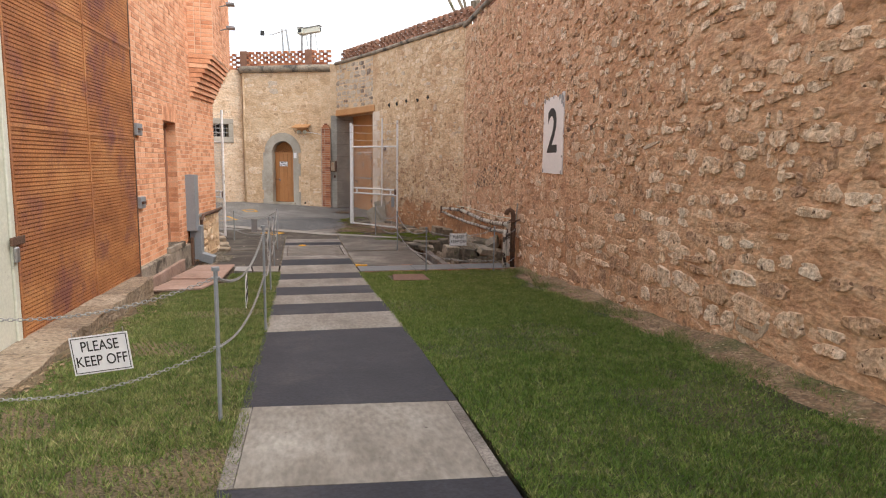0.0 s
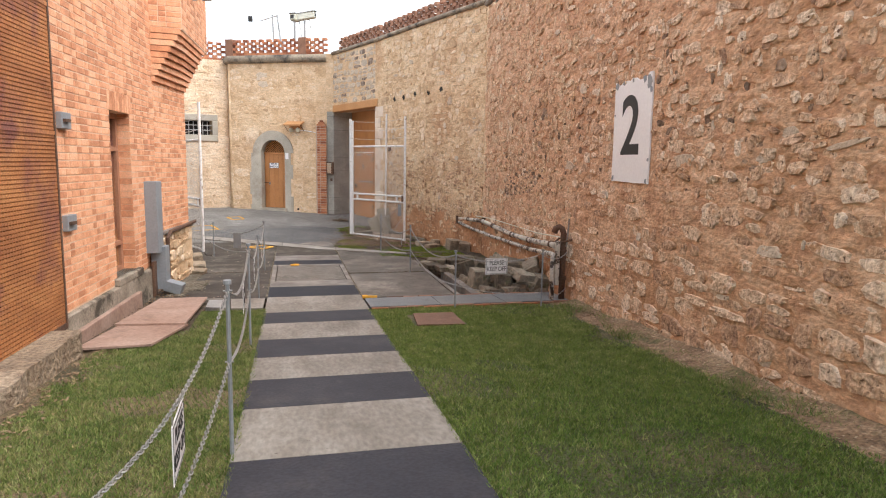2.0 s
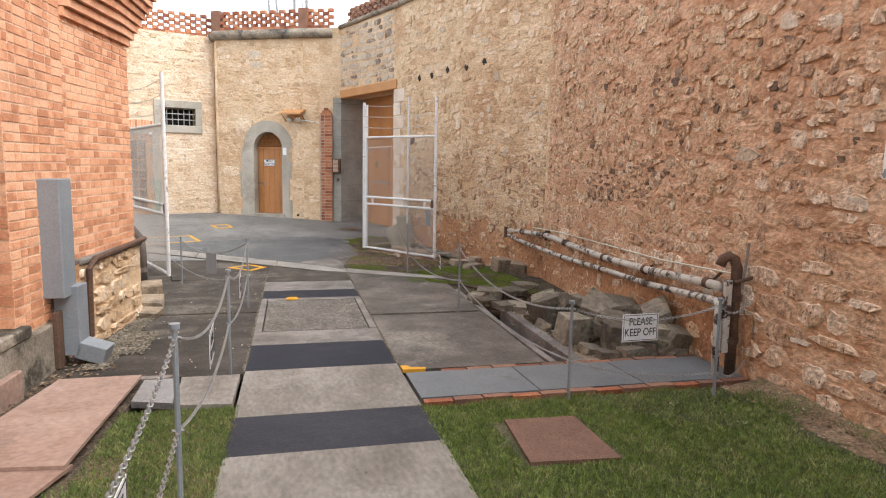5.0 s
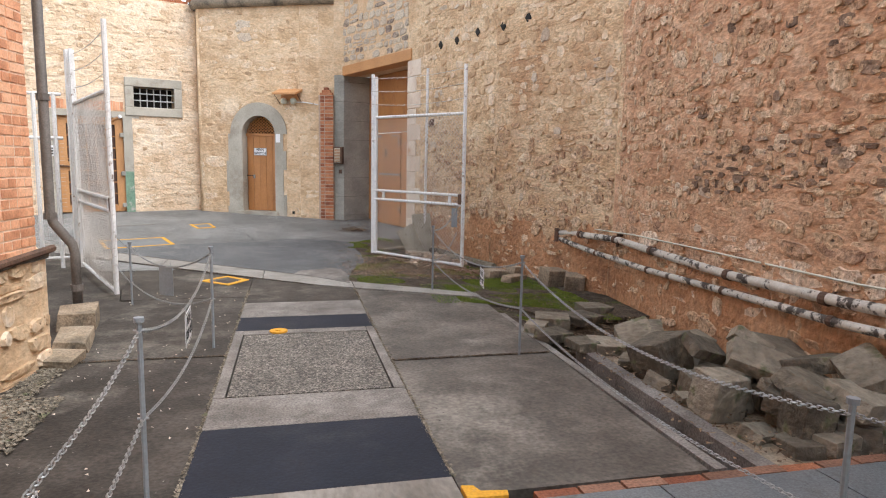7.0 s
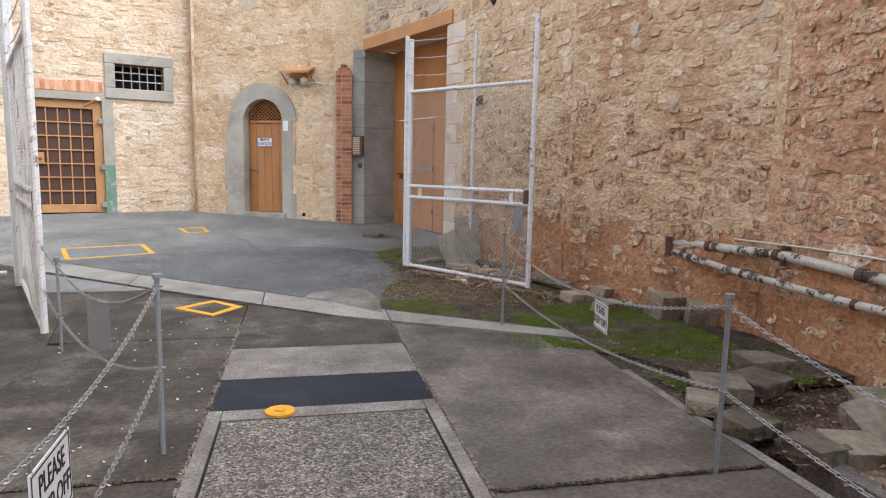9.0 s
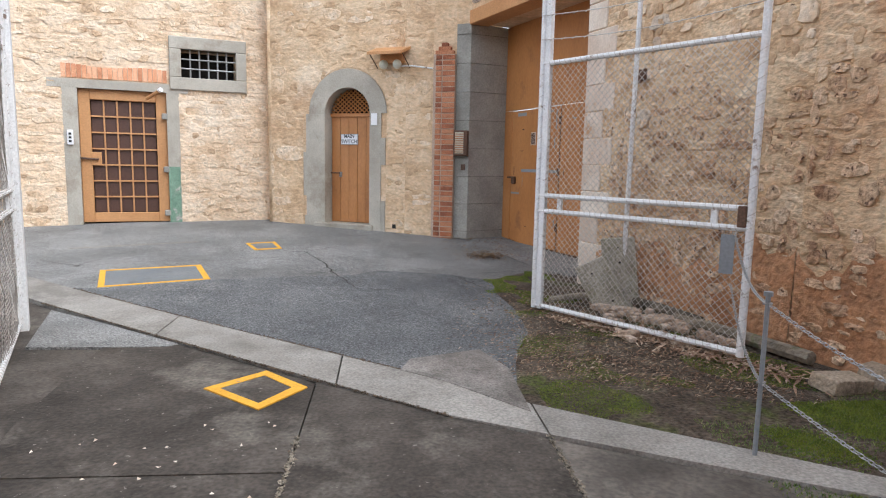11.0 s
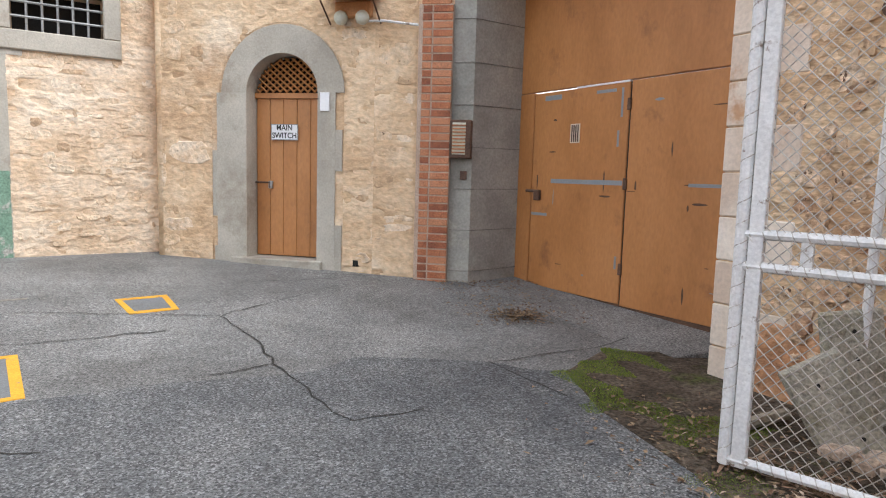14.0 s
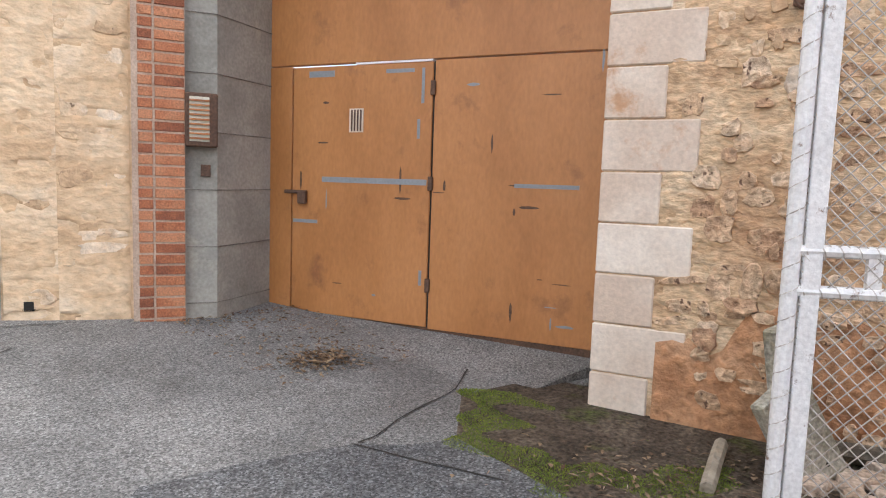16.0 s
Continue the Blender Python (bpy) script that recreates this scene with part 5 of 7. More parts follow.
for sgn in (1, -1):
    for k in range(-20, 60):
        z = 0.3 + 0.045 * k
        p0, p1 = (WIN[0] + 0.07, z), (WIN[1] - 0.07, z + sgn * 0.62)
        q0, q1 = max(0.35, min(p0[1], p1[1])), min(2.24, max(p0[1], p1[1]))
        if q1 - q0 < 0.03:
            continue
        f = lambda q: p0[0] + (p1[0] - p0[0]) * (q - p0[1]) / (p1[1] - p0[1])
        rod(bm, [B_MAIN.at(f(q0), fd - 0.03, q0), B_MAIN.at(f(q1), fd - 0.03 + 0.004 * sgn, q1)], 0.004, 3)
part("security_mesh", bm, M_RUST, win_w)
for k in range(10):
    s = WIN[0] - 0.06 + 0.088 * k
    part("brick", lbox(B_MAIN, s, s + 0.078, -0.11, 0.007, WIN[3] + 0.004, WIN[3] + 0.23), M_BRICK, win_w)
plinth = structure(new("plinth"), "stained concrete plinth of the brick building", "plinth")
part("plinth_length", lbox(B_MAIN, 0.3, 3.9, -0.1, 0.06, -0.8, 0.2, bevel=0.015), M_PLINTH, plinth)
part("window_sill", lbox(B_MAIN, WIN[0] - 0.1, WIN[1] + 0.1, -0.3, 0.07, 0.2, 0.29, bevel=0.01), M_PLINTH, plinth)
part("red_kerb", lbox(B_MAIN, 1.3, 3.4, 0.06, 0.12, -0.5, 0.02, bevel=0.01), M_PINK_BOARD, plinth)
down = base("downpipe", "grey sheet-metal downpipe box with angled shoe", "downpipe")
part("upper_box", lbox(B_MAIN, 0.36, 0.62, 0.0, 0.17, 0.42, 1.43, bevel=0.006), M_GREY_PAINT, down)
part("lower_box", lbox(B_MAIN, 0.26, 0.48, 0.02, 0.22, -0.12, 0.5, bevel=0.006), M_GREY_PAINT, down)
bm = new_box(-0.11, 0.11, 0, 0.24, 0, 0.15, bevel=0.006)
bmesh.ops.transform(bm, matrix=B_MAIN.m(0.37, 0.16, -0.14) @ pose(0, 0, 0, -18, 0, 0), verts=bm.verts)
part("shoe", fix(bm), M_GREY_PAINT, down)
sidebox = base("cover_plate", "dark metal cover leaning against the plinth", "cover")
part("plate", lbox(B_MAIN, 0.5, 0.62, 0.06, 0.1, -0.2, 0.3, bevel=0.006), M_RUST_DARK, sidebox)
for z in (1.1, 2.1):
    br_ = base("wall_bracket", "grey steel bracket holding the mesh screen", "bracket", "screen brackets")
    part("plate", lbox(B_MAIN, 3.12, 3.34, 0.0, 0.06, z - 0.08, z + 0.08, bevel=0.006), M_GREY_PAINT, br_)
    part("bolt", lbox(B_MAIN, 3.2, 3.32, 0.06, 0.09, z - 0.015, z + 0.015), M_RUST_DARK, br_)

# stone foot of the chamfered corner
part("stone_foot", prism_body([(-2.0, 12.95), (-1.88, 12.9), (-1.68, 14.46), (-2.2, 15.6)], -0.8, 0.62), M_MORTAR_B, building)
FOOT = Line((-1.68, 14.46), (-1.88, 12.9))
part("ledge", lbox(FOOT, -0.02, FOOT.length, -0.1, 0.03, 0.6, 0.66, bevel=0.015), M_CONCRETE, building)
part("bay_pipe", rod(bmesh.new(), [FOOT.at(0.0, 0.06, 0.68), FOOT.at(1.35, 0.06, 0.64), FOOT.at(1.5, 0.06, 0.56), FOOT.at(1.5, 0.05, -0.1)], 0.03, 7), M_RUST_DARK, building)
pipe2 = base("drainpipe", "brown cast-iron drainpipe with swan neck", "drainpipe")
part("tube", rod(bmesh.new(), [(-2.3, 16.5, 6.0), (-2.3, 16.5, 0.78), (-2.27, 16.5, 0.68), (-2.1, 16.5, 0.45), (-2.08, 16.5, 0.35), (-2.08, 16.5, -0.3)], 0.052, 10), M_DRAINPIPE, pipe2, smooth=True)
for x, z in ((-2.3, 2.0), (-2.3, 0.76), (-2.08, -0.02)):
    part("collar", rod(bmesh.new(), [(x, 16.5, z - 0.035), (x, 16.5, z + 0.035)], 0.066, 10), M_DRAINPIPE, pipe2)

# ---- rusty mesh screen on its stone kerb ----
SCR = Line((-2.12, 9.34), (-2.3, 5.95))
screen = base("mesh_screen", "tall rusty brown woven steel mesh screen on stone kerb", "screen")
SL, SZ0, SZ1 = SCR.length, 0.16, 5.2
# added brown sheet that paints the dark seen between the mesh bars
part("backing", lbox(SCR, 0.01, SL - 0.01, -0.03, -0.012, SZ0, SZ1), M_GAP_BROWN, screen)
V, Fc = [], []


def add_bar(s0, s1, d0, d1, z0, z1):
    k = len(V)
    V.extend(SCR.at(s, d, z) for z in (z0, z1) for s, d in ((s0, d0), (s1, d0), (s1, d1), (s0, d1)))
    Fc.extend(tuple(k + i for i in f) for f in ((3, 2, 1, 0), (4, 5, 6, 7), (0, 1, 5, 4), (1, 2, 6, 5), (2, 3, 7, 6), (3, 0, 4, 7)))


z = SZ0
while z < SZ1:
    add_bar(0, SL, -0.008, 0.004, z, z + 0.024)
    z += 0.036
s = 0.03
while s < SL:
    add_bar(s, s + 0.005, -0.011, 0.0055, SZ0, SZ1)
    s += 0.05
joined("woven_mesh", V, Fc, M_RUST, screen)
for s in (0.0, 1.62, SL - 0.03):
    part("frame_post", lbox(SCR, s, s + 0.03, -0.02, 0.014, SZ0 - 0.05, SZ1), M_RUST_DARK if s == 0 else M_RUST, screen)
for z in (SZ0 - 0.06, 1.95, 3.1):
    part("frame_rail", lbox(SCR, 0, SL, -0.02, 0.013, z, z + 0.035 if z > 1 else z + 0.06), M_RUST_DARK if z < 1 else M_RUST, screen)
panel = structure(new("cream_panel"), "cream painted steel panel with chipped rust spots", "wall")
CP = Line((-2.31, 5.93), (-2.75, -4.0))
part("sheet", lbox(CP, 0, CP.length, -0.1, 0.0, 0.16, 5.2), M_CREAM_PAINT, panel)
part("edge_trim", lbox(CP, 0, 0.07, 0.0, 0.025, 0.16, 5.2, bevel=0.006), M_CREAM_PAINT, panel)
part("hasp", lbox(CP, -0.12, 0.12, 0.025, 0.045, 0.98, 1.05, bevel=0.005), M_RUST_DARK, panel)
part("padlock", lbox(CP, 0.02, 0.09, 0.03, 0.06, 0.84, 0.97, bevel=0.01), M_GALV, panel)
M_KERB = mat("sandy_kerb_stone", [(0.2, 0.14, 0.09), (0.33, 0.25, 0.172), (0.45, 0.365, 0.27)], scale=3, fine=26, bump=1.0, depth=0.04, vary=0.5, grit=0.34, stain=(0.22, 0.165, 0.115), stain_scale=2.5, flecks=(16, 0.66, (0.09, 0.07, 0.045)))
foot = structure(new("stone_kerb"), "rough stone and mortar kerb below the screen", "kerb")
rng = random.Random(11)
y = -1.0
while y < 8.9:
    w = min(rng.uniform(0.6, 1.3), 8.98 - y)
    xo = -1.9 - 0.01 * (8.9 - y) / 3
    part("kerb_stone", prism_body([(xo - 0.4, y), (xo + rng.uniform(-0.03, 0.03), y), (xo + rng.uniform(-0.03, 0.05), y + w * 0.5), (xo + rng.uniform(-0.03, 0.03), y + w - 0.008), (xo - 0.4, y + w - 0.008)], -0.4, 0.175 + rng.uniform(-0.008, 0.008)), M_KERB, foot)
    y += w

# boards and slabs by the building
bd = base("ply_board", "faded red-brown sheet lying on the ground", "board", "ground boards")
ground_patch("sheet", [(-1.98, 9.05), (-1.32, 9.1), (-1.12, 10.05), (-1.85, 10.12)], 0.05, M_PINK_BOARD, thick=0.022, parent=bd)
bd = base("ply_board", "faded red-brown sheet lying beside concrete slabs", "board", "ground boards")
ground_patch("sheet", [(-1.88, 10.08), (-1.14, 9.98), (-1.12, 11.74), (-1.72, 11.74)], 0.074, M_PINK_BOARD, thick=0.022, parent=bd)
for pts, m_ in ((((-1.08, 11.2), (-0.78, 11.1), (-0.85, 11.74), (-1.1, 11.74)), M_GALV), (((-0.75, 11.05), (-0.36, 11.0), (-0.36, 11.76), (-0.82, 11.76)), M_CONCRETE_LIGHT), (((-1.5, 11.78), (-1.12, 11.76), (-0.9, 11.78), (-0.9, 11.85), (-1.5, 11.85)), M_CONCRETE_LIGHT)):
    gs = base("paving_slab", "loose pale slab at the lawn edge" if m_ is M_CONCRETE_LIGHT else "chequered metal drain cover at the lawn edge", "slab")
    ground_patch("slab", pts, 0.03, m_, thick=0.05, parent=gs)
pl = base("rusty_plate", "flat rusty brown steel plate on the lawn", "plate")
M_PLATE = mat("brown_rust_plate", [(0.14, 0.075, 0.05), (0.2, 0.11, 0.075)], scale=4, fine=80, bump=0.2)
ground_patch("plate", [(1.48, 10.3), (1.98, 10.27), (1.95, 9.55), (1.4, 9.6)], 0.022, M_PLATE, thick=0.025, parent=pl)

# ---- the number sign ----
S9 = (Vector((3.79, 9.27, 0)) - WALL_A.a).dot(WALL_A.u)
num = base("number_sign", "large white number board with torn edges on wall", "sign", at=face_m(WALL_A, S9, 0.018, 2.135))
rng = random.Random(5)
outline = []
for x0, y0, x1, y1, n, j in ((-0.45, -0.575, 0.45, -0.575, 8, 0.006), (0.45, -0.575, 0.45, 0.575, 10, 0.008), (0.45, 0.575, -0.45, 0.575, 12, 0.035), (-0.45, 0.575, -0.45, -0.575, 10, 0.008)):
    for k in range(n):
        f = k / n
        outline.append((x0 + (x1 - x0) * f + rng.uniform(-j, j) * 0.5, y0 + (y1 - y0) * f + rng.uniform(-j, j)))
nb = part("board", prism_body(outline, -0.014, 0.004), M_SIGN_WHITE, num)
text_mesh("numeral", "2", 0.92, M_BLACK, pose(-0.02, 0.03, 0.0055), nb, 1.04, bold=0.016)
rng = random.Random(58)
for cx, cy, r in ((-0.4, 0.53, 0.05), (-0.22, 0.555, 0.035), (0.0, 0.56, 0.03), (0.27, 0.55, 0.05), (0.38, 0.5, 0.075), (0.43, 0.42, 0.04), (0.43, -0.32, 0.028), (-0.42, -0.53, 0.04), (0.4, -0.55, 0.035), (-0.43, 0.2, 0.02)):
    chip_pts = [(max(-0.452, min(0.452, cx + r * rng.uniform(0.5, 1.2) * math.cos(a))), max(-0.575, min(0.58, cy + r * rng.uniform(0.5, 1.2) * math.sin(a)))) for a in [j * 0.7 for j in range(9)]]
    part("enamel_chip", prism_body(chip_pts, 0.0045, 0.006), M_GREY_PAINT, nb, "bare grey metal where enamel is lost")


# ---- white steel gates ----
def gate_leaf(ln, label, zb, zt, ztop, hinge_end, seed):
    """An open gate leaf: hinge post and end post, rails, chain mesh, barbed strands above."""
    g = base("mesh_gate", label, "gate", "yard gates")
    L = ln.length
    for s, r, top in ((0.0, 0.03, ztop), (L, 0.03, ztop)):
        part("post", rod(bmesh.new(), [ln.at(s, 0, zb), ln.at(s, 0, top)], r, 10), M_WHITE_STEEL, g)
    hs = 0.0 if hinge_end == 0 else L
    sg = 1 if hinge_end == 0 else -1
    part("hinge_plate", lbox(ln, min(hs + sg * 0.035, hs + sg * 0.1), max(hs + sg * 0.035, hs + sg * 0.1), -0.03, 0.02, zb, ztop - 0.05, bevel=0.004), M_WHITE_STEEL, g)
    for z in (zb + 0.03, zb + 0.97, zb + 1.12, zt):
        part("rail", rod(bmesh.new(), [ln.at(0, 0, z), ln.at(L, 0, z)], 0.024, 8), M_WHITE_STEEL, g)
    for s in (0.28, L - 0.28):
        part("spacer", lbox(ln, s - 0.025, s + 0.025, -0.012, 0.012, zb + 0.97, zb + 1.12), M_WHITE_STEEL, g)
    es = L - 0.05 if hinge_end == 0 else 0.05
    part("latch", lbox(ln, es - 0.03, es + 0.04, -0.03, 0.035, zb + 0.98, zb + 1.14, bevel=0.008), M_RUST_DARK, g, "rusty slide latch")
    p = 0.062
    rg = random.Random(seed)
    bm = bmesh.new()
    zlo, zhi = zb + 0.04, zt - 0.02
    for sgn in (1, -1):
        k = -int((zhi - zlo) / p) - 2
        while k * p < L + (zhi - zlo):
            sx = k * p
            t0, t1 = max(0.0, -sx if sgn > 0 else sx - L + 0.03), min(zhi - zlo, (L - 0.03 - sx) if sgn > 0 else sx)
            k += 1
            if t1 - t0 < 0.05:
                continue
            n = max(2, int((t1 - t0) / 0.3))
            pts = []
            for i in range(n + 1):
                t = t0 + (t1 - t0) * i / n
                bulge = 0.03 * math.sin(2.5 * (sx + sgn * t) + 3 * t) + rg.uniform(-0.006, 0.006)
                pts.append(ln.at(sx + sgn * t, bulge * 0.5 + 0.003 * sgn, zlo + t))
            rod(bm, pts, 0.0026, 5)
    part("chain_link_mesh", bm, M_WIRE, g, "galvanised chain-link mesh", smooth=True)
    # the mesh is wound round the rails and the end post
    for z in (zb + 0.03, zb + 0.97, zb + 1.12, zt):
        turns = int(L / 0.062)
        part("tie_wire", rod(bmesh.new(), [ln.at(0.04 + (L - 0.08) * i / (6 * turns), 0.026 * math.cos(math.pi * i / 3), z + 0.026 * math.sin(math.pi * i / 3)) for i in range(6 * turns + 1)], 0.003, 3), M_WIRE, g)
    turns = int((zt - zb) / 0.1)
    for s in (0.0, L):
        part("tie_wire", rod(bmesh.new(), [ln.at(s + 0.032 * math.cos(math.pi * i / 3), 0.032 * math.sin(math.pi * i / 3), zb + 0.06 + (zt - zb - 0.1) * i / (6 * turns)) for i in range(6 * turns + 1)], 0.003, 3), M_WIRE, g)
    for k in range(3):
        z = zt + (ztop - zt) * (k + 1) / 3.3
        pts = [ln.at(L * i / 8, 0.03, z - 0.05 * math.sin(math.pi * i / 8)) for i in range(9)]
        bm = rod(bmesh.new(), pts, 0.004, 4)
        for i in range(1, 16):
            q = ln.at(L * i / 16, 0.03, z - 0.05 * math.sin(math.pi * i / 16))
            rod(bm, [(q[0] - 0.02, q[1], q[2] - 0.015), (q[0] + 0.02, q[1] + 0.01, q[2] + 0.015)], 0.003, 3)
        part("barbed_wire", bm, M_WIRE, g)
    return g


LEAF_R = Line((2.79, 18.52), (1.6, 20.24))
gate_leaf(LEAF_R, "open white steel gate with chain-link mesh beside gateway", -0.22, 2.15, 2.88, 1, 1)
LEAF_L = Line((-2.88, 19.45), (-1.83, 17.08))
gate_leaf(LEAF_L, "open white steel gate with barbed wire by drainpipe", -0.22, 2.15, 2.93, 0, 2)
gp = base("gate_post", "thick white gate post with worn paint", "post")
part("shaft", lbox(LEAF_L, -0.22, -0.08, -0.06, 0.06, -0.3, 2.93, bevel=0.006), M_WHITE_STEEL, gp)
fence = base("wire_fence", "white tubular fence panel with wire mesh", "fence")
FP = Line((-5.2, 18.9), (-3.05, 19.5))
for s in (0.0, FP.length - 0.1, FP.length - 0.35):
    part("post", rod(bmesh.new(), [FP.at(s, 0, -0.3), FP.at(s, 0, 2.3)], 0.03, 8), M_WHITE_STEEL, fence)
for z in (-0.12, 1.65, 2.28):
    part("rail", rod(bmesh.new(), [FP.at(0, 0, z), FP.at(FP.length, 0, z)], 0.025, 8), M_WHITE_STEEL, fence)
bm = bmesh.new()
for k in range(34):
    s = FP.length * k / 34
    rod(bm, [FP.at(s, 0.0, -0.1), FP.at(s, 0.0, 1.63)], 0.0022, 3)
for k in range(28):
    z = -0.1 + 0.062 * k
    rod(bm, [FP.at(0, 0.003, z), FP.at(FP.length, 0.003, z)], 0.0022, 3)
part("wire_mesh", bm, M_WIRE, fence)
bp_ = base("fence_post", "thin white steel post standing behind the gate", "post")
part("shaft", rod(bmesh.new(), [(2.58, 20.45, -0.3), (2.6, 20.43, 3.06)], 0.026, 8), M_WHITE_STEEL, bp_)


# ---- posts, chains and keep-off signs ----
def torus_link(L=0.031, W=0.0165, r=0.0027):
    """One chain link: an oval ring in the xy plane."""
    bm = bmesh.new()
    n, k = 10, 4
    rings = []
    for i in range(n):
        a = 2 * math.pi * i / n
        c = Vector(((L / 2 - W / 2) * (1 if math.cos(a) > 0 else -1) + W / 2 * math.cos(a), W / 2 * math.sin(a), 0))
        o = Vector((math.cos(a), math.sin(a), 0))
        rings.append([c + r * (math.cos(2 * math.pi * j / k) * o + math.sin(2 * math.pi * j / k) * Vector((0, 0, 1))) for j in range(k)])
    bm.free()
    verts = [tuple(v) for q in rings for v in q]
    faces = [(i * k + j, ((i + 1) % n) * k + j, ((i + 1) % n) * k + (j + 1) % k, i * k + (j + 1) % k) for i in range(n) for j in range(k)]
    return np.array(verts), faces


LINK_V, LINK_F = torus_link()


def chain(p, q, sag, label="galvanised steel link chain hung between posts"):
    """A hanging chain from p to q."""
    p, q = Vector(p), Vector(q)
    N = max(6, int((q - p).length / 0.0248))
    V, Fc = [], []
    pts = [p.lerp(q, i / N) - Vector((0, 0, sag * 4 * (i / N) * (1 - i / N))) for i in range(N + 1)]
    for i in range(N):
        a, b = pts[i], pts[i + 1]
        d = (b - a).normalized()
        side = d.cross(Vector((0, 0, 1))).normalized()
        up = side.cross(d)
        if i % 2:
            side, up = up, -side
        mm = np.array([d, side, up])
        k = len(V)
        V += [tuple(v) for v in (LINK_V @ mm + np.array((a + b) / 2))]
        Fc += [tuple(k + j for j in f) for f in LINK_F]
    me = bpy.data.meshes.new("chain")
    me.from_pydata(V, [], Fc)
    me.materials.append(M_GALV)
    return tagged(new("chain", me), label, "chain", "barrier chains")


def post(x, y, h=0.92, lean=0.0):
    b = base("barrier_post", "slim grey steel barrier post with flat cap", "post", "barrier posts", at=pose(x, y, gz(y), 0, lean, 0))
    sh_ = part("shaft", new_rod([(0, 0, -0.08), (0, 0, h - 0.02)], 0.012, 8), M_GREY_PAINT, b)
    part("cap", new_rod([(0, 0, h - 0.022), (0, 0, h - 0.016), (0, 0, h)], 0.022, 10), M_GREY_PAINT, b)
    for z in (h - 0.06, h - 0.46):
        part("ring", new_rod([(-0.024, 0, z), (0.024, 0, z)], 0.006, 6), M_GALV, sh_)
    return (x, y, gz(y) + h - 0.06), (x, y, gz(y) + h - 0.46)


def keep_off(x, y, z, turn, blank=False, w=0.31, h=0.215):
    """A sign hung from a chain. turn: the way that it faces, degrees from -y towards +x."""
    b = base("keep_off_sign", "white enamel keep-off sign with black letters on chain" if not blank else "plain grey back of a small chain-hung sign", "sign", "keep-off signs", at=pose(x, y, z, 90, 0, turn))
    pl_ = part("plate", new_box(-w / 2, w / 2, -h / 2, h / 2, -0.002, 0.002), M_SIGN_WHITE if not blank else M_GREY_PAINT, b)
    if not blank:
        bm = bmesh.new()
        for e in ((-w / 2 + 0.008, w / 2 - 0.008, h / 2 - 0.012, h / 2 - 0.008), (-w / 2 + 0.008, w / 2 - 0.008, -h / 2 + 0.008, -h / 2 + 0.012), (-w / 2 + 0.008, -w / 2 + 0.012, -h / 2 + 0.012, h / 2 - 0.012), (w / 2 - 0.012, w / 2 - 0.008, -h / 2 + 0.012, h / 2 - 0.012)):
            box(bm, *e, 0.002, 0.0035)
        part("border", bm, M_BLACK, pl_)
        text_mesh("lettering", "PLEASE\nKEEP OFF", 0.27 * w, M_BLACK, pose(0, 0.004, 0.0035), pl_, 0.78, bold=0.0002)
    for sx in (-w / 2 + 0.02, w / 2 - 0.02):
        part("hook", new_rod([(sx, h / 2 - 0.012, 0), (sx, h / 2 + 0.03, 0)], 0.003, 4), M_GALV, b)
    return b


LEFT = [(-0.46, 3.74, 0.9), (-0.326, 6.2, 1.01), (-0.395, 9.05, 1.02), (-0.445, 11.85, 0.91), (-0.475, 14.69, 0.9), (-1.57, 16.66, 0.72)]
tips = [post(x, y, h) for x, y, h in LEFT]
for a, b in zip(tips, tips[1:]):
    for i, sag in ((0, 0.17), (1, 0.13)):
        chain(a[i], b[i], sag)
for i, sag in ((0, 0.13), (1, 0.15)):
    chain(tips[0][i], (-2.05, 3.9, gz(3.9) + 0.68 - 0.45 * i), sag)
chain(tips[5][0], (-1.83, 17.1, 0.5), 0.03)
chain(tips[5][1], (-1.83, 17.1, 0.15), 0.03)


def hang(i, f, turn, **k):
    a, b = Vector(tips[i][0]), Vector(tips[i + 1][0])
    p = a.lerp(b, f) - Vector((0, 0, 0.17 * 4 * f * (1 - f)))
    return keep_off(p.x, p.y, p.z - 0.14, turn, **k)


tilted = keep_off(-1.08, 3.78, 0.63, -6)
tilted.matrix_world = tilted.matrix_world @ pose(0, 0, 0, 0, 0, 7)
for i, f in ((0, 0.5), (1, 0.62), (2, 0.5), (3, 0.5)):
    hang(i, f, 92)
hang(4, 0.5, -28, blank=True, w=0.16, h=0.3)

rp = [post(2.11, 10.66, 0.77), post(3.27, 10.52, 0.78), post(2.12, 14.02, 0.87), post(1.98, 16.95, 0.86)]
chain(rp[0][0], rp[1][0], 0.1)
chain(rp[0][1], (3.27, 10.5, 0.05), 0.06)
chain(rp[1][0], (3.72, 10.75, 0.55), 0.08)
chain((3.27, 10.5, 0.05), (3.72, 10.75, 0.05), 0.08)
for i, sag in ((0, 0.2), (1, 0.12)):
    chain(rp[0][i], rp[2][i], sag)
    chain(rp[2][i], rp[3][i], sag)
    chain(rp[3][i], (2.72, 18.6, 0.72 - 0.4 * i), 0.1)
keep_off(2.66, 10.62, 0.4, 3)
keep_off(2.19, 15.43, 0.185, -98, w=0.28, h=0.19)
keep_off(2.68, 18.62, 0.55, -40, blank=True, w=0.1, h=0.3)

# ---- pipes along the wall ----
pp = base("wall_pipe", "flaking white steam pipe slung along the stone wall", "pipe", "wall pipes")
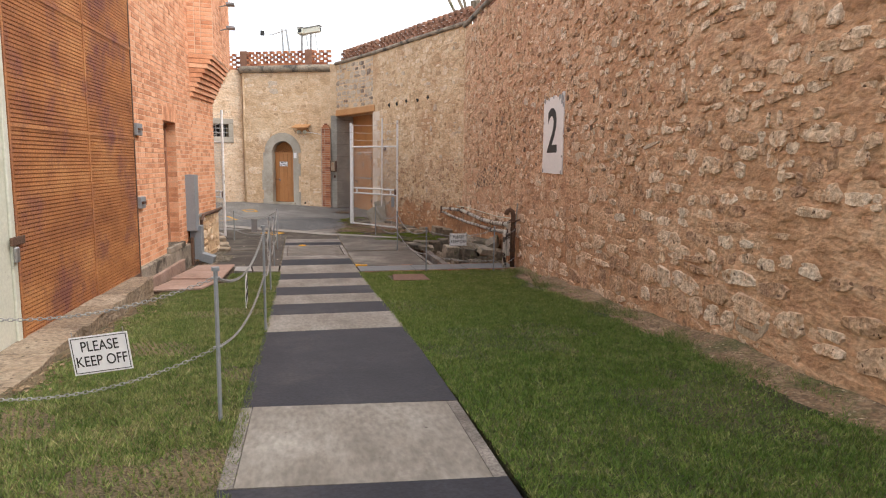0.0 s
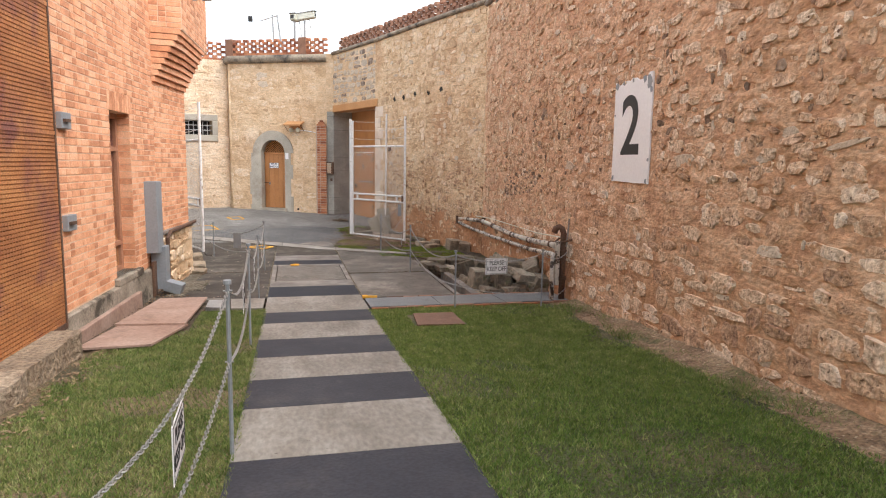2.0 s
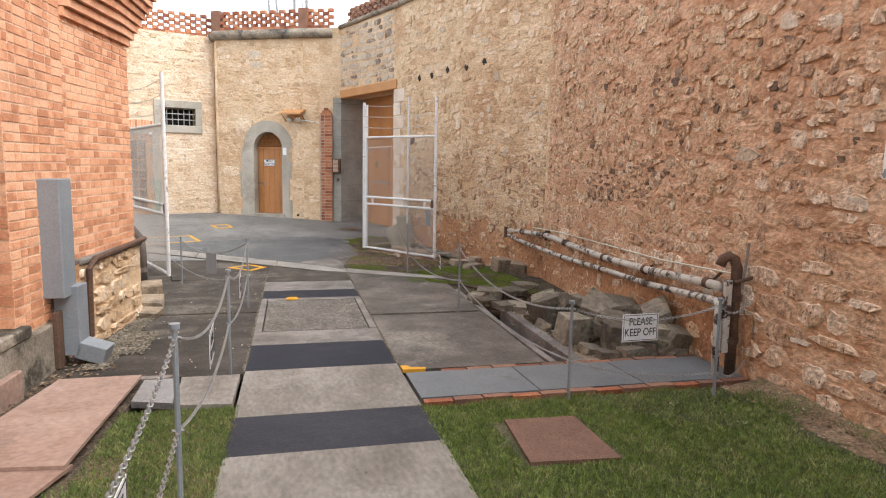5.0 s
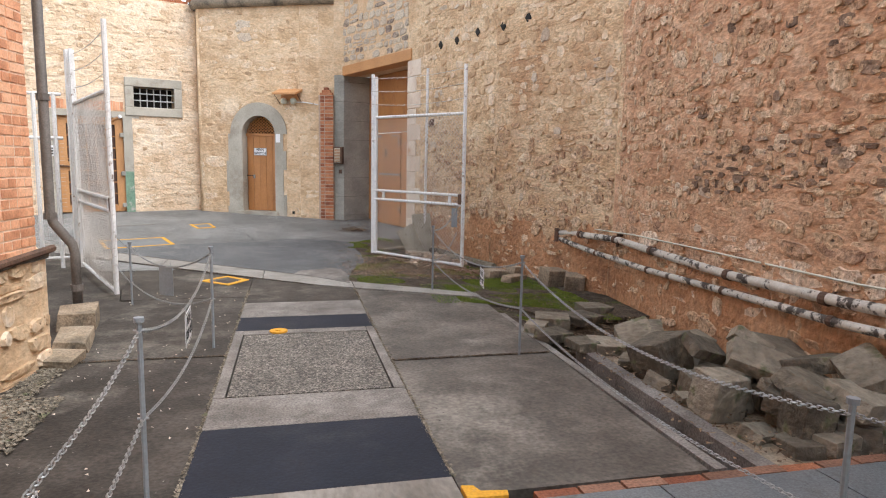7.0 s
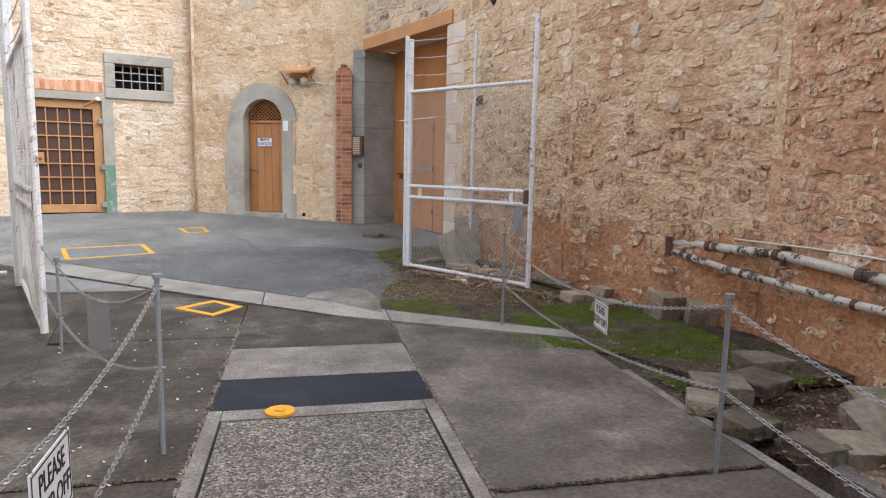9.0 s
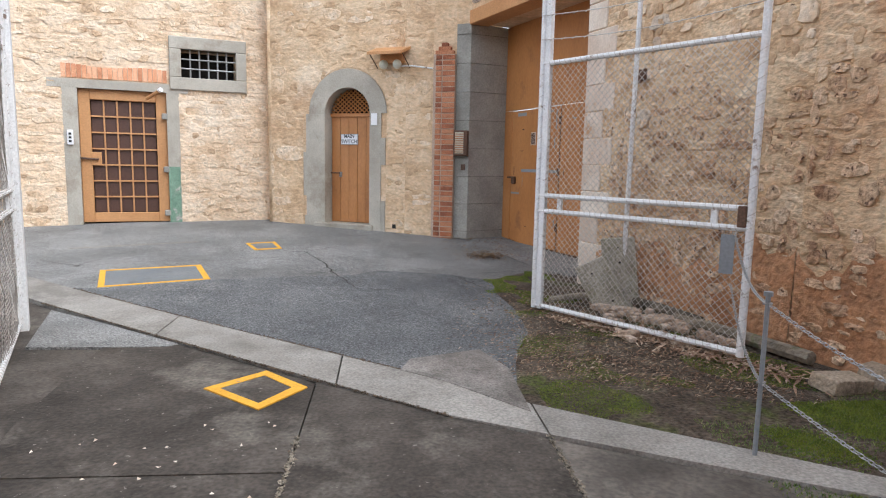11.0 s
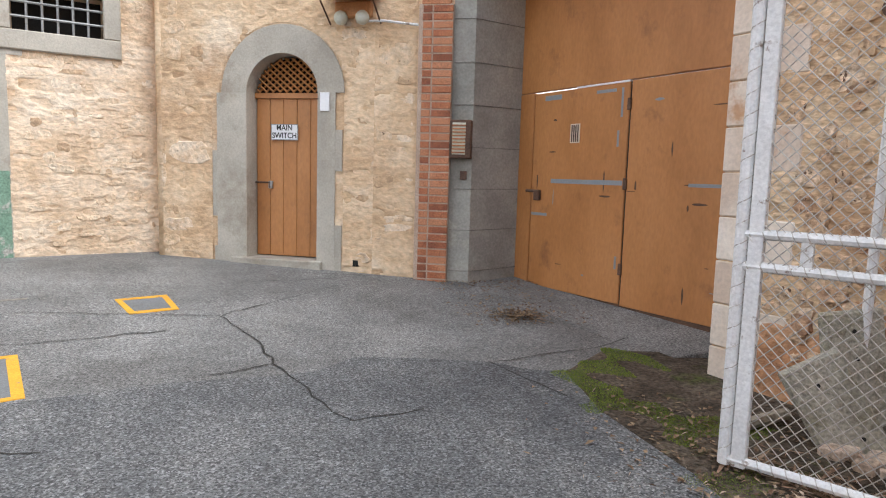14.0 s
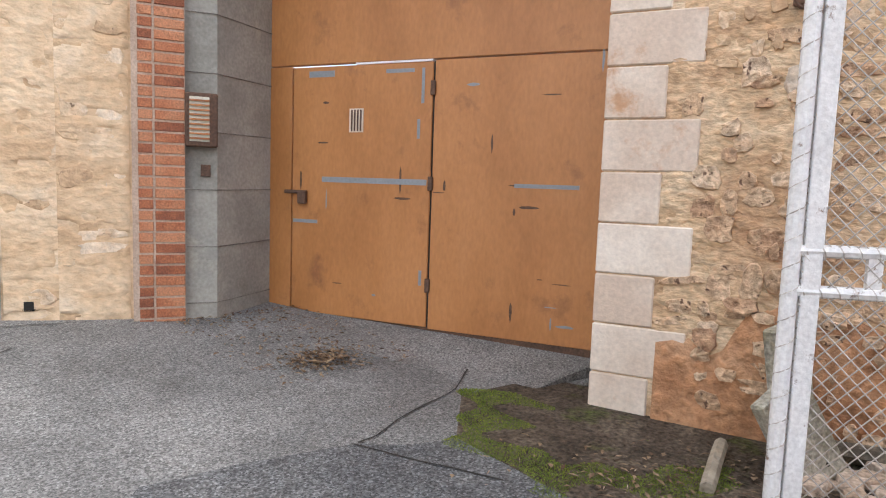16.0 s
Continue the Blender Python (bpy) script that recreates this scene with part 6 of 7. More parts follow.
part("tube", rod(bmesh.new(), [(3.87, 17.28, 0.46), (3.98, 16.98, 0.47), (4.08, 16.0, 0.505), (4.06, 15.2, 0.48), (3.995, 13.82, 0.455), (3.84, 12.4, 0.515), (3.7, 11.2, 0.6), (3.66, 11.06, 0.6)], 0.041, 12), M_PIPE, pp, smooth=True)
part("elbow", rod(bmesh.new(), [(3.86, 17.3, 0.52), (3.86, 17.3, 0.33)], 0.055, 10), M_RUST_DARK, pp, "dark rusted iron elbow")
for y_, x_ in ((16.98, 3.98), (16.0, 4.08)):
    part("bracket", rod(bmesh.new(), [(x_ + 0.12, y_, 0.56), (x_, y_, 0.57), (x_, y_, 0.42)], 0.022, 6), M_RUST_DARK, pp)
for y, x, z in ((16.85, 3.99, 0.477), (16.05, 4.075, 0.503), (15.2, 4.06, 0.48), (13.82, 3.995, 0.455), (12.6, 3.862, 0.5), (11.3, 3.712, 0.595)):
    part("collar", rod(bmesh.new(), [(x, y - 0.03, z), (x, y + 0.03, z)], 0.05, 12), M_RUST_DARK, pp)
    part("hanger", rod(bmesh.new(), [(x + 0.02, y, z), (x + 0.14, y, z + 0.1)], 0.014, 6), M_RUST_DARK, pp)
pp = base("wall_pipe", "thinner peeling pipe below the steam pipe", "pipe", "wall pipes")
part("tube", rod(bmesh.new(), [(3.87, 17.26, 0.37), (3.94, 16.5, 0.31), (4.03, 15.2, 0.265), (3.98, 13.85, 0.305), (3.82, 12.4, 0.37), (3.66, 11.15, 0.475), (3.63, 11.03, 0.48), (3.61, 10.99, 0.43), (3.61, 10.98, -0.25)], 0.033, 12), M_PIPE, pp, smooth=True)
for y, x, z in ((16.3, 3.955, 0.3), (15.2, 4.03, 0.265), (13.85, 3.98, 0.305), (12.5, 3.83, 0.365)):
    part("collar", rod(bmesh.new(), [(x, y - 0.022, z), (x, y + 0.022, z)], 0.04, 10), M_RUST_DARK, pp)
vp = base("standpipe", "dark rusty standpipe with hooked top at the wall", "pipe")
part("riser", rod(bmesh.new(), [(3.77, 11.0, -0.25), (3.77, 11.0, 0.78), (3.755, 11.02, 0.85), (3.72, 11.04, 0.875), (3.675, 11.06, 0.85), (3.655, 11.07, 0.79)], 0.045, 10), M_RUST_DARK, vp, smooth=True)
part("cover_board", fix(new_box(3.645, 3.705, 10.95, 11.0, 0.05, 0.68, bevel=0.006)), M_PIPE, vp, "pale timber cover board")
part("tap_stem", rod(bmesh.new(), [(3.8, 10.96, 0.6), (3.82, 10.94, 1.0)], 0.013, 6), M_GALV, vp)
part("tap_arm", rod(bmesh.new(), [(3.72, 10.95, 0.66), (3.92, 10.92, 0.72)], 0.016, 6), M_RUST_DARK, vp)
for z in (0.15, 0.52):
    part("collar", rod(bmesh.new(), [(3.77, 11.0, z - 0.03), (3.77, 11.0, z + 0.03)], 0.056, 10), M_RUST_DARK, vp)
cable = base("wall_cable", "thin pale cable slung above the pipes", "cable")
part("wire", rod(bmesh.new(), [(4.08, 16.9, 0.56), (4.12, 15.7, 0.6), (4.04, 14.3, 0.62), (3.92, 12.4, 0.64), (3.78, 11.05, 0.72)], 0.009, 5), M_CREAM_PAINT, cable)


ring_ = base("wall_ring", "rusty iron ring bolted to the cream stone wall", "ring")
rs = 1.93
ring_plate = part("plate", lbox(WALL_B2, rs - 0.06, rs + 0.06, 0.01, 0.045, 2.07, 2.19, bevel=0.01), M_RUST_DARK, ring_)
part("ring", rod(bmesh.new(), [WALL_B2.at(rs + 0.05 * math.sin(a), 0.06, 2.1 - 0.05 * math.cos(a)) for a in [k * math.pi / 6 for k in range(13)]], 0.011, 6), M_RUST_DARK, ring_plate)

# ---- rocks, debris ----
M_COBBLE = mat("brown_cobble", [(0.34, 0.25, 0.18), (0.48, 0.37, 0.28), (0.58, 0.48, 0.39)], scale=5, fine=40, bump=0.6, vary=0.6, depth=0.01)
def rock(x, y, z, sx, sy, sz, seed, turn=0, tilt=0, name="rock", label="rough grey-brown broken building stone in a heap", material=None):
    rg = random.Random(seed)
    bm = bmesh.new()
    for cx, cy, cz in [(a, b, c) for a in (-1, 1) for b in (-1, 1) for c in (-1, 1)]:
        p = Vector((cx * rg.uniform(0.78, 1.0), cy * rg.uniform(0.78, 1.0), cz * rg.uniform(0.78, 1.0)))
        cuts = [p]
        if name == "cobble" or rg.random() < 0.42:
            # a broken corner
            k = rg.uniform(0.5, 0.75) if name == "cobble" else rg.uniform(0.1, 0.4)
            cuts = [p - Vector((cx * k, 0, 0)), p - Vector((0, cy * k * rg.uniform(0.4, 1.2), 0)), p - Vector((0, 0, cz * k * rg.uniform(0.3, 1.0)))]
        for q in cuts:
            bm.verts.new((q.x * sx / 2, q.y * sy / 2, q.z * sz / 2))
    r = bmesh.ops.convex_hull(bm, input=bm.verts)
    bmesh.ops.delete(bm, geom=[g for g in r["geom_interior"] if isinstance(g, bmesh.types.BMVert)], context="VERTS")
    bmesh.ops.bevel(bm, geom=bm.edges[:], offset=min(sx, sy, sz) * 0.022, segments=1, affect="EDGES")
    ob = obj(name, fix(bm), material or M_RUBBLE_ROCK)
    ob.matrix_world = pose(x, y, z, tilt, tilt * 0.6, turn)
    return tagged(ob, label, "rock", "rock heap")


rng = random.Random(21)
HEAP = [(3.05, 13.3, 0.5, 0.42, 0.38, 20), (2.98, 12.5, 0.38, 0.3, 0.36, 10), (3.22, 12.0, 0.28, 0.3, 0.36, -5), (3.42, 12.35, 0.5, 0.3, 0.2, 35), (3.65, 12.6, 0.55, 0.35, 0.22, 15), (3.5, 13.5, 0.26, 0.24, 0.34, 30),
        (3.62, 11.95, 0.45, 0.36, 0.26, -25), (3.3, 11.85, 0.3, 0.22, 0.14, 10), (3.5, 11.9, 0.3, 0.3, 0.18, 50), (3.62, 13.1, 0.5, 0.3, 0.14, -15), (3.35, 14.2, 0.7, 0.42, 0.16, 75), (3.7, 14.6, 0.55, 0.4, 0.13, 60),
        (3.12, 12.9, 0.3, 0.26, 0.2, 0), (3.75, 12.2, 0.34, 0.3, 0.3, 20), (3.0, 14.1, 0.42, 0.3, 0.14, 5), (3.84, 13.2, 0.3, 0.26, 0.26, 0), (3.25, 12.65, 0.36, 0.28, 0.26, 40), (3.48, 12.7, 0.36, 0.3, 0.34, 12), (3.78, 11.85, 0.3, 0.28, 0.34, 5)]
for i, (x, y, sx, sy, sz, tr) in enumerate(HEAP):
    rock(x, y, gz(y) - 0.06 + sz * 0.5, sx * 0.86, sy * 0.86, sz * 0.92, 100 + i, tr, rng.uniform(-20, 20))
for i in range(58):
    x, y = rng.uniform(2.95, 3.85), rng.uniform(11.8, 13.8)
    s = rng.uniform(0.1, 0.23)
    rock(x, y, gz(y) - 0.09 + s * 0.3 + rng.choice((0, 0, 0.12, 0.2)) * (1 if x > 3.2 and y < 12.8 else 0), s * rng.uniform(1, 1.9), s, s * rng.uniform(0.5, 0.9), 300 + i, rng.uniform(0, 180), rng.uniform(-20, 20))
for i, (x, y, z, sx, sy, sz, tr, tl) in enumerate(((3.45, 12.2, 0.1, 0.6, 0.36, 0.14, 30, 18), (3.65, 12.45, 0.16, 0.5, 0.34, 0.12, -20, -14), (3.58, 11.95, 0.1, 0.46, 0.32, 0.14, 12, 12), (3.3, 12.35, 0.06, 0.4, 0.12, 0.07, 25, 20), (3.78, 12.85, 0.12, 0.5, 0.3, 0.12, 10, 22), (3.5, 12.9, 0.2, 0.46, 0.3, 0.1, 60, 34), (3.3, 12.55, 0.18, 0.44, 0.26, 0.1, -35, 28), (3.72, 12.1, 0.22, 0.4, 0.3, 0.12, 70, -30), (3.2, 13.0, 0.14, 0.36, 0.2, 0.1, 15, 30))):
    rock(x, y, z - 0.08, sx, sy, sz, 140 + i, tr, tl, label="flat slab of broken stone on top of the heap")
for i, (x, y, sx, sy, sz, tr) in enumerate(((2.62, 14.45, 0.34, 0.24, 0.1, 20), (2.58, 14.8, 0.3, 0.22, 0.1, 60), (2.75, 14.1, 0.26, 0.24, 0.1, 10), (2.85, 15.0, 0.4, 0.3, 0.12, -20), (3.2, 15.1, 0.45, 0.32, 0.1, 30), (3.55, 15.5, 0.4, 0.3, 0.1, 5))):
    rock(x, y, gz(y) + sz * 0.38, sx, sy, sz, 160 + i, tr, 4, label="low flat stone half sunk in damp soil")
for i, (x, y, sx, sy, sz, tr) in enumerate(((3.72, 17.1, 0.36, 0.24, 0.28, 12), (3.9, 16.8, 0.28, 0.24, 0.24, -20), (3.3, 17.5, 0.5, 0.2, 0.1, 40), (3.15, 17.9, 0.36, 0.2, 0.12, 10), (3.5, 18.0, 0.3, 0.2, 0.16, 30))):
    rock(x, y, gz(y) + sz * 0.42, sx, sy, sz, 180 + i, tr, 5, label="pale stone block at the wall foot", material=M_LEDGE)
rng = random.Random(8)
for i in range(46):
    x = rng.uniform(2.15, 3.1)
    y = rng.uniform(18.9, 20.3) - (x - 2.2) * 0.3
    s = rng.uniform(0.05, 0.1)
    rock(x, y, gz(y) + s * 0.3, s * 1.3, s, s * 0.7, 200 + i, rng.uniform(0, 180), 0, name="cobble", label="rounded cobble on soil behind the gate", material=M_COBBLE)


M_SLAB = mat("lichened_concrete", [(0.26, 0.24, 0.19), (0.38, 0.355, 0.29), (0.46, 0.43, 0.36)], scale=4, fine=50, bump=0.6, depth=0.02, stain=(0.24, 0.22, 0.14), stain_scale=3)


def leaning_slab(x, y, z, m_rot, w, h, t, holes, label):
    b = base("concrete_slab", label, "slab", at=Matrix.Translation((x, y, z)) @ m_rot)
    part("slab_body", new_box(-w / 2, w / 2, -t / 2, t / 2, 0, h, bevel=0.012), M_SLAB, b)
    for hx, hz in holes:
        # near-black disc stands in for the shade in the hole
        part("bolt_hole", new_rod([(hx, -t / 2 - 0.003, hz), (hx, -t / 2 + 0.02, hz)], 0.012, 8), M_PAINTED_DARK, b)


leaning_slab(2.42, 20.24, -0.27, pose(0, 0, 0, -10, -29, -20), 0.32, 0.56, 0.07, ((-0.02, 0.43), (0.05, 0.1)), "pale grey concrete slab leaning askew on another one")
leaning_slab(2.58, 20.4, -0.27, pose(0, 0, 0, -6, -6, -10), 0.34, 0.74, 0.07, ((-0.01, 0.63), (0.0, 0.48)), "upright weathered concrete slab against the stone wall")
for i, (a, b_, r) in enumerate((((1.85, 20.57, -0.22), (2.36, 20.7, -0.19), 0.035), ((2.68, 20.45, -0.2), (2.98, 19.5, -0.2), 0.055), ((2.86, 19.75, -0.22), (3.28, 18.4, -0.2), 0.055))):
    pk = base("timber_post", "old grey timber post lying on the soil", "timber")
    part("log", rod(bmesh.new(), [a, tuple((Vector(a) + Vector(b_)) / 2 + Vector((0, 0, 0.01))), b_], r, 7), M_RUBBLE_ROCK, pk)


rg_ = random.Random(404)
for i in range(34):
    q = rg_.random()
    x, y = 2.36 + 0.62 * q + rg_.uniform(-0.13, 0.13), 20.2 - 0.95 * q + rg_.uniform(-0.16, 0.16)
    s = rg_.uniform(0.06, 0.12)
    rock(x, y, gz(y) + s * 0.24, s * rg_.uniform(1, 1.5), s, s * 0.62, 500 + i, rg_.uniform(0, 180), rg_.uniform(-8, 8), name="cobble", label="small rounded brown cobble lying behind the gate", material=M_COBBLE)


M_BARK = mat("dry_bark", [(0.16, 0.085, 0.05), (0.34, 0.22, 0.14), (0.5, 0.4, 0.3)], scale=6, fine=40, vary=0.8, bump=0.2)


def litter(name, owner_label, n, pts_fn, seed, size=(0.01, 0.032), material=M_LITTER, wide=(0.006, 0.014)):
    """Scattered dead leaves and bark."""
    rg = random.Random(seed)
    V, Fc = [], []
    for _ in range(n):
        x, y, h = pts_fn(rg)
        l_, w = rg.uniform(*size), rg.uniform(*wide)
        a, t = rg.uniform(0, math.pi), rg.uniform(-0.35, 0.35)
        c, s = math.cos(a), math.sin(a)
        z = gz(y) + h
        k = len(V)
        V += [(x - c * l_, y - s * l_, z + 0.004 - t * l_), (x - s * w, y + c * w, z + 0.012), (x + c * l_, y + s * l_, z + 0.004 + abs(t) * l_), (x + s * w, y - c * w, z + 0.008)]
        Fc.append((k, k + 3, k + 2, k + 1))
    me = bpy.data.meshes.new(name)
    me.from_pydata(V, [], Fc)
    me.materials.append(material)
    tagged(new(name, me), owner_label, "litter", kind="stuff")


def blob(cx, cy, rx, ry, h=0.01):
    return lambda rg: (rg.gauss(cx, rx), rg.gauss(cy, ry), h + rg.uniform(0, 0.006))


def span(x0, x1, y0, y1, h=0.01):
    return lambda rg: (rg.uniform(x0, x1), rg.uniform(y0, y1), h)


litter("leaf_litter", "small heap of dry brown leaves on asphalt", 420, lambda rg: (rg.gauss(1.55, 0.13), rg.gauss(23.05, 0.1), abs(rg.gauss(0, 0.03))), 1)
litter("leaf_litter", "dry bark and leaves on damp soil", 700, lambda rg: (lambda q, w: (1.35 + 1.3 * q + w, 20.9 - 2.2 * q + w * 0.6 + rg.gauss(0, 0.25), 0.014))(rg.random(), rg.gauss(0.1, 0.25)), 2)
litter("bark_strips", "long curled strips of dry bark by the gate", 240, lambda rg: (lambda q: (1.75 + 1.3 * q + rg.gauss(0, 0.1), 20.3 - 2.3 * q + rg.gauss(0, 0.18), 0.016))(rg.random()), 21, size=(0.05, 0.13), material=M_BARK)
litter("leaf_litter", "brown leaves blown to the gate foot", 500, lambda rg: (rg.uniform(1.0, 2.6), 24.3 - (rg.uniform(0, 1) ** 2) * 1.6, 0.008), 3, size=(0.01, 0.03))
litter("leaf_litter", "dead leaves in the bed by the building", 900, lambda rg: (rg.gauss(-1.75, 0.14), rg.uniform(9.0, 13.6), 0.006), 4)
litter("leaf_litter", "leaves around the rock heap", 700, span(2.55, 3.9, 11.8, 16.5, 0.005), 5)
litter("leaf_litter", "dry leaves along the kerb", 500, lambda rg: (-1.86 + abs(rg.gauss(0, 0.14)), rg.uniform(4.5, 9.2), 0.01), 6)
litter("leaf_litter", "sparse pale specks on the damp concrete", 110, span(-1.7, -0.4, 12.0, 17.5, 0.004), 7, size=(0.004, 0.011), material=M_QUOIN)

litter("dry_grass", "dry grass and crumbs along the wall foot", 2600, lambda rg: (lambda y: (3.28 + 0.0285 * (y + 4) + abs(rg.gauss(0, 0.12)) * (1 if rg.random() < 0.75 else -1), y, 0.012))(rg.uniform(2.5, 10.7)), 9, size=(0.006, 0.026))
litter("leaf_litter", "leaves and grit between the rocks", 1300, lambda rg: (rg.uniform(2.8, 3.9), rg.uniform(11.75, 15.2), -0.05 + abs(rg.gauss(0, 0.02))), 10)
litter("gravel", "fine grey gravel and grit by the building foot", 2400, lambda rg: (-1.72 + 0.13 * (rg.random() + rg.random()) - 0.05 * rg.random(), rg.uniform(12.2, 14.3), 0.006), 11, size=(0.006, 0.018), material=M_RUBBLE_ROCK)

litter("joint_grit", "grit and moss crumbs in the slab joints", 2600, lambda rg: (rg.choice((-0.337, 0.997)) + rg.gauss(0, 0.009), rg.uniform(11.9, 17.3), 0.004), 12, size=(0.004, 0.012), material=M_RUBBLE_ROCK)
litter("joint_grit", "dark grit along the open cross joints", 900, lambda rg: (lambda k: (rg.uniform(-1.7, -0.35), 14.407 + rg.gauss(0, 0.008), 0.002) if k < 0.4 else (rg.uniform(1.0, 2.4), 14.028 + rg.gauss(0, 0.008), 0.002))(rg.random()), 13, size=(0.004, 0.01), material=M_SOIL)
litter("joint_grit", "earth crumbs along the drain strip edge", 1600, lambda rg: (lambda x: (x, 17.92 - 0.79 * x + rg.choice((-0.01, 0.63)) + rg.gauss(0, 0.012), 0.012))(rg.uniform(-3.2, 0.5)), 14, size=(0.004, 0.014), material=M_SOIL)
litter("gravel", "loose grey gravel in a broken slab corner", 1500, lambda rg: (rg.uniform(-1.75, -1.3), rg.uniform(12.65, 13.55), 0.008), 15, size=(0.008, 0.022), material=M_RUBBLE_ROCK)
litter("leaf_litter", "pale twigs and bark shreds on damp soil", 4200, lambda rg: (lambda q: (1.1 + 1.6 * q + rg.gauss(0, 0.22), 18.3 - 0.7 * q + abs(rg.gauss(0, 1.0)), 0.008))(rg.random()), 16, size=(0.008, 0.03), material=M_BARK, wide=(0.0012, 0.003))
litter("leaf_litter", "dry leaves and bark under the gate", 900, lambda rg: (lambda q: (1.75 + 1.2 * q + rg.gauss(0, 0.08), 19.95 - 1.75 * q + rg.gauss(0, 0.1), 0.014))(rg.random()), 17, size=(0.015, 0.045), material=M_BARK)
for x, y, sx, sy, sz, tr in ((-1.86, 15.75, 0.36, 0.5, 0.2, 12), (-1.66, 14.95, 0.3, 0.55, 0.13, 8), (-1.62, 14.42, 0.34, 0.36, 0.09, -6)):
    rock(x, y, gz(y) + sz * 0.4, sx, sy, sz, int(900 + 10 * y), tr, 2, name="foot_stone", label="low grey-brown foundation stone beside the brick building", material=M_LEDGE)

# ---- painted covers and marks ----
def yellow_frame(pts, w, h, plate, label, sides=(0, 1, 2, 3)):
    b = base("drain_cover", label, "cover")
    c = Vector((sum(p[0] for p in pts) / 4, sum(p[1] for p in pts) / 4))
    inner = [tuple(Vector(p) + (c - Vector(p)).normalized() * w * 1.4) for p in pts]
    ground_patch("plate", inner, h + 0.002, plate, thick=0.02, parent=b)
    for i in sides:
        j = (i + 1) % 4
        ground_patch("yellow_line", [pts[i], pts[j], inner[j], inner[i]], h + 0.006, M_YELLOW, thick=0.02, parent=b)


yellow_frame([(-3.36, 22.1), (-2.26, 22.45), (-1.93, 21.65), (-3.01, 21.2)], 0.06, 0.0, M_SLATE_PAINT, "grey steel trench cover outlined in yellow paint")
yellow_frame([(-1.98, 23.8), (-1.57, 23.93), (-1.39, 23.48), (-1.76, 23.36)], 0.055, 0.0, M_SLATE_PAINT, "small square cover outlined in yellow paint")
yellow_frame([(-1.03, 18.06), (-0.7, 18.4), (-0.38, 18.06), (-0.62, 17.69)], 0.07, 0.003, M_CONCRETE_DAMP, "diamond drain cover outlined in yellow paint")
cap_ = base("valve_cap", "round yellow painted valve cap in the path", "cover", at=pose(0.07, 15.12, gz(15.12) + 0.014))
part("disc", new_rod([(0, 0, 0), (0, 0, 0.014)], 0.085, 20), M_YELLOW, cap_)
part("centre_bolt", new_rod([(0, 0, 0.014), (0, 0, 0.024)], 0.03, 8), M_YELLOW, cap_)
ym = base("yellow_mark", "yellow painted edge of a path corner", "paint mark")
ground_patch("mark", [(1.0, 11.63), (1.2, 11.62), (1.21, 11.67), (1.08, 11.69), (1.06, 11.75), (1.0, 11.76)], 0.03, M_YELLOW, thick=0.03, parent=ym)
wlm = base("white_line", "faded white line on the asphalt", "paint mark")
ground_patch("line", [(-4.3, 23.35), (-2.7, 23.85), (-2.7, 23.89), (-4.3, 23.39)], 0.005, M_CONCRETE_LIGHT, thick=0.01, parent=wlm)

rng = random.Random(31)


def crack(pts, w=0.012):
    """A dark crack with a wandering line."""
    V = []
    for (xa, ya), (xb, yb) in zip(pts, pts[1:]):
        n = max(2, int(math.hypot(xb - xa, yb - ya) / 0.12))
        V += [(xa + (xb - xa) * i / n + rng.uniform(-0.02, 0.02), ya + (yb - ya) * i / n + rng.uniform(-0.02, 0.02)) for i in range(n)]
    V.append(pts[-1])
    bm = bmesh.new()
    prev = None
    for i, (x, y) in enumerate(V):
        q = V[min(i + 1, len(V) - 1)]
        p = V[max(i - 1, 0)]
        d = Vector((q[0] - p[0], q[1] - p[1], 0)).normalized()
        o = Vector((-d.y, d.x, 0)) * w * rng.uniform(0.25, 0.7)
        a, b = (bm.verts.new((x + k * o.x, y + k * o.y, gz(y) + 0.0085)) for k in (1, -1))
        if prev:
            bm.faces.new((prev[0], prev[1], b, a))
        prev = (a, b)
    return structure(obj("asphalt_crack", bm, M_CRACK), "dark wandering crack in asphalt", "crack")


M_CRACK = mat("crack_fill", [(0.016, 0.015, 0.014), (0.04, 0.037, 0.032)], scale=5, fine=80, bump=0.4)
for pts in (((-1.02, 23.27), (-0.68, 22.56), (-0.56, 22.08), (-0.445, 21.83), (-0.28, 21.33), (-0.13, 21.05), (0.3, 21.17)), ((-0.56, 22.08), (-0.97, 21.9)), ((-1.02, 23.27), (0.01, 24.18)), ((-1.02, 23.27), (-2.6, 23.45), (-3.6, 23.0)),
            ((-3.75, 22.3), (-3.0, 22.62), (-2.33, 22.66), (-1.4, 22.9)), ((-3.73, 22.3), (-3.6, 22.7)), ((0.95, 21.94), (1.965, 22.19), (2.45, 22.5)), ((0.95, 21.94), (1.23, 21.24)), ((-3.3, kerb_line(-3.3, 0.64)), (-2.0, kerb_line(-2.0, 0.64)), (-0.4, kerb_line(-0.4, 0.64)), (0.5, kerb_line(0.5, 0.64)), (0.95, kerb_line(0.95, 0.5))), ((-4.4, 22.7), (-3.7, 22.3)),
            ((-1.2, 24.3), (0.1, 24.5)), ((-3.4, 20.3), (-2.4, 21.0), (-1.6, 20.9)), ((-0.9, 24.9), (0.6, 24.55))):
    crack(pts)

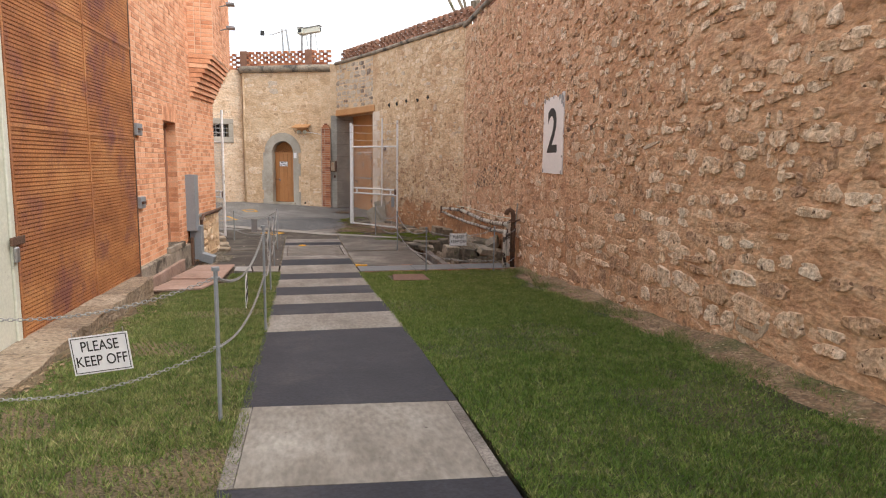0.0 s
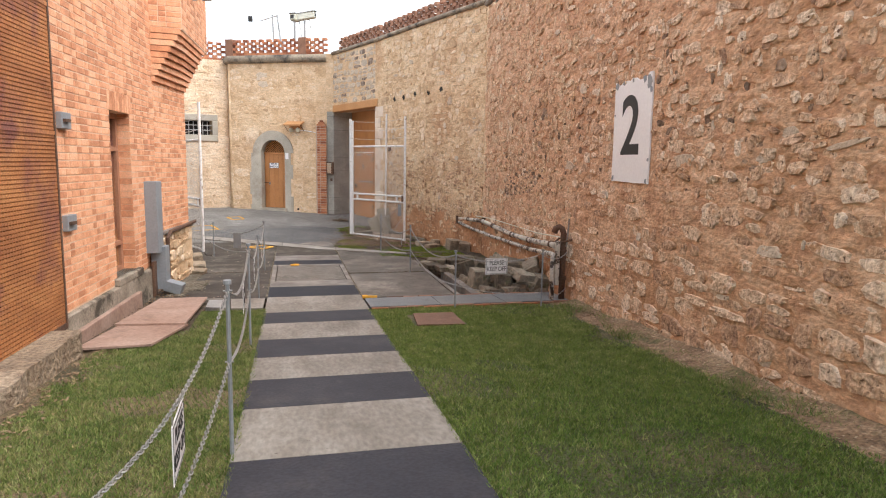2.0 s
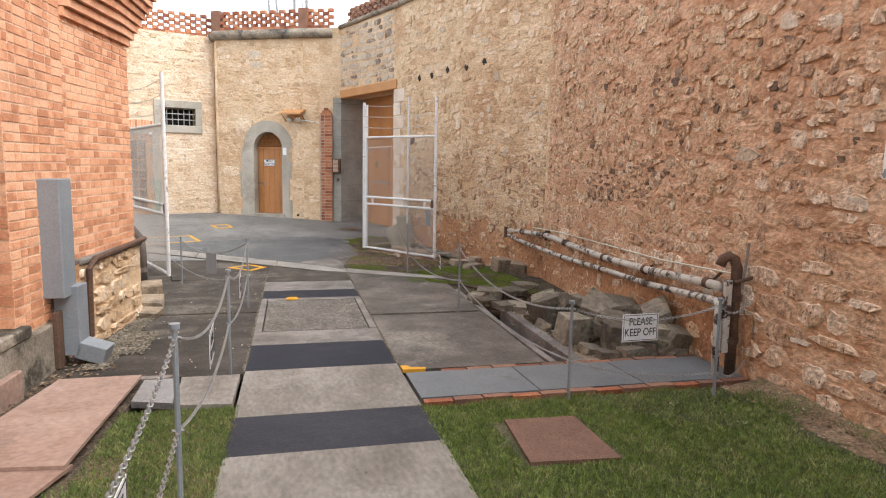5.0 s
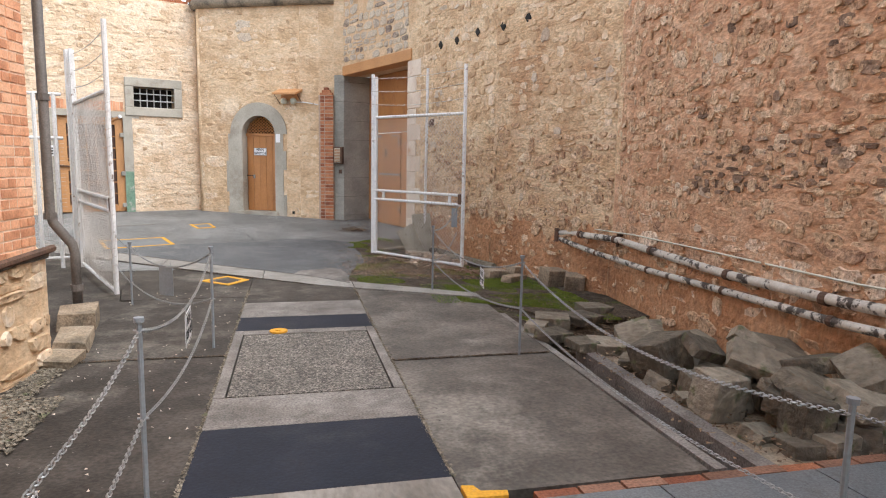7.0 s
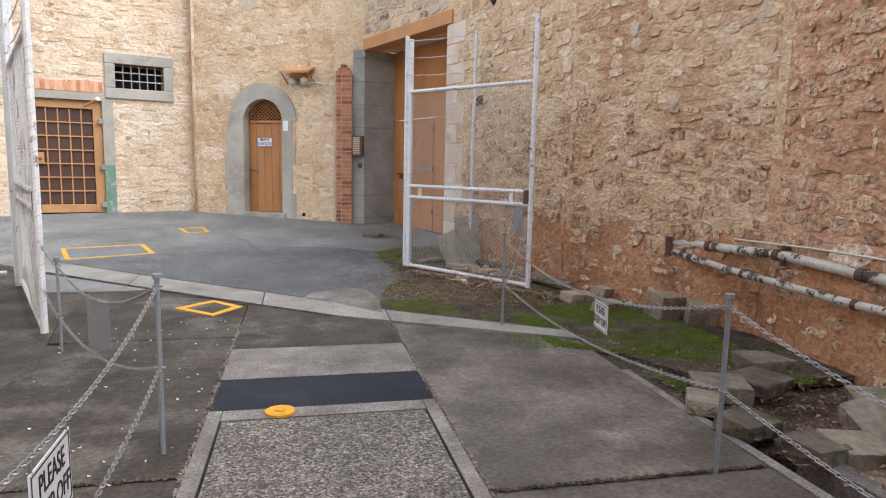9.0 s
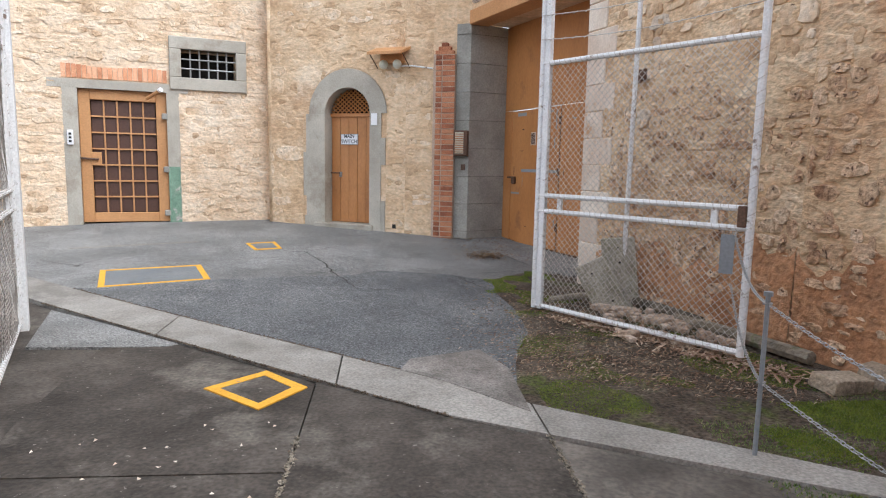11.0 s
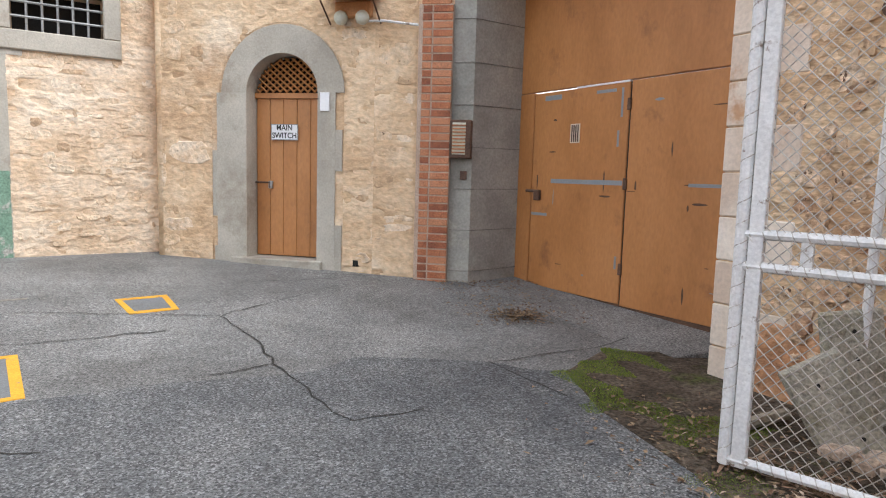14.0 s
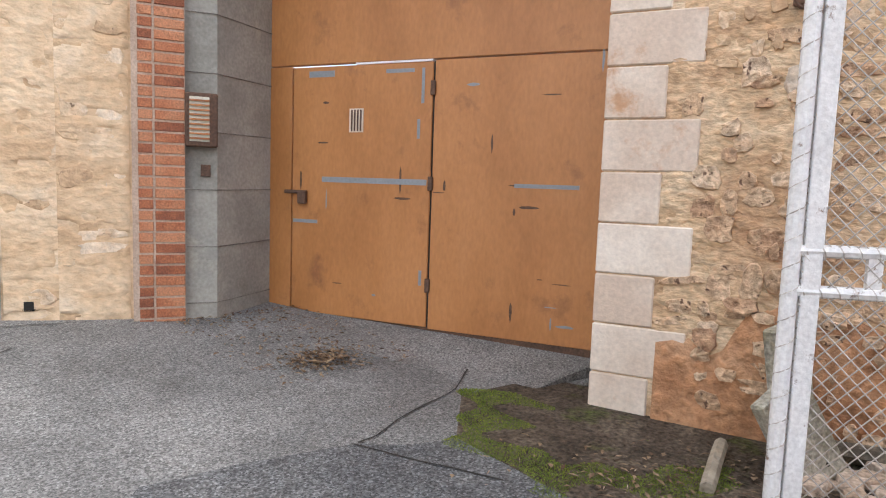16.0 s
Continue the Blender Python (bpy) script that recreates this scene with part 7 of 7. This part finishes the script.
# ---- surveillance gear on the tower ----
def tower_camera(x, y, z, aim, long, label):
    b = base("security_camera", label, "camera", "tower cameras", at=pose(x, y, z))
    part("mast", new_rod([(0, 0, -0.1), (0, 0, 0.95)], 0.04, 7), M_GALV, b)
    part("strut", new_rod([(0.3, 0.05, -0.05), (0.15, 0, 0.95)], 0.014, 5), M_GALV, b)
    hd = part("housing", new_box(-0.11, 0.11, -long / 2, long / 2, -0.1, 0.1, m=pose(0, 0, 0.98, -8, 0, aim), bevel=0.015), M_CREAM_PAINT, b)
    part("hood", new_box(-0.13, 0.13, -long / 2 - 0.04, long / 2 + 0.04, 0.105, 0.125, m=pose(0, 0, 0.98, -8, 0, aim)), M_GALV, hd)
    part("lens", new_box(-0.06, 0.06, -long / 2 - 0.012, -long / 2 - 0.002, -0.06, 0.06, m=pose(0, 0, 0.98, -8, 0, aim)), M_BLACK, hd)


tower_camera(0.55, 25.4, 5.55, 68, 0.75, "long white security camera on steel mast")
tower_camera(0.22, 25.5, 5.5, -30, 0.3, "boxed security camera on bracketed mast")
aer = base("aerial_mast", "steel mast with side arm and small lamp", "mast", at=pose(-0.55, 25.5, 5.5))
for x0, x1 in ((0.1, 0.05), (0.35, 0.2)):
    part("leg", new_rod([(x0, 0, -0.1), (x1, 0, 1.05)], 0.028, 6), M_GALV, aer)
part("arm", new_rod([(0.2, 0, 1.02), (-0.28, -0.1, 0.82)], 0.02, 6), M_GALV, aer)
part("lamp", new_box(-0.72, -0.58, -0.1, 0.05, 0.78, 0.94, bevel=0.012), M_BLACK, aer)
part("lamp_arm", new_rod([(-0.58, 0, 0.84), (-0.28, -0.1, 0.82)], 0.01, 5), M_GALV, aer)
db = base("floodlight", "small floodlight bracket on the brick bay", "lamp")
for z in (4.25, 4.7):
    part("arm", rod(bmesh.new(), [(-1.46, 13.9, z), (-1.28, 13.9, z + 0.05)], 0.012, 5), M_GALV, db)
    part("lamp_head", fix(new_box(-1.34, -1.18, 13.8, 14.0, z + 0.03, z + 0.08, bevel=0.01)), M_GREY_PAINT, db)

# ---- gum tree beyond the wall ----
tree = base("gum_tree", "dark green gum tree rising behind the wall", "tree", at=pose(6.6, 22.6, 0.1))
part("trunk", new_rod([(0, 0, 0), (0.1, 0, 2.5), (-0.1, 0.1, 5.0), (-0.5, -0.1, 7.2)], 0.17, 9), M_RUBBLE_ROCK, tree)
limb_ends = [(-1.9, -0.8, 8.2), (-1.2, 0.6, 9.2), (0.4, -0.7, 9.0), (0.8, 0.9, 8.6), (-0.6, -1.3, 8.9), (-2.2, 0.3, 8.8)]
for e in limb_ends:
    part("limb", new_rod([(-0.2, 0.05, 5.4), ((e[0] - 0.2) / 2, e[1] / 2, 6.9), e], 0.05, 6), M_RUBBLE_ROCK, tree)
rg_ = random.Random(91)
V, Fc = [], []
for e in limb_ends:
    for _ in range(260):
        c = Vector(e) + Vector((rg_.gauss(0, 0.55), rg_.gauss(0, 0.55), rg_.gauss(0.1, 0.4)))
        d = Vector((rg_.gauss(0, 1), rg_.gauss(0, 1), rg_.gauss(-0.9, 0.6))).normalized() * rg_.uniform(0.06, 0.12)
        o = d.cross(Vector((rg_.gauss(0, 1), rg_.gauss(0, 1), 0.3))).normalized() * 0.016
        k = len(V)
        V += [tuple(c), tuple(c + d * 0.5 + o), tuple(c + d), tuple(c + d * 0.5 - o)]
        Fc.append((k, k + 1, k + 2, k + 3))
joined("crown", V, Fc, mat("gum_leaf", [(0.035, 0.06, 0.025), (0.07, 0.1, 0.045)], vary=0.6, bump=0.0), tree)

# ---- bare earth at the wall foot ----
M_EARTH = mat("bare_sandy_earth", [(0.15, 0.095, 0.055), (0.25, 0.165, 0.1), (0.35, 0.255, 0.165)], scale=5, fine=38, bump=0.9, depth=0.03, grit=0.45, stain=(0.13, 0.12, 0.05), stain_scale=3.0, stain_at=(0.5, 0.62), flecks=(26, 0.64, (0.42, 0.35, 0.24)))
rg_ = random.Random(515)
bank_y = np.linspace(1.0, 10.7, 120)
bank_d = np.linspace(0.0, 0.4, 8)
bm = bmesh.new()
rows_ = []
for y in bank_y:
    sw = (y - WALL_A.a.y) / WALL_A.u.y
    lip = 0.8 + 0.3 * math.sin(1.7 * y) + 0.2 * math.sin(4.3 * y + 1)
    rows_.append([bm.verts.new(WALL_A.at(sw, 0.02 + d, gz(y) + 0.085 * lip * max(0.0, 1 - d / 0.38) ** 1.6 + rg_.uniform(-0.008, 0.008) - (0.012 if d > 0.36 else 0.0))) for d in bank_d])
for p, q in zip(rows_, rows_[1:]):
    for k in range(len(bank_d) - 1):
        bm.faces.new((p[k], p[k + 1], q[k + 1], q[k]))
structure(obj("earth_bank", fix(bm), M_EARTH, smooth=True), "sandy earth banked against the stone wall foot", "soil")

# ---- grass ----
def grass(name, label, n, x0, x1, y0, y1, keep, material, seed, tall=(0.012, 0.036)):
    r = np.random.default_rng(seed)
    x, y = r.uniform(x0, x1, n), y0 + (y1 - y0) * r.random(n)
    ok = keep(x, y)
    x, y = x[ok], y[ok]
    n = len(x)
    z = np.interp(y, np.linspace(-5, 30, 400), [gz(v) for v in np.linspace(-5, 30, 400)])
    a, h = r.uniform(0, 2 * np.pi, n), r.uniform(*tall, n)
    lean = r.uniform(0.2, 1.1, n) * h
    b = a + r.uniform(-1, 1, n)
    w = r.uniform(0.0024, 0.005, n)
    co = np.empty((n, 3, 3))
    co[:, 0] = np.stack([x - w * np.cos(a), y - w * np.sin(a), z - 0.002], 1)
    co[:, 1] = np.stack([x + w * np.cos(a), y + w * np.sin(a), z - 0.002], 1)
    co[:, 2] = np.stack([x + lean * np.cos(b), y + lean * np.sin(b), z + h], 1)
    me = bpy.data.meshes.new(name)
    me.vertices.add(3 * n)
    me.vertices.foreach_set("co", co.ravel())
    me.loops.add(3 * n)
    me.loops.foreach_set("vertex_index", np.arange(3 * n))
    me.polygons.add(n)
    me.polygons.foreach_set("loop_start", np.arange(0, 3 * n, 3))
    me.update()
    me.materials.append(material)
    tagged(new(name, me), label, "grass", kind="stuff")


def keep_right(x, y):
    edge = 3.16 + 0.0285 * (y + 4) - x
    thin = 0.12 + 0.1 * np.sin(2.3 * y) + 0.07 * np.sin(5.9 * y + 1) + 0.25 * np.abs(np.sin(57 * x + 91 * y) * np.sin(83 * x - 47 * y))
    worn = (np.sin(1.9 * x + 0.8 * y) + np.sin(2.7 * y - 1.3 * x + 2) + 0.6 * np.sin(7 * x + 5 * y) > 0.95) & (np.sin(61 * x + 97 * y) * np.sin(89 * x - 43 * y) > -0.1)
    ok = (edge > thin) & ~worn
    return ok & ~((x > 1.38) & (x < 1.99) & (y > 9.56) & (y < 10.3)) & (y < 10.74 + 0.03 * np.sin(9 * x))


def keep_left(x, y):
    bare = ((np.sin(2.1 * x + 3 * y) + np.sin(4.3 * y - 2 * x) + 0.4 * np.sin(11 * x + 8 * y) > 1.0) & (np.sin(61 * x + 97 * y) * np.sin(89 * x - 43 * y) > -0.3)) | ((x < -1.1) & (y > 9.0 + (x + 1.9) * 1.1)) | (x < -1.78 + 0.05 * np.sin(7 * y))
    return ~bare & (y < 11.0)


# part of the lawn beyond about y = 6.6, set with paler blades
def far_lawn(x, y):
    return y + 0.5 * np.sin(2.1 * x) + 1.6 * np.sin(61 * x + 97 * y) * np.sin(89 * x - 43 * y) > 6.6


grass("grass", "short green turf blades", 330000, PATH_R - 0.02, 3.75, 1.2, 10.8, lambda x, y: keep_right(x, y) & ~far_lawn(x, y), M_BLADE, 1)
grass("grass", "short pale yellow-green turf blades", 330000, PATH_R - 0.02, 3.75, 1.2, 10.8, lambda x, y: keep_right(x, y) & far_lawn(x, y), M_BLADE_PALE, 1)
grass("grass", "sparse dry grass on the earth bank", 60000, 2.6, 3.9, 1.2, 10.7, lambda x, y: (np.abs(x - 3.04 - 0.0569 * (y + 4) + 0.02) < 0.3 + 0.12 * np.sin(3.1 * y)) & (np.sin(2.9 * x + 4.7 * y) + np.sin(7.3 * y - 3 * x) + 1.2 * np.sin(61 * x + 97 * y) * np.sin(89 * x - 43 * y) > 0.1), M_BLADE_DRY, 6, tall=(0.03, 0.085))
grass("grass", "thin yellowing turf blades", 220000, -2.1, PATH_L + 0.02, 2.0, 11.0, keep_left, M_BLADE_DRY, 2)
grass("moss_tufts", "short moss and weeds on soil", 14000, 1.9, 3.6, 16.2, 18.0, lambda x, y: np.sin(3 * x + 2 * y) + np.sin(5 * y - x) > -0.4, M_BLADE, 3, tall=(0.008, 0.02))

def ring_moss(x, y):
    r_ = np.hypot((x - 1.98) / 0.62, (y - 21.25) / 0.72)
    return (np.abs(r_ - 0.85 + 0.12 * np.sin(7 * np.arctan2(y - 21.25, x - 1.98))) < 0.2 + 0.12 * np.sin(13 * x + 8 * y)) & (x < 2.25 + 0.2 * np.sin(9 * y)) & (x > 1.24)


grass("moss_tufts", "ring of bright green moss beside the gate", 80000, 1.2, 2.2, 20.4, 22.3, ring_moss, M_MOSS, 4, tall=(0.004, 0.014))
grass("moss_tufts", "green moss creeping over damp soil", 320000, 1.1, 3.7, 15.1, 20.3, lambda x, y: (y < 19.4) & (np.sin(2.3 * x + 1.4 * y) + np.sin(4.1 * y - 1.7 * x) + 0.5 * np.sin(9 * x + 6 * y) > -0.1 + 0.22 * (y - 16)) & (y > 17.95 - 0.56 * (x - 0.5)) & (x < 4.1 - 0.45 * (y - 16.4)) | (np.sin(5 * x + 3 * y) > 0.1) & (x > 2.62) & (y < 16.6), M_MOSS, 5, tall=(0.004, 0.014))

grass("moss_tufts", "thin moss film over the soil edge", 150000, 1.0, 2.4, 17.6, 20.2, lambda x, y: (y > 17.95 - 0.56 * (x - 0.5) + 0.3) & (x > 1.12 + 0.2 * np.clip(y - 18.7, 0, 1)) & (np.sin(2.7 * x + 3.9 * y) + np.sin(6.1 * y - 2.9 * x + 2) + 0.9 * np.sin(61 * x + 97 * y) * np.sin(89 * x - 43 * y) > 0.35) & (x < 2.0 + 0.3 * np.sin(4 * y)), M_MOSS, 8, tall=(0.003, 0.01))
grass("moss_tufts", "bright moss between flat stones and wall", 200000, 2.2, 3.75, 14.9, 17.7, lambda x, y: (np.sin(2.6 * x + 2.1 * y) + np.sin(4.4 * y - 2.3 * x + 1) + 0.6 * np.sin(11 * x + 7 * y) + 0.5 * np.sin(61 * x + 97 * y) * np.sin(89 * x - 43 * y) > -0.05) & (y > 17.95 - 0.56 * (x - 0.5) - 0.75) & (x < 3.65 - 0.2 * np.sin(3 * y)), M_MOSS, 7, tall=(0.006, 0.02))

# ---- stones and bricks of the walls ----
def arch_skip(s, z, w, h):
    x = s - ARCH_S
    if z < 2.0:
        return -0.74 - w / 2 < x < 0.88 + w / 2
    return math.hypot(max(abs(x) - w * 0.4, 0), max(z - h * 0.4 - 2.0, 0)) < 0.76


S_A = lambda y: (y - WALL_A.a.y) / WALL_A.u.y
num_skip = lambda s, z, w, h: abs(s - S9) < 0.5 and abs(z - 2.14) < 0.6
A_END = WALL_A.length - 0.14
rubble(wall_stone, WALL_A, S_A(1.5), A_END, -0.35, 0.85, M_STONE_A, 41, num_skip, hs=(0.12, 0.28), ws=(0.14, 0.44), proud=(0.01, 0.036), near=(S_A(3.5), S_A(10.5), -0.1, 1.0), fill=0.92, loose=0.1, gap=0.012)
rubble(wall_stone, WALL_A, S_A(1.5), S_A(11.0), 0.85, 1.5, M_STONE_A, 43, num_skip, hs=(0.12, 0.27), ws=(0.12, 0.42), proud=(0.008, 0.028), fill=0.78, loose=0.14)
rubble(wall_stone, WALL_A, S_A(1.5), S_A(11.0), 1.5, 4.95, M_STONE_A, 42, num_skip, hs=(0.06, 0.17), ws=(0.08, 0.3), proud=(0.006, 0.034), fill=0.85, loose=0.3, gap=0.006)
mortar_face(wall_stone, WALL_A, S_A(1.2), WALL_A.length, -0.35, 4.98, M_MORTAR_A, 400, amp=0.017, rough=lambda z: 0.45 + 0.75 * np.clip((z - 1.2) * 2, 0, 1), pit=lambda z: 0.76 - 0.1 * np.clip((z - 1.2) * 2, 0, 1), lines=0.005, flat=(S9, 0.5, 2.135, 0.62))
rubble(wall_stone, WALL_A, S_A(11.0), A_END, 0.85, 1.3, M_STONE_TAN, 45, None, hs=(0.1, 0.2), ws=(0.12, 0.36), proud=(0.008, 0.028), fill=0.85, loose=0.16)
rubble(wall_stone, WALL_A, S_A(11.0), A_END, 1.3, 4.95, M_STONE_TAN, 44, None, hs=(0.06, 0.17), ws=(0.08, 0.28), proud=(0.006, 0.032), fill=0.85, loose=0.28, gap=0.008)
M_STONE_SOOT = mat("sooty_eroded_stone", [(0.13, 0.083, 0.055), (0.2, 0.132, 0.09), (0.29, 0.198, 0.138), (0.42, 0.3, 0.21)], scale=5, fine=22, bump=0.9, vary=0.7, depth=0.025, grit=0.3)
M_STONE_PALE = mat("pale_grey_patch_stone", [(0.44, 0.34, 0.25), (0.57, 0.465, 0.36), (0.65, 0.565, 0.465)], scale=5, fine=26, bump=0.7, vary=0.5, depth=0.02, grit=0.2, flecks=(20, 0.66, (0.22, 0.15, 0.1)))
rubble(wall_stone, WALL_A, 17.3, 19.7, 1.2, 1.62, M_STONE_SOOT, 141, None, hs=(0.05, 0.1), ws=(0.08, 0.26), proud=(0.012, 0.024), fill=0.75, loose=0.2)
rubble(wall_stone, WALL_A, 11.5, 19.6, 1.62, 2.9, M_STONE_SOOT, 142, num_skip, hs=(0.05, 0.12), ws=(0.06, 0.24), proud=(0.01, 0.024), fill=0.12, loose=0.3)
rubble(wall_stone, WALL_A, S_A(1.5), A_END, 0.1, 4.8, M_STONE_PALE, 147, num_skip, hs=(0.12, 0.22), ws=(0.12, 0.3), proud=(0.018, 0.026), fill=0.03, loose=0.3)
for ln in (WALL_B1, WALL_B2):
    rubble(wall_bend, ln, 0.1, ln.length - 0.6, 0.2, 4.8, M_STONE_PALE, 144, None, hs=(0.12, 0.22), ws=(0.14, 0.3), proud=(0.014, 0.022), fill=0.06, loose=0.24)
rubble(tower, TOWER_F, 0.05, TOWER_F.length - 0.05, 0.2, 4.8, M_STONE_PALE, 145, arch_skip, hs=(0.2, 0.32), ws=(0.28, 0.5), proud=(0.01, 0.015), fill=0.05, loose=0.06)
# clay render behind the pipes
rg_ = random.Random(77)


def clay_skin(owner, line, s0, s1, high, wave):
    """Ragged clay render at a wall's foot."""
    bm = bmesh.new()
    n = max(3, int((s1 - s0) / 0.09))
    cols_ = []
    for i in range(n + 1):
        top = high(i / n) + wave * math.sin(i * 0.4) + 0.6 * wave * math.sin(i * 1.13 + 2) + rg_.uniform(-0.05, 0.05)
        cols_.append([bm.verts.new(line.at(s0 + (s1 - s0) * i / n, d + rg_.uniform(-0.005, 0.005), z)) for d, z in ((-0.004, top + 0.05), (0.026, top - 0.02), (0.032, top * 0.55), (0.034, 0.1), (0.04, -0.5))])
    for p, q in zip(cols_, cols_[1:]):
        for k in range(4):
            bm.faces.new((p[k], p[k + 1], q[k + 1], q[k]))
    part("clay_render", fix(bm), M_CLAY, owner, "orange clay render at the wall foot", smooth=True)


clay_skin(wall_stone, WALL_A, S_A(10.85), WALL_A.length - 0.01, lambda f: 0.42, 0.1)
clay_skin(wall_bend, WALL_B1, 0.01, WALL_B1.length - 0.005, lambda f: 0.42 + 0.1 * f, 0.12)
clay_skin(wall_bend, WALL_B2, 0.005, WALL_B2.length - 0.36, lambda f: 0.48 - 0.2 * f, 0.12)
for ln, k in ((WALL_B1, 47), (WALL_B2, 48)):
    rubble(wall_bend, ln, 0.02, ln.length - (0.55 if ln is WALL_B2 else 0.02), -0.25, 0.75, M_STONE_TAN, k, None, hs=(0.07, 0.17), ws=(0.1, 0.3), proud=(0.034, 0.05), fill=0.42, loose=0.2)
rubble(wall_stone, WALL_A, S_A(11.1), A_END, -0.2, 0.55, M_STONE_TAN, 46, None, hs=(0.07, 0.17), ws=(0.1, 0.3), proud=(0.036, 0.052), fill=0.34, loose=0.2)
for i, ln in enumerate((WALL_B1, WALL_B2)):
    qs = (lambda s, z, w, h: s + w / 2 > L2_ - (0.52 if int((z + 0.3) / 0.302) % 2 else 0.33)) if ln is WALL_B2 else None
    rubble(wall_bend, ln, 0.0, ln.length, -0.35, 1.9, M_STONE_TAN, 54 + i, qs, hs=(0.07, 0.19), ws=(0.1, 0.3), proud=(0.012, 0.032), fill=0.82, loose=0.22, gap=0.014)
    rubble(wall_bend, ln, 0.0, ln.length, 1.9, 5.1, M_STONE_B, 50 + i, qs, hs=(0.07, 0.2), ws=(0.1, 0.34), proud=(0.01, 0.026), near=(0, 9, -0.4, 5.2) if ln is WALL_B2 else (0, 9, -0.4, 3.0), fill=0.72, loose=0.2, gap=0.012)
    mortar_face(wall_bend, ln, 0.0, ln.length if ln is WALL_B1 else ln.length - 0.32, -0.35, 5.12, M_MORTAR_BROWN, 420 + 20 * i, amp=0.013, rough=0.75, pit=0.7, lines=0.004)
rubble(wall_gate, GATE, 0.0, GATE.length, 3.58, 5.1, M_STONE_GREY, 60, hs=(0.12, 0.24), ws=(0.18, 0.42), proud=(0.006, 0.018))


rubble(tower, TOWER_F, 0.02, TOWER_F.length - 0.02, -0.2, 4.92, M_STONE_B, 61, arch_skip, hs=(0.1, 0.3), ws=(0.16, 0.5), proud=(0.006, 0.016), near=(0, 9, 0.0, 2.4), fill=0.5, loose=0.14)
mortar_face(tower, TOWER_F, 0.0, TOWER_F.length, -0.2, 4.98, M_MORTAR_B, 460, amp=0.013, rough=0.5, pit=0.78, lines=0.004, skip=arch_skip)
mortar_face(tower, TOWER_R, 0.38, TOWER_R.length, -0.2, 4.98, M_MORTAR_B, 480, amp=0.011, rough=0.4, pit=0.8)
rubble(tower, TOWER_R, 0.37, TOWER_R.length, -0.2, 4.92, M_STONE_B, 62, hs=(0.16, 0.32), ws=(0.25, 0.5), proud=(0.002, 0.008), fill=0.7)


def left_skip(s, z, w, h):
    return (a0 - w / 2 < s < a1 + w / 2 and 2.3 < z < 3.32) or (g0 - 0.2 - w / 2 < s < g1 + 0.22 + w / 2 and z < 2.78)


rubble(wall_far, WALL_L, 0.02, 6.0, -0.1, 5.0, M_LIMEWASH_STONE, 63, left_skip, hs=(0.06, 0.17), ws=(0.12, 0.42), proud=(0.006, 0.02), near=(0, 1.6, 0, 2.2), fill=0.6, loose=0.2)
mortar_face(wall_far, WALL_L, 0.0, 6.0, -0.1, 5.05, M_LIMEWASH, 500, amp=0.015, rough=0.5, pit=0.76, lines=0.008, skip=left_skip)
rubble(building, FOOT, 0.0, FOOT.length, -0.3, 0.6, M_STONE_B, 64, hs=(0.1, 0.22), ws=(0.14, 0.4), proud=(0.01, 0.035))

bricks(building, B_MAIN, 0.0, 4.0, 0.22, 5.6, M_BRICK, 71, None, near=(0.3, 3.3, 0.4, 2.0), headers="flemish", hole=(WIN[0], WIN[1], 0.2, WIN[3] + 0.235))
bricks(building, B_CHAMFER, 0.0, B_CHAMFER.length, 0.64, 2.86, M_BRICK, 72, headers="english")
bricks(building, BAY_F, 0.0, BAY_F.length, 3.64, 5.6, M_BRICK, 73, headers="flemish")
bricks(building, BAY_S, 0.0, BAY_S.length, 3.64, 5.6, M_BRICK, 74, headers="flemish")
